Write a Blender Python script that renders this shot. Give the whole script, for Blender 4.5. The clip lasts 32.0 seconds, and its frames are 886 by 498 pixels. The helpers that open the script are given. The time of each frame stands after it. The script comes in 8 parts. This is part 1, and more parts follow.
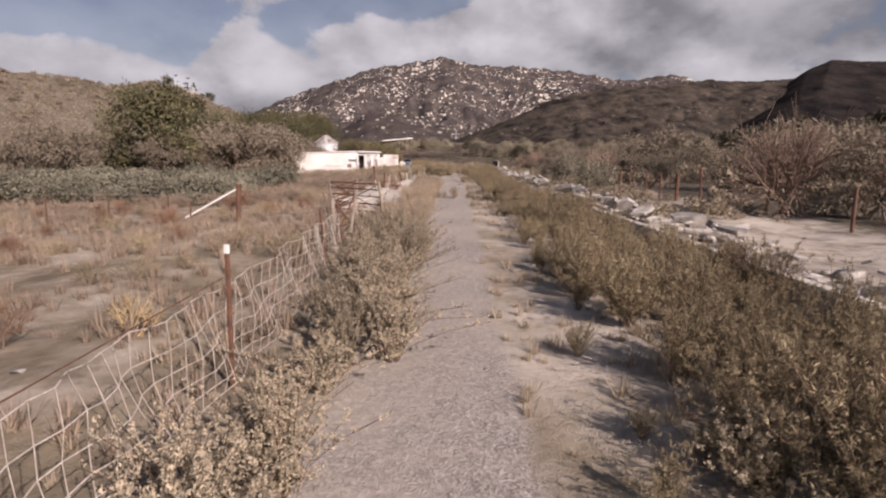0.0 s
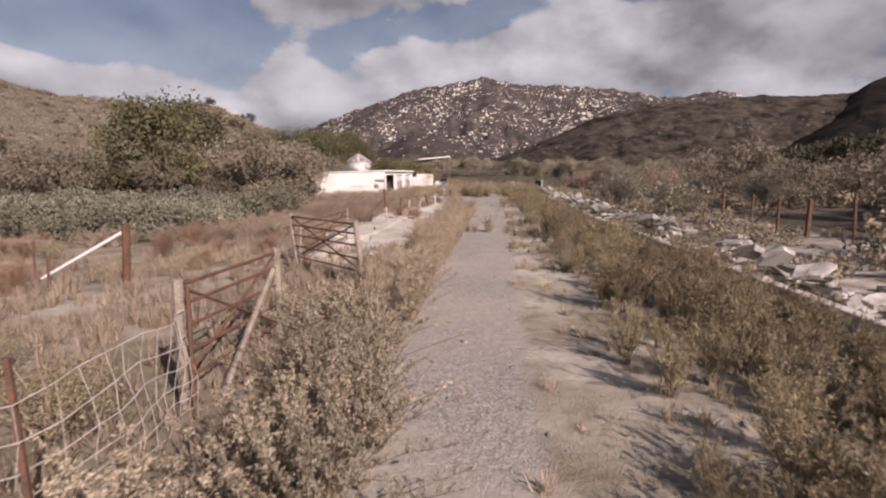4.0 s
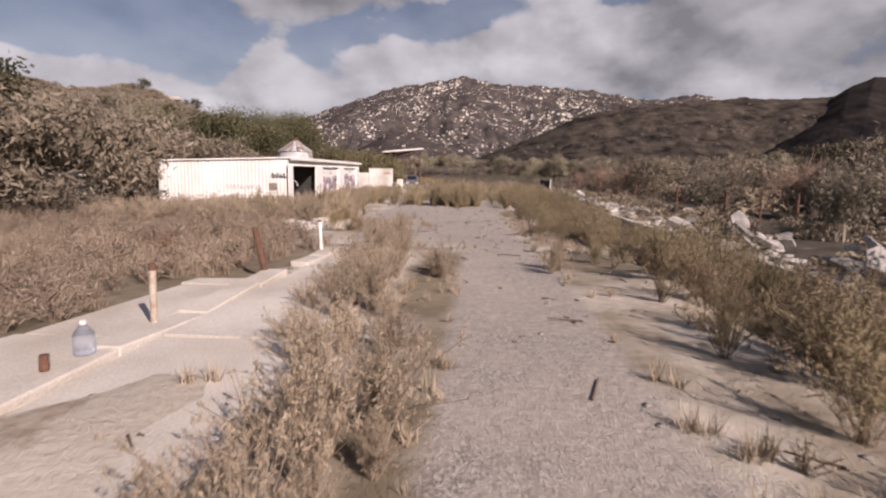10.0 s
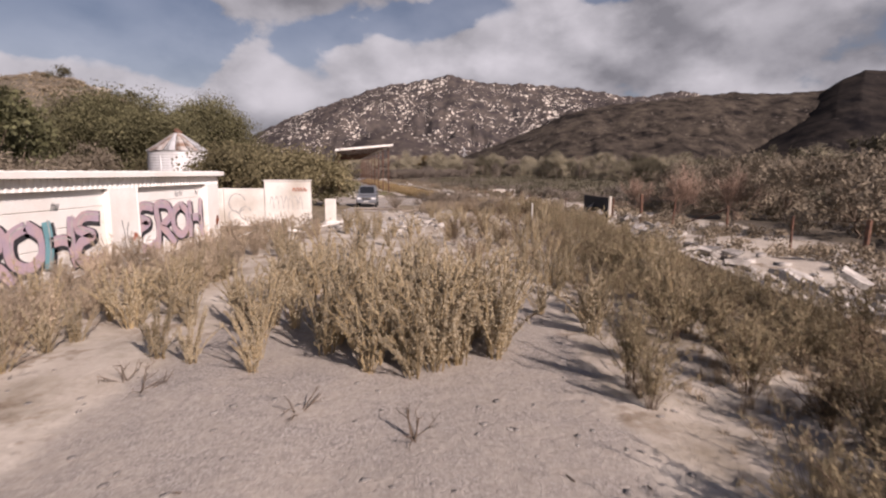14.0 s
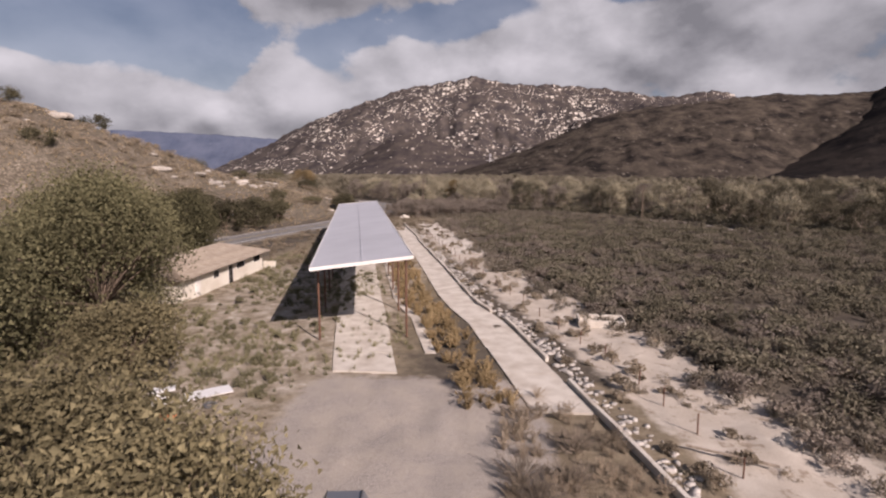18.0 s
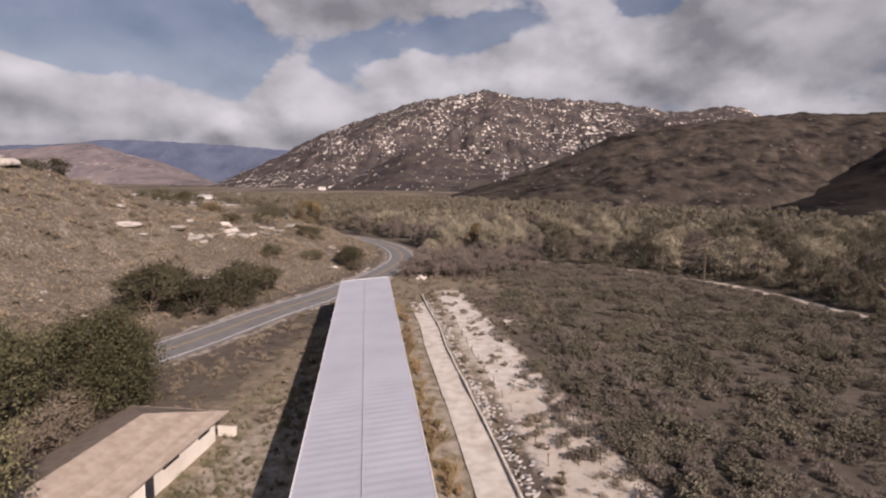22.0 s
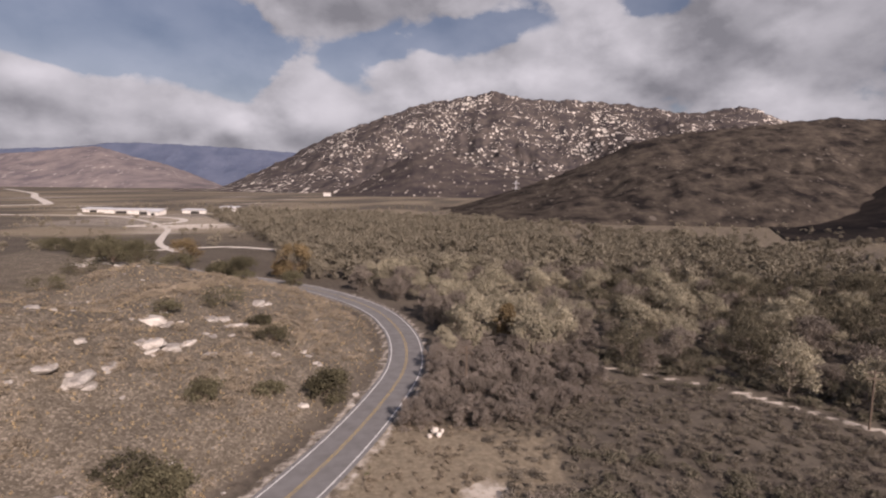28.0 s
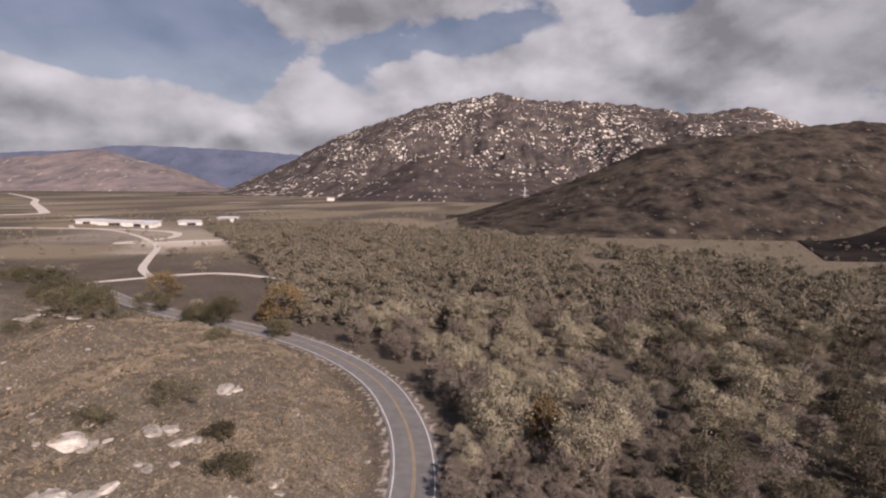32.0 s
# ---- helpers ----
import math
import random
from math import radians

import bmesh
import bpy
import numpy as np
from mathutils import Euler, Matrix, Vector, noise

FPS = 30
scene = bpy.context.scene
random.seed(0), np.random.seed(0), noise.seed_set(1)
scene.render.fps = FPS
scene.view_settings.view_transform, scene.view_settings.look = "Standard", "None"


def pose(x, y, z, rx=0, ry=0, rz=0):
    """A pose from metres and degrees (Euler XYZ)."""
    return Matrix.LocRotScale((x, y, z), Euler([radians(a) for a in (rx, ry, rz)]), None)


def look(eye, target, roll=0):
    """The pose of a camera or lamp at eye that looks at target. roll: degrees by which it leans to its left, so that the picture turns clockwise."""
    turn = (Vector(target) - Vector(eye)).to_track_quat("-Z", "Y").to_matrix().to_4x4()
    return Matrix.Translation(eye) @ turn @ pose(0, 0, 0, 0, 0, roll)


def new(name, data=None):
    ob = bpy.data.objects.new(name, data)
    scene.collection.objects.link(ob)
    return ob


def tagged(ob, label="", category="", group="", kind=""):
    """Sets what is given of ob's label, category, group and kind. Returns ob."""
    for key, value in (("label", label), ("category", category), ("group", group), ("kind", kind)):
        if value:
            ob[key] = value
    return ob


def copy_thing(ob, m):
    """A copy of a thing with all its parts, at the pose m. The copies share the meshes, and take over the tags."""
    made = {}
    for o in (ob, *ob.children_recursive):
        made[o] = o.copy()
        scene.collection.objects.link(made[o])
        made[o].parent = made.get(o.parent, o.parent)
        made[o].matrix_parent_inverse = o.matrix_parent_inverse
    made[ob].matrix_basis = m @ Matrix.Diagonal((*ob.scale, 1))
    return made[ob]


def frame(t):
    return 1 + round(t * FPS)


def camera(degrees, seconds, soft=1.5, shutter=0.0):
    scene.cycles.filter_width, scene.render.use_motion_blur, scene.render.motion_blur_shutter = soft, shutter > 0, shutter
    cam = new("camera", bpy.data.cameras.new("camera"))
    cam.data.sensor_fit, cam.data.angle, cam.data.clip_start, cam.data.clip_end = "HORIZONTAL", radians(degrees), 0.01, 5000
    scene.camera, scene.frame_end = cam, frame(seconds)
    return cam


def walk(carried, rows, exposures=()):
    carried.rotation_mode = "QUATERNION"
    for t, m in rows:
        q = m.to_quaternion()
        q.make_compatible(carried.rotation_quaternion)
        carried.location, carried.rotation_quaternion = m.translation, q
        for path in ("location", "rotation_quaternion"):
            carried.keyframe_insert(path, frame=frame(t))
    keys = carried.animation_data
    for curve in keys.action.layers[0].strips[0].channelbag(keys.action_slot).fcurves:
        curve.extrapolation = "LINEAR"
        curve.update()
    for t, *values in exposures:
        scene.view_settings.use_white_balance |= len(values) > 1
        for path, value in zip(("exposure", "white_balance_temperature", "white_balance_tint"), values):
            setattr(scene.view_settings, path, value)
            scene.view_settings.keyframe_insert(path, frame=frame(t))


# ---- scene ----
cam = camera(79.0, 32.0, soft=2.2, shutter=0.15)
PATH = [
    (0, (6.478, 2.710, 2.499), (6.428, 4.679, 2.151), 0.40),
    (0.5, (6.444, 3.206, 2.270), (6.411, 5.177, 1.933), 0.40),
    (1, (6.310, 4.006, 2.089), (6.291, 5.981, 1.773), 0.40),
    (1.5, (6.635, 4.112, 2.096), (6.555, 6.086, 1.786), 0.20),
    (2, (6.750, 5.168, 2.248), (6.545, 7.137, 1.963), 0.10),
    (2.5, (6.783, 5.942, 2.347), (6.581, 7.911, 2.063), 0.10),
    (3, (6.768, 6.873, 2.466), (6.570, 8.843, 2.183), 0.10),
    (3.5, (6.738, 8.049, 2.507), (6.540, 10.019, 2.221), 0.10),
    (5.5, (6.431, 13.909, 2.441), (6.215, 15.882, 2.191), 0.20),
    (6, (6.411, 14.994, 2.424), (6.258, 16.971, 2.162), -0.10),
    (6.5, (6.296, 17.636, 2.508), (6.170, 19.612, 2.223), 0.40),
    (7, (6.191, 20.275, 2.325), (6.090, 22.253, 2.049), 0.49),
    (7.5, (6.198, 22.660, 2.273), (6.096, 24.639, 2.000), 0.43),
    (8, (6.188, 24.629, 2.240), (6.088, 26.607, 1.965), 0.54),
    (8.5, (6.120, 26.826, 2.170), (6.022, 28.805, 1.894), 0.43),
    (9, (6.070, 29.027, 2.132), (5.989, 31.008, 1.866), 0.72),
    (9.5, (5.907, 31.095, 2.059), (5.785, 33.075, 1.810), 0.97),
    (10, (5.669, 33.918, 2.052), (5.545, 35.895, 1.770), 0.85),
    (10.5, (5.443, 35.341, 1.971), (5.295, 37.319, 1.717), 0.55),
    (11, (4.926, 39.092, 1.854), (4.834, 41.075, 1.613), 0.34),
    (11.5, (4.854, 41.842, 1.870), (4.797, 43.825, 1.615), 0.30),
    (12, (4.860, 45.260, 1.995), (4.833, 47.239, 1.711), -0.01),
    (12.5, (4.951, 48.574, 1.951), (4.953, 50.551, 1.647), -0.04),
    (13, (5.027, 51.975, 1.899), (4.984, 53.954, 1.613), 0.35),
    (13.5, (5.099, 55.922, 2.212), (5.021, 57.900, 1.931), 0.16),
    (14, (5.095, 59.376, 2.771), (5.016, 61.354, 2.487), 0.13),
    (14.5, (4.981, 61.764, 3.613), (4.897, 63.741, 3.324), 0.19),
    (15, (4.751, 64.780, 4.552), (4.661, 66.762, 4.297), 0.54),
    (15.5, (4.259, 68.605, 5.652), (4.172, 70.587, 5.399), 0.51),
    (17.5, (1.933, 84.801, 10.128), (1.786, 86.776, 9.849), 0.42),
    (18, (1.335, 89.377, 11.390), (1.170, 91.350, 11.109), 0.01),
    (18.5, (0.558, 92.904, 12.456), (0.394, 94.878, 12.179), 0.19),
    (19, (-0.059, 96.256, 13.534), (-0.225, 98.230, 13.259), 0.25),
    (19.5, (-0.659, 99.638, 14.665), (-0.831, 101.612, 14.390), 0.34),
    (20, (-1.052, 101.522, 15.729), (-1.233, 103.495, 15.455), 0.60),
    (20.5, (-1.603, 103.809, 16.739), (-1.798, 105.783, 16.486), 0.50),
    (21, (-2.371, 106.409, 17.778), (-2.568, 108.385, 17.537), 0.60),
    (21.5, (-3.062, 109.421, 18.918), (-3.261, 111.397, 18.679), 0.40),
    (22, (-3.864, 112.717, 20.127), (-4.064, 114.693, 19.888), 0.60),
    (22.5, (-4.467, 115.869, 21.253), (-4.669, 117.845, 21.015), 0.50),
    (23, (-5.225, 119.224, 22.415), (-5.428, 121.200, 22.178), 0.60),
    (23.5, (-5.644, 123.124, 23.394), (-5.854, 125.099, 23.159), 0.40),
    (24, (-6.235, 126.973, 24.386), (-6.448, 128.948, 24.151), 0.20),
    (24.5, (-6.883, 130.705, 25.443), (-7.098, 132.679, 25.207), 0.30),
    (25, (-7.614, 134.335, 26.531), (-7.827, 136.310, 26.297), 0.50),
    (25.5, (-8.320, 137.871, 27.716), (-8.532, 139.846, 27.483), 0.50),
    (27.5, (-10.403, 151.819, 32.748), (-10.628, 153.792, 32.512), 0.50),
    (28, (-11.050, 155.216, 33.955), (-11.276, 157.189, 33.718), 0.50),
    (28.5, (-11.724, 158.932, 35.088), (-11.953, 160.905, 34.851), 0.50),
    (29, (-12.522, 162.581, 36.252), (-12.754, 164.553, 36.015), 0.50),
    (29.5, (-13.247, 165.956, 37.418), (-13.480, 167.928, 37.181), 0.40),
    (30, (-13.927, 169.278, 38.622), (-14.163, 171.250, 38.384), 0.40),
    (30.5, (-14.489, 172.452, 39.749), (-14.728, 174.424, 39.513), 0.30),
    (31, (-15.094, 175.685, 40.888), (-15.335, 177.656, 40.652), 0.30),
    (31.5, (-15.798, 178.841, 42.068), (-16.040, 180.812, 41.831), 0.30),
    (32, (-16.340, 182.180, 43.060), (-16.584, 184.151, 42.826), 0.30),
]
walk(cam, [(t, look(eye, target, roll)) for t, eye, target, roll in PATH], exposures=[(0, 0.33, 6850, 27), (32, 0.33, 6850, 27)])

# ---- world and sun ----
world = bpy.data.worlds.new("sky")
scene.world = world
world.use_nodes = True
SUN_DIR = Vector((0.545, -0.645, 0.535)).normalized()


def build_world():
    nt = world.node_tree
    nt.nodes.clear()
    nd, ln = nt.nodes.new, nt.links.new
    out, bg = nd("ShaderNodeOutputWorld"), nd("ShaderNodeBackground")
    sky = nd("ShaderNodeTexSky")
    sky.sky_type, sky.sun_disc = "NISHITA", False
    sky.sun_elevation = math.asin(SUN_DIR.z)
    sky.sun_rotation = math.atan2(SUN_DIR.x, SUN_DIR.y)
    sky.dust_density, sky.ozone_density = 1.2, 2.0
    tc, sep = nd("ShaderNodeTexCoord"), nd("ShaderNodeSeparateXYZ")
    ln(tc.outputs["Generated"], sep.inputs[0])

    def m(op, a, b=None, clamp=False):
        n = nd("ShaderNodeMath")
        n.operation, n.use_clamp = op, clamp
        for i, v in enumerate((a, b)):
            if v is None:
                continue
            if isinstance(v, (int, float)):
                n.inputs[i].default_value = v
            else:
                ln(v, n.inputs[i])
        return n.outputs[0]

    def cloud(lift):
        """Density of the cloud: broad masses, puffs on them and ragged fringes, sampled lift higher up."""
        mp = nd("ShaderNodeMapping")
        mp.inputs["Location"].default_value = (CLOUD_SHIFT[0] + lift * 0.5, CLOUD_SHIFT[1], CLOUD_SHIFT[2] + lift)
        mp.inputs["Scale"].default_value = (1.0, 1.0, 1.55)
        ln(tc.outputs["Generated"], mp.inputs[0])
        broad, wisp = nd("ShaderNodeTexNoise"), nd("ShaderNodeTexNoise")
        for n, sc, de, ro in ((broad, 3.4, 3, 0.5), (wisp, 13.0, 7, 0.55)):
            n.inputs["Scale"].default_value, n.inputs["Detail"].default_value, n.inputs["Roughness"].default_value = sc, de, ro
            ln(mp.outputs[0], n.inputs["Vector"])
        puff = nd("ShaderNodeTexVoronoi")
        puff.feature, puff.inputs["Scale"].default_value = "SMOOTH_F1", 10.0
        puff.inputs["Smoothness"].default_value = 0.6
        warp = nd("ShaderNodeVectorMath")
        warp.operation = "MULTIPLY_ADD"
        ln(wisp.outputs["Color"], warp.inputs[0])
        warp.inputs[1].default_value = (0.09, 0.09, 0.09)
        ln(mp.outputs[0], warp.inputs[2])
        ln(warp.outputs[0], puff.inputs["Vector"])
        d = m("ADD", m("MULTIPLY", broad.outputs[0], 0.62), m("MULTIPLY", wisp.outputs[0], 0.38))
        return m("ADD", d, m("MULTIPLY", m("SUBTRACT", 0.42, puff.outputs["Distance"]), 0.30))
    here, above = cloud(0.0), cloud(0.05)
    fwd = m("MAXIMUM", sep.outputs[1], 0.05)
    u, w = m("DIVIDE", sep.outputs[0], fwd), m("DIVIDE", sep.outputs[2], fwd)

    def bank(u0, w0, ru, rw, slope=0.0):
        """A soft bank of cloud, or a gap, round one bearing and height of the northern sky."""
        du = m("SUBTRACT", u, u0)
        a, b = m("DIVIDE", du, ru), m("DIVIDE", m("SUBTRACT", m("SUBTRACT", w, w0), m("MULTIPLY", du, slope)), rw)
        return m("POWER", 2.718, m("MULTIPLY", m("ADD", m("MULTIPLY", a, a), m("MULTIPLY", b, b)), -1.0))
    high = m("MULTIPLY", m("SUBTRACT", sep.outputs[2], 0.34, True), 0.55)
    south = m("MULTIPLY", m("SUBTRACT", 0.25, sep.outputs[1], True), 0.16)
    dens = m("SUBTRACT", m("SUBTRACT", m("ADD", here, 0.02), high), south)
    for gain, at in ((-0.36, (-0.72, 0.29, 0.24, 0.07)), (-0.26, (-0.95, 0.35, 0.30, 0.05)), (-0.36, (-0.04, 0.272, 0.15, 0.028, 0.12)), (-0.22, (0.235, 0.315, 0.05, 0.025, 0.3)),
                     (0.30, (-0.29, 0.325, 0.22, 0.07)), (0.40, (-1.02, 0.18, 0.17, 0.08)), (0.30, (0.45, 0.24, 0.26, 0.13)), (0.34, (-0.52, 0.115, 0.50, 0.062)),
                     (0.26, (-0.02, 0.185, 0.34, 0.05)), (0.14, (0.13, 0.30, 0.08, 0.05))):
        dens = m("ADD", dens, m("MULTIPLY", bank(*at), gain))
    cover = nd("ShaderNodeMapRange")
    cover.interpolation_type = "SMOOTHSTEP"
    cover.inputs[1].default_value, cover.inputs[2].default_value = 0.45, 0.57
    ln(dens, cover.inputs[0])
    shade = nd("ShaderNodeValToRGB")
    e = shade.color_ramp.elements
    e[0].position, e[0].color = 0.05, (0.165, 0.181, 0.198, 1)
    e[1].position, e[1].color = 0.95, (0.50, 0.535, 0.56, 1)
    k = shade.color_ramp.elements.new(0.5)
    k.color = (0.335, 0.362, 0.383, 1)
    lit = m("ADD", m("MULTIPLY", m("SUBTRACT", here, above), 1.5), 0.50)
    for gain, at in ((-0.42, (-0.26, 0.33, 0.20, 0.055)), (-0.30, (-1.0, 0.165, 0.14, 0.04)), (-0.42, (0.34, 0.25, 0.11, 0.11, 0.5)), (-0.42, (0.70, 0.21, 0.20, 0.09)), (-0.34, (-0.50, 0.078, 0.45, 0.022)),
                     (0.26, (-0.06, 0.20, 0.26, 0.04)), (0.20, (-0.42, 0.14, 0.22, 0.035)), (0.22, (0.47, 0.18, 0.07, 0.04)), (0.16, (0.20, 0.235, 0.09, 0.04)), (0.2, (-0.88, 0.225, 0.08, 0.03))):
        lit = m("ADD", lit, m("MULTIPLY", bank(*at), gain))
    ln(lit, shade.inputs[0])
    # cloud is brighter round the sun
    dot = nd("ShaderNodeVectorMath")
    dot.operation = "DOT_PRODUCT"
    ln(tc.outputs["Generated"], dot.inputs[0])
    dot.inputs[1].default_value = SUN_DIR
    glow = nd("ShaderNodeMapRange")
    glow.inputs[1].default_value, glow.inputs[2].default_value, glow.inputs[3].default_value, glow.inputs[4].default_value = -0.3, 0.95, 1.0, 1.15
    ln(dot.outputs["Value"], glow.inputs[0])
    bright = nd("ShaderNodeVectorMath")
    bright.operation = "SCALE"
    ln(shade.outputs[0], bright.inputs[0])
    ln(glow.outputs[0], bright.inputs[3])
    skyc = nd("ShaderNodeVectorMath")
    skyc.operation = "SCALE"
    skyc.inputs[3].default_value = 0.051
    ln(sky.outputs[0], skyc.inputs[0])
    mix = nd("ShaderNodeMix")
    mix.data_type = "RGBA"
    # thin haze over the blue, thicker towards the horizon
    veil = m("MULTIPLY", m("SUBTRACT", 0.62, sep.outputs[2], True), 0.75)
    ln(m("MAXIMUM", cover.outputs[0], veil), mix.inputs[0])
    ln(skyc.outputs[0], mix.inputs[6])
    ln(bright.outputs[0], mix.inputs[7])
    ln(mix.outputs[2], bg.inputs[0])
    bg.inputs[1].default_value = 1.0
    ln(bg.outputs[0], out.inputs[0])


CLOUD_SHIFT = (0.4, 1.3, 0.0)
build_world()
sun = new("sun", bpy.data.lights.new("sun", "SUN"))
sun.data.energy, sun.data.angle, sun.data.color = 4.5, radians(0.6), (1.0, 0.945, 0.875)
sun.matrix_world = look(SUN_DIR * 100, (0, 0, 0))

# ---- materials ----


def material(name, base, rough=0.85, vary=0.25, scale=3.0, fine=40.0, bump=0.3, metal=0.0, tint=None, island=0.0, rand=0.0, streak=0.0):
    """A plain procedural surface: base colour varied by two noises, stains towards tint, a fine bump."""
    mat = bpy.data.materials.new(name)
    mat.use_nodes = True
    nt = mat.node_tree
    nd, ln = nt.nodes.new, nt.links.new
    bs = nt.nodes["Principled BSDF"]
    bs.inputs["Roughness"].default_value, bs.inputs["Metallic"].default_value = rough, metal
    tc = nd("ShaderNodeTexCoord")
    n1, n2 = nd("ShaderNodeTexNoise"), nd("ShaderNodeTexNoise")
    n1.inputs["Scale"].default_value, n1.inputs["Detail"].default_value = scale, 5
    n2.inputs["Scale"].default_value, n2.inputs["Detail"].default_value = fine, 4
    src = tc.outputs["Object"]
    if streak:
        mp = nd("ShaderNodeMapping")
        mp.inputs["Scale"].default_value = (1, 1, streak)
        ln(src, mp.inputs[0])
        src = mp.outputs[0]
    ln(src, n1.inputs["Vector"])
    ln(tc.outputs["Object"], n2.inputs["Vector"])
    ramp = nd("ShaderNodeValToRGB")
    b = np.array(base)
    t = np.array(tint if tint else b * (1 - vary))
    ramp.color_ramp.elements[0].position, ramp.color_ramp.elements[0].color = 0.32, (*t, 1)
    ramp.color_ramp.elements[1].position, ramp.color_ramp.elements[1].color = 0.62, (*b, 1)
    ln(n1.outputs[0], ramp.inputs[0])
    hsv = nd("ShaderNodeHueSaturation")
    ln(ramp.outputs[0], hsv.inputs["Color"])
    mr = nd("ShaderNodeMapRange")
    mr.inputs[1].default_value, mr.inputs[2].default_value = 0.3, 0.7
    mr.inputs[3].default_value, mr.inputs[4].default_value = 1 - vary, 1 + vary
    ln(n2.outputs[0], mr.inputs[0])
    val = mr.outputs[0]
    if island or rand:
        src = nd("ShaderNodeNewGeometry").outputs["Random Per Island"] if island else nd("ShaderNodeObjectInfo").outputs["Random"]
        m2 = nd("ShaderNodeMapRange")
        m2.inputs[3].default_value, m2.inputs[4].default_value = 1 - (island or rand), 1 + (island or rand)
        ln(src, m2.inputs[0])
        mu = nd("ShaderNodeMath")
        mu.operation = "MULTIPLY"
        ln(val, mu.inputs[0])
        ln(m2.outputs[0], mu.inputs[1])
        val = mu.outputs[0]
    ln(val, hsv.inputs["Value"])
    ln(hsv.outputs[0], bs.inputs["Base Color"])
    if bump:
        bp = nd("ShaderNodeBump")
        bp.inputs["Strength"].default_value, bp.inputs["Distance"].default_value = bump, 0.05
        ln(n2.outputs[0], bp.inputs["Height"])
        ln(bp.outputs[0], bs.inputs["Normal"])
    return mat


def leafy(name, base, tip, spread=0.35):
    """Leaves and stems, each island of its own tone between two colours, a little light passing through."""
    mat = bpy.data.materials.new(name)
    mat.use_nodes = True
    nt = mat.node_tree
    nd, ln = nt.nodes.new, nt.links.new
    bs = nt.nodes["Principled BSDF"]
    bs.inputs["Roughness"].default_value = 0.8
    bs.inputs["Specular IOR Level"].default_value = 0.15
    g, oi = nd("ShaderNodeNewGeometry"), nd("ShaderNodeObjectInfo")
    ramp = nd("ShaderNodeValToRGB")
    ramp.color_ramp.elements[0].color, ramp.color_ramp.elements[1].color = (*(c * 1.45 for c in base), 1), (*(c * 1.45 for c in tip), 1)
    ln(g.outputs["Random Per Island"], ramp.inputs[0])
    hsv = nd("ShaderNodeHueSaturation")
    ln(ramp.outputs[0], hsv.inputs["Color"])
    mr = nd("ShaderNodeMapRange")
    mr.inputs[3].default_value, mr.inputs[4].default_value = 1 - spread, 1 + spread
    ln(oi.outputs["Random"], mr.inputs[0])
    tc, nz, mr2, mul = nd("ShaderNodeTexCoord"), nd("ShaderNodeTexNoise"), nd("ShaderNodeMapRange"), nd("ShaderNodeMath")
    nz.inputs["Scale"].default_value, nz.inputs["Detail"].default_value = 0.22, 3
    ln(tc.outputs["Object"], nz.inputs["Vector"])
    mr2.inputs[1].default_value, mr2.inputs[2].default_value, mr2.inputs[3].default_value, mr2.inputs[4].default_value = 0.35, 0.65, 0.75, 1.25
    ln(nz.outputs[0], mr2.inputs[0])
    mul.operation = "MULTIPLY"
    ln(mr.outputs[0], mul.inputs[0])
    ln(mr2.outputs[0], mul.inputs[1])
    ln(mul.outputs[0], hsv.inputs["Value"])
    ln(hsv.outputs[0], bs.inputs["Base Color"])
    tr = nd("ShaderNodeBsdfTranslucent")
    ln(hsv.outputs[0], tr.inputs[0])
    mx = nd("ShaderNodeMixShader")
    mx.inputs[0].default_value = 0.2
    ln(bs.outputs[0], mx.inputs[1])
    ln(tr.outputs[0], mx.inputs[2])
    ln(mx.outputs[0], nt.nodes["Material Output"].inputs[0])
    return mat


M_WHITEMETAL = material("white_painted_metal", (0.86, 0.845, 0.81), 0.55, 0.05, 0.6, 25, 0.08, tint=(0.72, 0.68, 0.62))
M_ROOFMETAL = material("grey_roof_metal", (0.56, 0.57, 0.60), 0.5, 0.05, 0.25, 12, 0.05, metal=0.15, tint=(0.49, 0.50, 0.53))
M_STUCCO = material("white_stucco", (0.82, 0.79, 0.735), 0.9, 0.08, 0.7, 60, 0.2, tint=(0.55, 0.50, 0.43))
M_CONCRETE = material("pale_concrete", (0.62, 0.575, 0.505), 0.92, 0.14, 0.8, 45, 0.3, tint=(0.45, 0.395, 0.33))
M_RUBBLE = material("broken_concrete", (0.44, 0.41, 0.37), 0.95, 0.2, 2.2, 30, 0.5, tint=(0.22, 0.20, 0.18), rand=0.35)
# shade inside openings, put into a near-black colour
M_DARK = material("interior_shade", (0.05, 0.045, 0.04), 0.9, 0.3, 1, 20, 0.1)
M_RUST = material("rusty_steel", (0.16, 0.075, 0.045), 0.8, 0.35, 8, 70, 0.3, tint=(0.09, 0.05, 0.035))
M_STEELPOST = material("weathered_steel", (0.30, 0.27, 0.24), 0.7, 0.25, 6, 60, 0.2, tint=(0.20, 0.12, 0.08))
M_WOOD = material("weathered_wood", (0.34, 0.28, 0.22), 0.9, 0.3, 6, 50, 0.4, tint=(0.22, 0.18, 0.14))
M_ASPHALT = material("worn_asphalt", (0.19, 0.183, 0.175), 0.85, 0.12, 0.5, 60, 0.2, tint=(0.145, 0.138, 0.13))
M_LINEWHITE = material("white_road_paint", (0.68, 0.67, 0.63), 0.7, 0.12, 2, 30, 0.1, tint=(0.45, 0.44, 0.42))
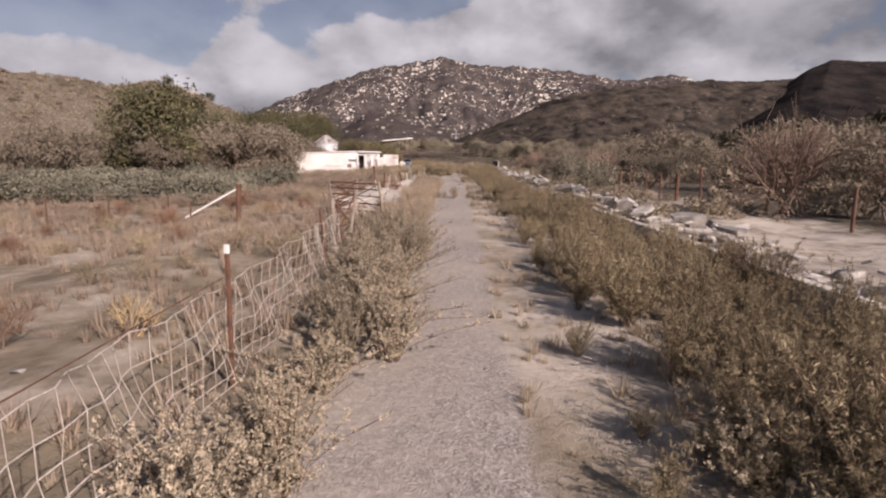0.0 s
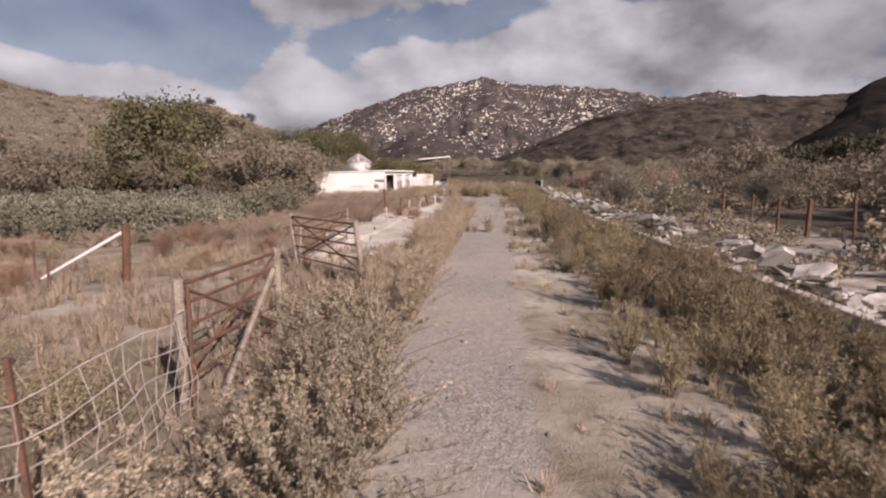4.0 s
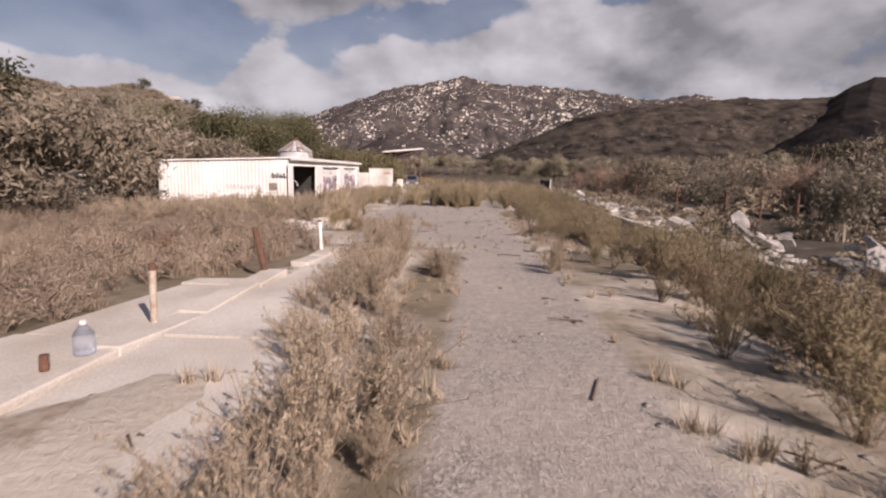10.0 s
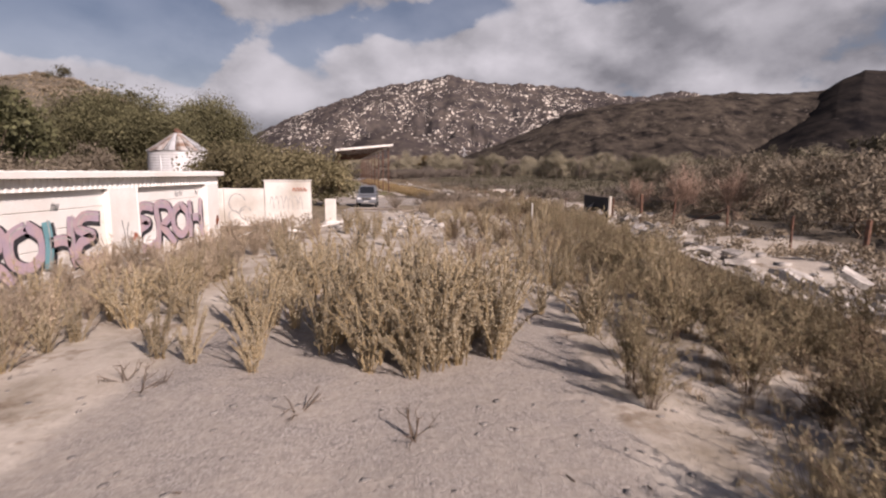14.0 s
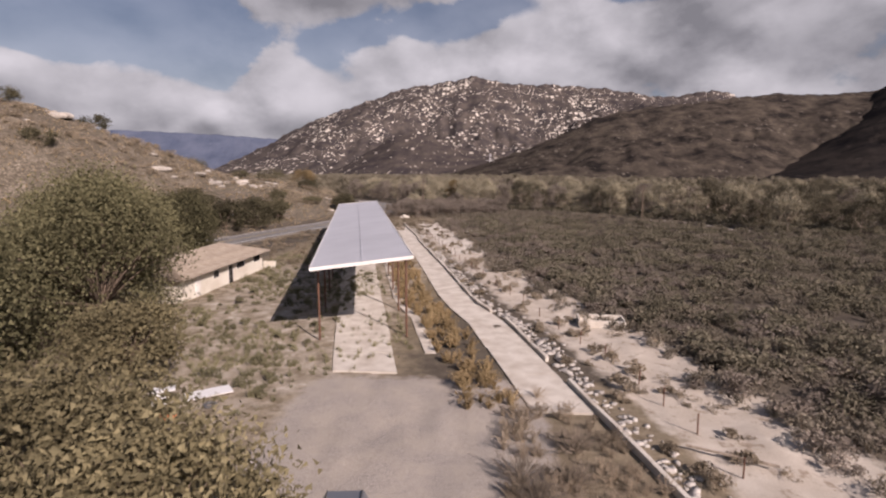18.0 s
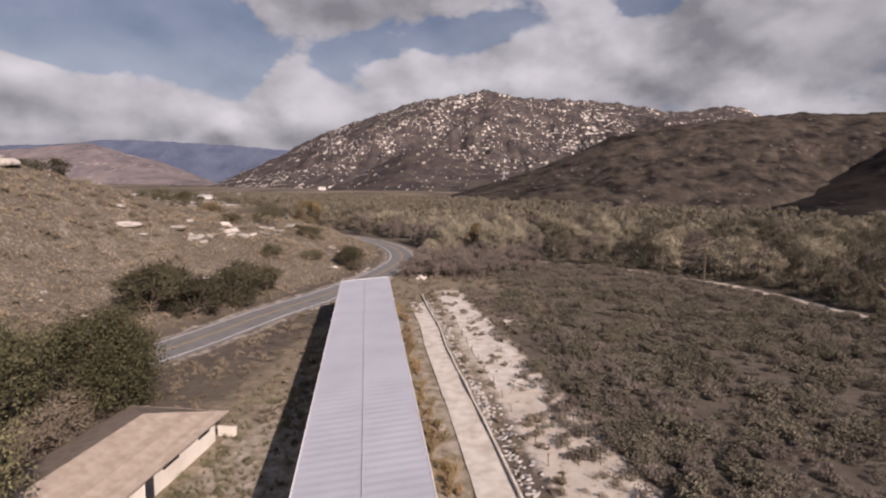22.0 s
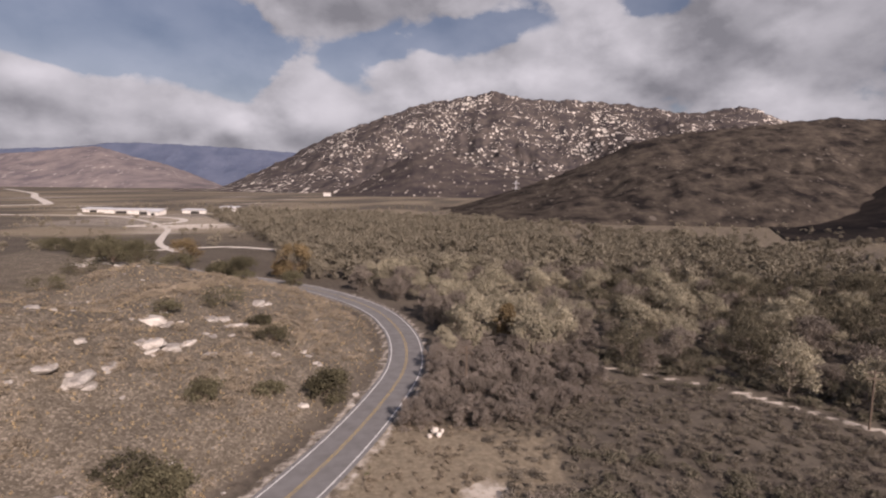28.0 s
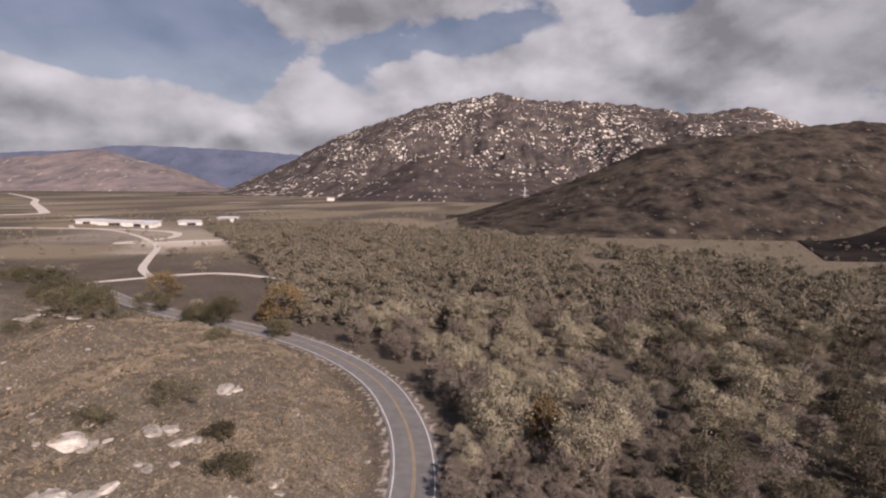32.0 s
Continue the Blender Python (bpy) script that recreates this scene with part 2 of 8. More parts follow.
M_LINEYELLOW = material("yellow_road_paint", (0.42, 0.30, 0.12), 0.7, 0.15, 2, 30, 0.1, tint=(0.28, 0.22, 0.12))
M_SHINGLE = material("tan_shingle", (0.42, 0.35, 0.275), 0.9, 0.15, 1.5, 40, 0.3, tint=(0.33, 0.265, 0.20), rand=0.1)
M_BOULDER = material("pale_granite", (0.46, 0.42, 0.365), 0.9, 0.22, 1.1, 9, 0.9, tint=(0.23, 0.20, 0.17), rand=0.25)
M_BARK = material("grey_brown_bark", (0.17, 0.125, 0.09), 0.95, 0.3, 5, 30, 0.5)
L_TREE = leafy("olive_leaves", (0.054, 0.051, 0.027), (0.123, 0.113, 0.062))
L_DARK = leafy("dark_leaves", (0.045, 0.045, 0.024), (0.10, 0.098, 0.05))
L_BROWN = leafy("brown_leaves", (0.066, 0.057, 0.032), (0.145, 0.124, 0.07))
L_GREY = leafy("grey_twigs", (0.13, 0.105, 0.08), (0.24, 0.20, 0.16))
L_DRY = leafy("dry_weeds", (0.25, 0.20, 0.145), (0.44, 0.362, 0.265))
L_RED = leafy("reddish_weeds", (0.22, 0.168, 0.125), (0.35, 0.278, 0.21))
L_WILLOW = leafy("willow_leaves", (0.138, 0.122, 0.086), (0.222, 0.197, 0.142))

# ---- small mesh tools ----


def mesh_of(name, v, f, mats, smooth=False, mi=None):
    me = bpy.data.meshes.new(name)
    me.from_pydata([tuple(map(float, p)) for p in v], [], [tuple(int(i) for i in q) for q in f])
    for m in (mats if isinstance(mats, (list, tuple)) else [mats]):
        me.materials.append(m)
    if smooth:
        me.polygons.foreach_set("use_smooth", [True] * len(me.polygons))
    if mi is not None:
        me.polygons.foreach_set("material_index", mi)
    me.update()
    return me


def fast_mesh(name, v, f, mats):
    """A mesh from numpy arrays; f has one width throughout."""
    me = bpy.data.meshes.new(name)
    v, f = np.asarray(v, np.float32), np.asarray(f, np.int32)
    me.vertices.add(len(v))
    me.vertices.foreach_set("co", v.ravel())
    k = f.shape[1]
    me.loops.add(f.size)
    me.loops.foreach_set("vertex_index", f.ravel())
    me.polygons.add(len(f))
    me.polygons.foreach_set("loop_start", np.arange(0, f.size, k, dtype=np.int32))
    for m in (mats if isinstance(mats, (list, tuple)) else [mats]):
        me.materials.append(m)
    me.update()
    return me


def part(name, bm, mat, parent, label=""):
    """Links a bmesh (or a mesh) as one mesh object under a thing or under a part."""
    if isinstance(bm, bmesh.types.BMesh):
        me = bpy.data.meshes.new(name)
        bm.to_mesh(me)
        bm.free()
        me.materials.append(mat)
    else:
        me = bm
    ob = new(name, me)
    ob.parent = parent
    if label:
        ob["label"] = label
    return ob


def box(x0, y0, z0, x1, y1, z1, bevel=0.0):
    bm = bmesh.new()
    bmesh.ops.create_cube(bm, size=1)
    bmesh.ops.transform(bm, matrix=Matrix.Translation(((x0 + x1) / 2, (y0 + y1) / 2, (z0 + z1) / 2)) @ Matrix.Diagonal((x1 - x0, y1 - y0, z1 - z0, 1)), verts=bm.verts)
    if bevel:
        bmesh.ops.bevel(bm, geom=bm.edges[:], offset=bevel, segments=1, affect="EDGES")
    return bm


def rod(a, b, r, sides=8, r2=None):
    """A bar from a to b, tapered to r2."""
    a, b = Vector(a), Vector(b)
    bm = bmesh.new()
    bmesh.ops.create_cone(bm, cap_ends=True, segments=sides, radius1=r, radius2=r if r2 is None else r2, depth=(b - a).length)
    bmesh.ops.transform(bm, matrix=Matrix.Translation((a + b) / 2) @ (b - a).to_track_quat("Z", "Y").to_matrix().to_4x4(), verts=bm.verts)
    return bm


def quadslab(p, thick):
    """A slab over four top corners, thick metres deep."""
    bm = bmesh.new()
    top = [bm.verts.new(q) for q in p]
    low = [bm.verts.new((q[0], q[1], q[2] - thick)) for q in p]
    bm.faces.new(top)
    bm.faces.new(low[::-1])
    for i in range(4):
        j = (i + 1) % 4
        bm.faces.new((top[j], top[i], low[i], low[j]))
    bmesh.ops.recalc_face_normals(bm, faces=bm.faces[:])
    return bm


def thing(name, loc, label, category, group="", kind="", rz=0.0):
    ob = new(name)
    ob.matrix_basis = pose(*loc, 0, 0, rz)
    return tagged(ob, label, category, group, kind)


# ---- terrain ----
ROAD = [(-105, 0), (-92, 60), (-75, 105), (-58, 140), (-47.5, 160), (-42.7, 173), (-38.6, 191), (-34, 207), (-31, 222), (-29.2, 238), (-29, 251),
        (-31.5, 265), (-36, 278), (-44, 293), (-57, 308), (-75, 322), (-100, 335), (-128, 346), (-157, 362), (-200, 392)]


def smooth01(v):
    v = np.clip(v, 0, 1)
    return v * v * (3 - 2 * v)


def spline(pts, step):
    """Points along a smooth curve through pts, about step metres apart."""
    p = np.array(pts, float)
    out = []
    for i in range(len(p) - 1):
        p0, p1, p2, p3 = p[max(i - 1, 0)], p[i], p[i + 1], p[min(i + 2, len(p) - 1)]
        n = max(2, int(np.linalg.norm(p2 - p1) / step))
        for t in np.arange(n) / n:
            out.append(0.5 * (2 * p1 + (p2 - p0) * t + (2 * p0 - 5 * p1 + 4 * p2 - p3) * t * t + (3 * p1 - p0 - 3 * p2 + p3) * t ** 3))
    return np.array(out + [p[-1]])


ROADC = spline(ROAD, 2.0)


RP = ROADC[::2]
RPOLY = np.array([(-3000, 0)] + [tuple(q) for q in RP] + [(-3000, 392)], float)


def road_gap(x, y):
    """Distance from the road's middle, and whether the place lies on the hill side."""
    x, y = np.asarray(x, float), np.asarray(y, float)
    fx, fy = x.ravel(), y.ravel()
    d, inside = np.empty(fx.shape), np.empty(fx.shape, bool)
    A, B = RPOLY, np.roll(RPOLY, -1, axis=0)
    rise = np.where(B[:, 1] == A[:, 1], 1e-9, B[:, 1] - A[:, 1])
    for i in range(0, len(fx), 20000):
        px, py = fx[i:i + 20000, None], fy[i:i + 20000, None]
        d[i:i + 20000] = np.sqrt(((px - RP[:, 0]) ** 2 + (py - RP[:, 1]) ** 2).min(1))
        hit = ((A[:, 1] > py) != (B[:, 1] > py)) & (px < (B[:, 0] - A[:, 0]) * (py - A[:, 1]) / rise + A[:, 0])
        inside[i:i + 20000] = hit.sum(1) % 2 == 1
    return d.reshape(x.shape), inside.reshape(x.shape) | ((y < 0) & (x < -105))


def wave(x, y, s, seed):
    """Cheap smooth noise in -1..1."""
    r = np.random.RandomState(seed)
    out = 0
    for k in range(6):
        a, ph, f = r.uniform(0, 6.28), r.uniform(0, 6.28), r.uniform(0.5, 1.6) / s
        out = out + np.sin((x * np.cos(a) + y * np.sin(a)) * f * 6.28 + ph)
    return out / 3.2


def ground(x, y):
    x, y = np.asarray(x, float), np.asarray(y, float)
    z = 0.42 * (1 - smooth01((y - 42) / 18))
    z = z - 0.9 * smooth01((x - 18) / 30) * smooth01((y - 60) / 60)
    z = z - 0.35 * smooth01((1.5 - x) / 8) * (1 - smooth01((y - 42) / 18))
    z = z - 0.36 * smooth01((x - 8.3) / 1.4) * (1 - smooth01((x - 11.05) / 0.4)) * smooth01((y - 20) / 14) * (1 - smooth01((y - 50) / 14))
    d, inside = road_gap(x, y)
    near = (x > -300) & (y < 420)
    hill = 9.0 * np.clip((d - 5.5) / 33, 0, 1) ** 0.85 + 14.5 * smooth01((d - 22) / 32) * (1 - smooth01((y - 195) / 60))
    hill = hill + 2.0 * smooth01(d / 40) * wave(x, y, 40, 3) + 0.5 * smooth01(d / 20) * wave(x, y, 9, 4)
    z = z + np.where(inside & near, np.maximum(hill, 0) * (1 - smooth01((-x - 150) / 130)), 0)
    z = z + np.where(inside, 4.5 * smooth01((d - 25) / 40) * (1 - smooth01((y - 115) / 50)), 0)
    flat = smooth01((d - 4.2) / 6)
    rough = 0.07 * wave(x, y, 5, 5) + 0.035 * wave(x, y, 1.7, 6)
    calm = smooth01(np.abs(x - 6.2) / 2.5) * 0.7 + 0.3
    return z * np.where(d < 14, flat, 1) + rough * calm * flat


def gz(x, y):
    return float(ground(np.array([x]), np.array([y]))[0])


def ground_material():
    mat = bpy.data.materials.new("dry_valley_ground")
    mat.use_nodes = True
    nt = mat.node_tree
    nd, ln = nt.nodes.new, nt.links.new
    bs = nt.nodes["Principled BSDF"]
    bs.inputs["Roughness"].default_value = 0.95
    bs.inputs["Specular IOR Level"].default_value = 0.1
    tc, at = nd("ShaderNodeTexCoord"), nd("ShaderNodeAttribute")
    at.attribute_name = "cover"
    sep = nd("ShaderNodeSeparateColor")
    ln(at.outputs["Color"], sep.inputs[0])

    def tex(scale, detail, rough=0.55):
        n = nd("ShaderNodeTexNoise")
        n.inputs["Scale"].default_value, n.inputs["Detail"].default_value, n.inputs["Roughness"].default_value = scale, detail, rough
        ln(tc.outputs["Object"], n.inputs["Vector"])
        return n.outputs[0]

    def ramp(src, c0, c1, p0=0.35, p1=0.65):
        r = nd("ShaderNodeValToRGB")
        r.color_ramp.elements[0].position, r.color_ramp.elements[0].color = p0, (*c0, 1)
        r.color_ramp.elements[1].position, r.color_ramp.elements[1].color = p1, (*c1, 1)
        ln(src, r.inputs[0])
        return r.outputs[0]

    def mix(f, a, b):
        m = nd("ShaderNodeMix")
        m.data_type = "RGBA"
        ln(f, m.inputs[0])
        ln(a, m.inputs[6])
        ln(b, m.inputs[7])
        return m.outputs[2]

    def ragged(w, scale, amount, lo=0.35, hi=0.65):
        """A weight whose edge is broken up by noise."""
        a = nd("ShaderNodeMath")
        a.operation = "MULTIPLY_ADD"
        s = nd("ShaderNodeMath")
        s.operation = "SUBTRACT"
        ln(tex(scale, 6, 0.65), s.inputs[0])
        s.inputs[1].default_value = 0.5
        ln(s.outputs[0], a.inputs[0])
        a.inputs[1].default_value = amount
        ln(w, a.inputs[2])
        r = nd("ShaderNodeMapRange")
        r.inputs[1].default_value, r.inputs[2].default_value = lo, hi
        ln(a.outputs[0], r.inputs[0])
        return r.outputs[0]

    big, mid, fine = tex(0.05, 6), tex(0.6, 6), tex(14, 5)
    scrub = mix(ragged(big, 0.8, 1.0, 0.4, 0.6), ramp(mid, (0.066, 0.055, 0.044), (0.125, 0.105, 0.082)), ramp(fine, (0.09, 0.076, 0.059), (0.155, 0.131, 0.101)))
    sand = mix(mid, ramp(fine, (0.46, 0.40, 0.33), (0.57, 0.515, 0.435)), ramp(mid, (0.39, 0.33, 0.27), (0.60, 0.545, 0.47)))
    litter = ramp(fine, (0.22, 0.17, 0.125), (0.34, 0.275, 0.21))
    sand = mix(ragged(tex(1.1, 6, 0.6), 7.0, 0.5, 0.56, 0.68), sand, litter)
    v = nd("ShaderNodeTexVoronoi")
    v.inputs["Scale"].default_value = 48
    ln(tc.outputs["Object"], v.inputs["Vector"])
    gravel = mix(ragged(mid, 3.0, 0.6), ramp(v.outputs["Color"], (0.22, 0.195, 0.172), (0.48, 0.437, 0.392), 0.2, 0.9), ramp(fine, (0.34, 0.298, 0.253), (0.45, 0.402, 0.345)))
    grass = ramp(tex(1.2, 8, 0.7), (0.16, 0.13, 0.09), (0.29, 0.24, 0.17))
    hill = mix(ragged(tex(0.35, 8, 0.75), 2.5, 1.4, 0.52, 0.66), ramp(tex(1.7, 8, 0.75), (0.08, 0.067, 0.05), (0.175, 0.146, 0.109), 0.4, 0.62), ramp(tex(2.6, 8, 0.75), (0.125, 0.103, 0.078), (0.34, 0.29, 0.228), 0.4, 0.62))
    col = mix(ragged(at.outputs["Alpha"], 0.4, 0.5), scrub, hill)
    col = mix(ragged(sep.outputs[2], 0.5, 0.9), col, grass)
    col = mix(ragged(sep.outputs[1], 0.7, 1.0), col, sand)
    col = mix(ragged(sep.outputs[0], 1.6, 0.7), col, gravel)
    ln(col, bs.inputs["Base Color"])
    bp = nd("ShaderNodeBump")
    bp.inputs["Strength"].default_value, bp.inputs["Distance"].default_value = 0.25, 0.02
    ln(v.outputs["Distance"], bp.inputs["Height"])
    b2 = nd("ShaderNodeBump")
    b2.inputs["Strength"].default_value, b2.inputs["Distance"].default_value = 0.5, 0.1
    ln(tex(5, 8, 0.7), b2.inputs["Height"])
    ln(bp.outputs[0], b2.inputs["Normal"])
    ln(b2.outputs[0], bs.inputs["Normal"])
    return mat


def bands(core, a, b):
    """Grid lines: fine ones given, then ever wider ones out to a and b."""
    lo, hi, step = [], [], core[1] - core[0]
    p, s = core[0], step
    while p > a:
        s *= 1.16
        p -= s
        lo.append(p)
    p, s = core[-1], core[-1] - core[-2]
    while p < b:
        s *= 1.16
        p += s
        hi.append(p)
    return np.array(lo[::-1] + list(core) + hi)


def band(v, lo, hi, soft):
    return smooth01((v - lo) / soft + 0.5) * smooth01((hi - v) / soft + 0.5)


def strip_x(y):
    """Left edge of the low concrete kerb along the old driveway beside the canopy."""
    return np.interp(y, [60, 72, 100, 104, 112, 130, 135, 154, 177, 185, 200, 226], [10.9, 10.6, 9.5, 9.0, 7.2, 2.8, 0.6, -4.0, -9.8, -11.4, -15.4, -20.5])


def covers(x, y):
    path = band(x, 5.35, 7.05, 0.9) * (1 - smooth01((y - 46) / 6))
    path = np.maximum(path, 0.9 * band(x, 2.2 - smooth01((y - 50) / 12) * 1.5, 6.9, 1.2) * band(y, 47, 72, 6))
    yard = band(x, -8.5, 4.2, 2.0) * band(y, 104, 118, 3)
    yard = np.maximum(yard, band(x, -3.8, -0.3, 1.0) * band(y, 97, 106, 3))
    path = np.maximum(path, yard)
    sand = (0.36 + 0.16 * smooth01((x - 5) / 2)) * band(x, 1.5, 9.5, 2) * (1 - smooth01((y - 40) / 10))
    sand = np.maximum(sand, 0.75 * band(x, np.interp(y, [44, 48, 52, 60], [2.0, 0.4, 1.0, -3.5]), 10.6, 2) * band(y, 44, 98, 8) * 0.8)
    sand = np.maximum(sand, 0.85 * band(x, np.interp(y, [26, 37, 41, 43], [1.2, 1.2, 1.9, 2.6]), 4.6, 0.9) * band(y, 21, 46, 3))
    sand = np.maximum(sand, 0.43 * band(x, -9, 3.6, 3) * (1 - smooth01((y - 24) / 8)))
    sx = strip_x(y)
    sand = np.maximum(sand, 0.8 * band(x - sx, 2.2, 9.6 - 1.2 * smooth01((y - 150) / 60), 2.5) * band(y, 66, 214, 8))
    sand = np.maximum(sand, (0.60 - 0.42 * smooth01((y - 22) / 35)) * band(x, 12.5, 18.5, 2) * (1 - smooth01((y - 70) / 10)))
    sand = np.maximum(sand, 0.46 * band(x, -14, 1, 4) * band(y, 28, 64, 8))
    sand = np.maximum(sand, np.interp(y, [140, 170], [0.46, 0.40]) * band(x, -26, -4, 6) * band(y, 108, 196, 14))
    grass = 0.7 * band(x, -30, -2, 8) * band(y, 100, 230, 20) + 0.5 * band(x, -80, -4, 20) * (1 - smooth01((y - 60) / 30))
    grass = np.maximum(grass, 0.95 * band(x, -18, 11, 3) * (1 - smooth01((y - 114) / 8)))
    d, inside = road_gap(x, y)
    dirt = np.interp(y, [190, 203, 221, 235, 247, 257, 262], [78, 58, 52, 45, 29, 7, -8])
    sand = np.maximum(sand, 0.75 * band(x, dirt - 1.6, dirt + 1.6, 1.5) * band(y, 190, 258, 6))
    sand = np.maximum(sand, 0.55 * band(d, 3.4, 5.5, 1.5))
    far = smooth01((y - 420) / 150) * band(x, -420, -120, 60) * (1 - smooth01((y - 700) / 60))
    sand = np.maximum(sand, 0.45 * far)
    sand = np.maximum(sand, 0.8 * np.exp(-((x + 255) / 45) ** 2 - ((y - 545) / 40) ** 2))
    plots = np.where(x < -100, 0.45 + 0.55 * wave(x, y, 150, 91), 0.5)
    grass = np.maximum(grass, np.clip(plots, 0, 1) * smooth01((y - 400) / 100))
    sand = np.maximum(sand, np.clip(0.55 * wave(x, y * 2.2, 170, 92), 0, 0.6) * smooth01((y - 400) / 100) * (x < -100))
    return path, sand, np.clip(grass, 0, 1), np.where(inside, smooth01((d - 4) / 8), 0) * (1 - smooth01((y - 330) / 40))


def build_ground():
    xs = bands(np.concatenate([np.arange(-132, -6, 1.6), np.arange(-6, 19, 0.4), np.arange(19, 110, 1.8)]), -4600, 4600)
    ys = bands(np.concatenate([np.arange(-4, 112, 0.6), np.arange(112, 345, 1.5)]), -900, 5200)
    gx, gy = np.meshgrid(xs, ys)
    z = ground(gx, gy)
    v = np.stack([gx.ravel(), gy.ravel(), z.ravel()], 1)
    n, m = len(xs), len(ys)
    i = (np.arange(m - 1)[:, None] * n + np.arange(n - 1)[None]).ravel()
    me = fast_mesh("ground", v, np.stack([i, i + 1, i + n + 1, i + n], 1), ground_material())
    me.polygons.foreach_set("use_smooth", np.ones(len(me.polygons), bool))
    at = me.attributes.new("cover", "FLOAT_COLOR", "POINT")
    at.data.foreach_set("color", np.stack([c.ravel() for c in covers(gx, gy)], 1).astype(np.float32).ravel())
    tagged(new("ground", me), "dry sandy valley floor with gravel track and scrub", "ground", kind="structure")


build_ground()


# ---- road ----
def ribbon(name, c, off, width, z, mat):
    """A strip along the line c, off metres to its right."""
    t = np.gradient(c, axis=0)
    t /= np.linalg.norm(t, axis=1)[:, None]
    nrm = np.stack([t[:, 1], -t[:, 0]], 1)
    a, b = c + nrm * (off - width / 2), c + nrm * (off + width / 2)
    v = []
    for p, q in zip(a, b):
        v += [(p[0], p[1], z), (q[0], q[1], z), (p[0], p[1], z - 0.3), (q[0], q[1], z - 0.3)]
    f = []
    for i in range(len(c) - 1):
        k, n = 4 * i, 4 * i + 4
        f += [(k, k + 1, n + 1, n), (k + 2, k, n, n + 2), (k + 1, k + 3, n + 3, n + 1)]
    return new(name, mesh_of(name, v, f, mat))


ROADLINE = spline(ROAD, 1.0)
road = tagged(ribbon("road", ROADLINE, 0, 7.4, 0.10, M_ASPHALT), "worn grey two-lane asphalt road bending round the hill", "road", kind="structure")
for nm, off, w, mt in (("edge_line", -3.1, 0.2, M_LINEWHITE), ("edge_line", 3.1, 0.2, M_LINEWHITE), ("centre_line", -0.15, 0.14, M_LINEYELLOW), ("centre_line", 0.15, 0.14, M_LINEYELLOW)):
    ribbon(nm, ROADLINE, off, w, 0.106, mt).parent = road

# ---- mountains ----


def mountain_material(name, low, high, rock, amount, scale, haze=0.0):
    mat = bpy.data.materials.new(name)
    mat.use_nodes = True
    nt = mat.node_tree
    nd, ln = nt.nodes.new, nt.links.new
    bs = nt.nodes["Principled BSDF"]
    bs.inputs["Roughness"].default_value = 1.0
    bs.inputs["Specular IOR Level"].default_value = 0.0
    tc = nd("ShaderNodeTexCoord")

    def tex(s, d, r=0.6):
        n = nd("ShaderNodeTexNoise")
        n.inputs["Scale"].default_value, n.inputs["Detail"].default_value, n.inputs["Roughness"].default_value = s, d, r
        ln(tc.outputs["Object"], n.inputs["Vector"])
        return n.outputs[0]
    r1 = nd("ShaderNodeValToRGB")
    r1.color_ramp.elements[0].position, r1.color_ramp.elements[0].color = 0.38, (*low, 1)
    r1.color_ramp.elements[1].position, r1.color_ramp.elements[1].color = 0.62, (*high, 1)
    ln(tex(0.012 * scale, 10, 0.68), r1.inputs[0])
    flat = nd("ShaderNodeMapping")
    flat.inputs["Scale"].default_value = (1.0, 0.30, 1.25)
    ln(tc.outputs["Object"], flat.inputs[0])

    def stones(sc, field, lo, hi):
        """Round stones of one size, thick on the ground where the field is high."""
        vo = nd("ShaderNodeTexVoronoi")
        vo.inputs["Scale"].default_value = sc * scale
        ln(flat.outputs[0], vo.inputs["Vector"])
        thr = nd("ShaderNodeMapRange")
        thr.inputs[1].default_value, thr.inputs[2].default_value = lo, hi
        thr.inputs[3].default_value, thr.inputs[4].default_value = 0.06, amount
        ln(field, thr.inputs[0])
        own = nd("ShaderNodeMath")
        own.operation = "MULTIPLY"
        split = nd("ShaderNodeSeparateColor")
        ln(vo.outputs["Color"], split.inputs[0])
        ln(split.outputs[0], own.inputs[0])
        ln(thr.outputs[0], own.inputs[1])
        less = nd("ShaderNodeMath")
        less.operation = "LESS_THAN"
        ln(vo.outputs["Distance"], less.inputs[0])
        ln(own.outputs[0], less.inputs[1])
        return less.outputs[0]
    both = nd("ShaderNodeMath")
    both.operation = "MAXIMUM"
    ln(stones(0.030, tex(0.0026 * scale, 5, 0.65), 0.42, 0.62), both.inputs[0])
    ln(stones(0.062, tex(0.005 * scale, 6, 0.65), 0.40, 0.60), both.inputs[1])
    less = both
    rk = nd("ShaderNodeMix")
    rk.data_type = "RGBA"
    ln(less.outputs[0], rk.inputs[0])
    ln(r1.outputs[0], rk.inputs[6])
    rk.inputs[7].default_value = (*rock, 1)
    ln(rk.outputs[2], bs.inputs["Base Color"])
    bp = nd("ShaderNodeBump")
    bp.inputs["Strength"].default_value, bp.inputs["Distance"].default_value = 0.8, 6.0 / scale
    ln(tex(0.06 * scale, 8, 0.7), bp.inputs["Height"])
    ln(bp.outputs[0], bs.inputs["Normal"])
    return mat


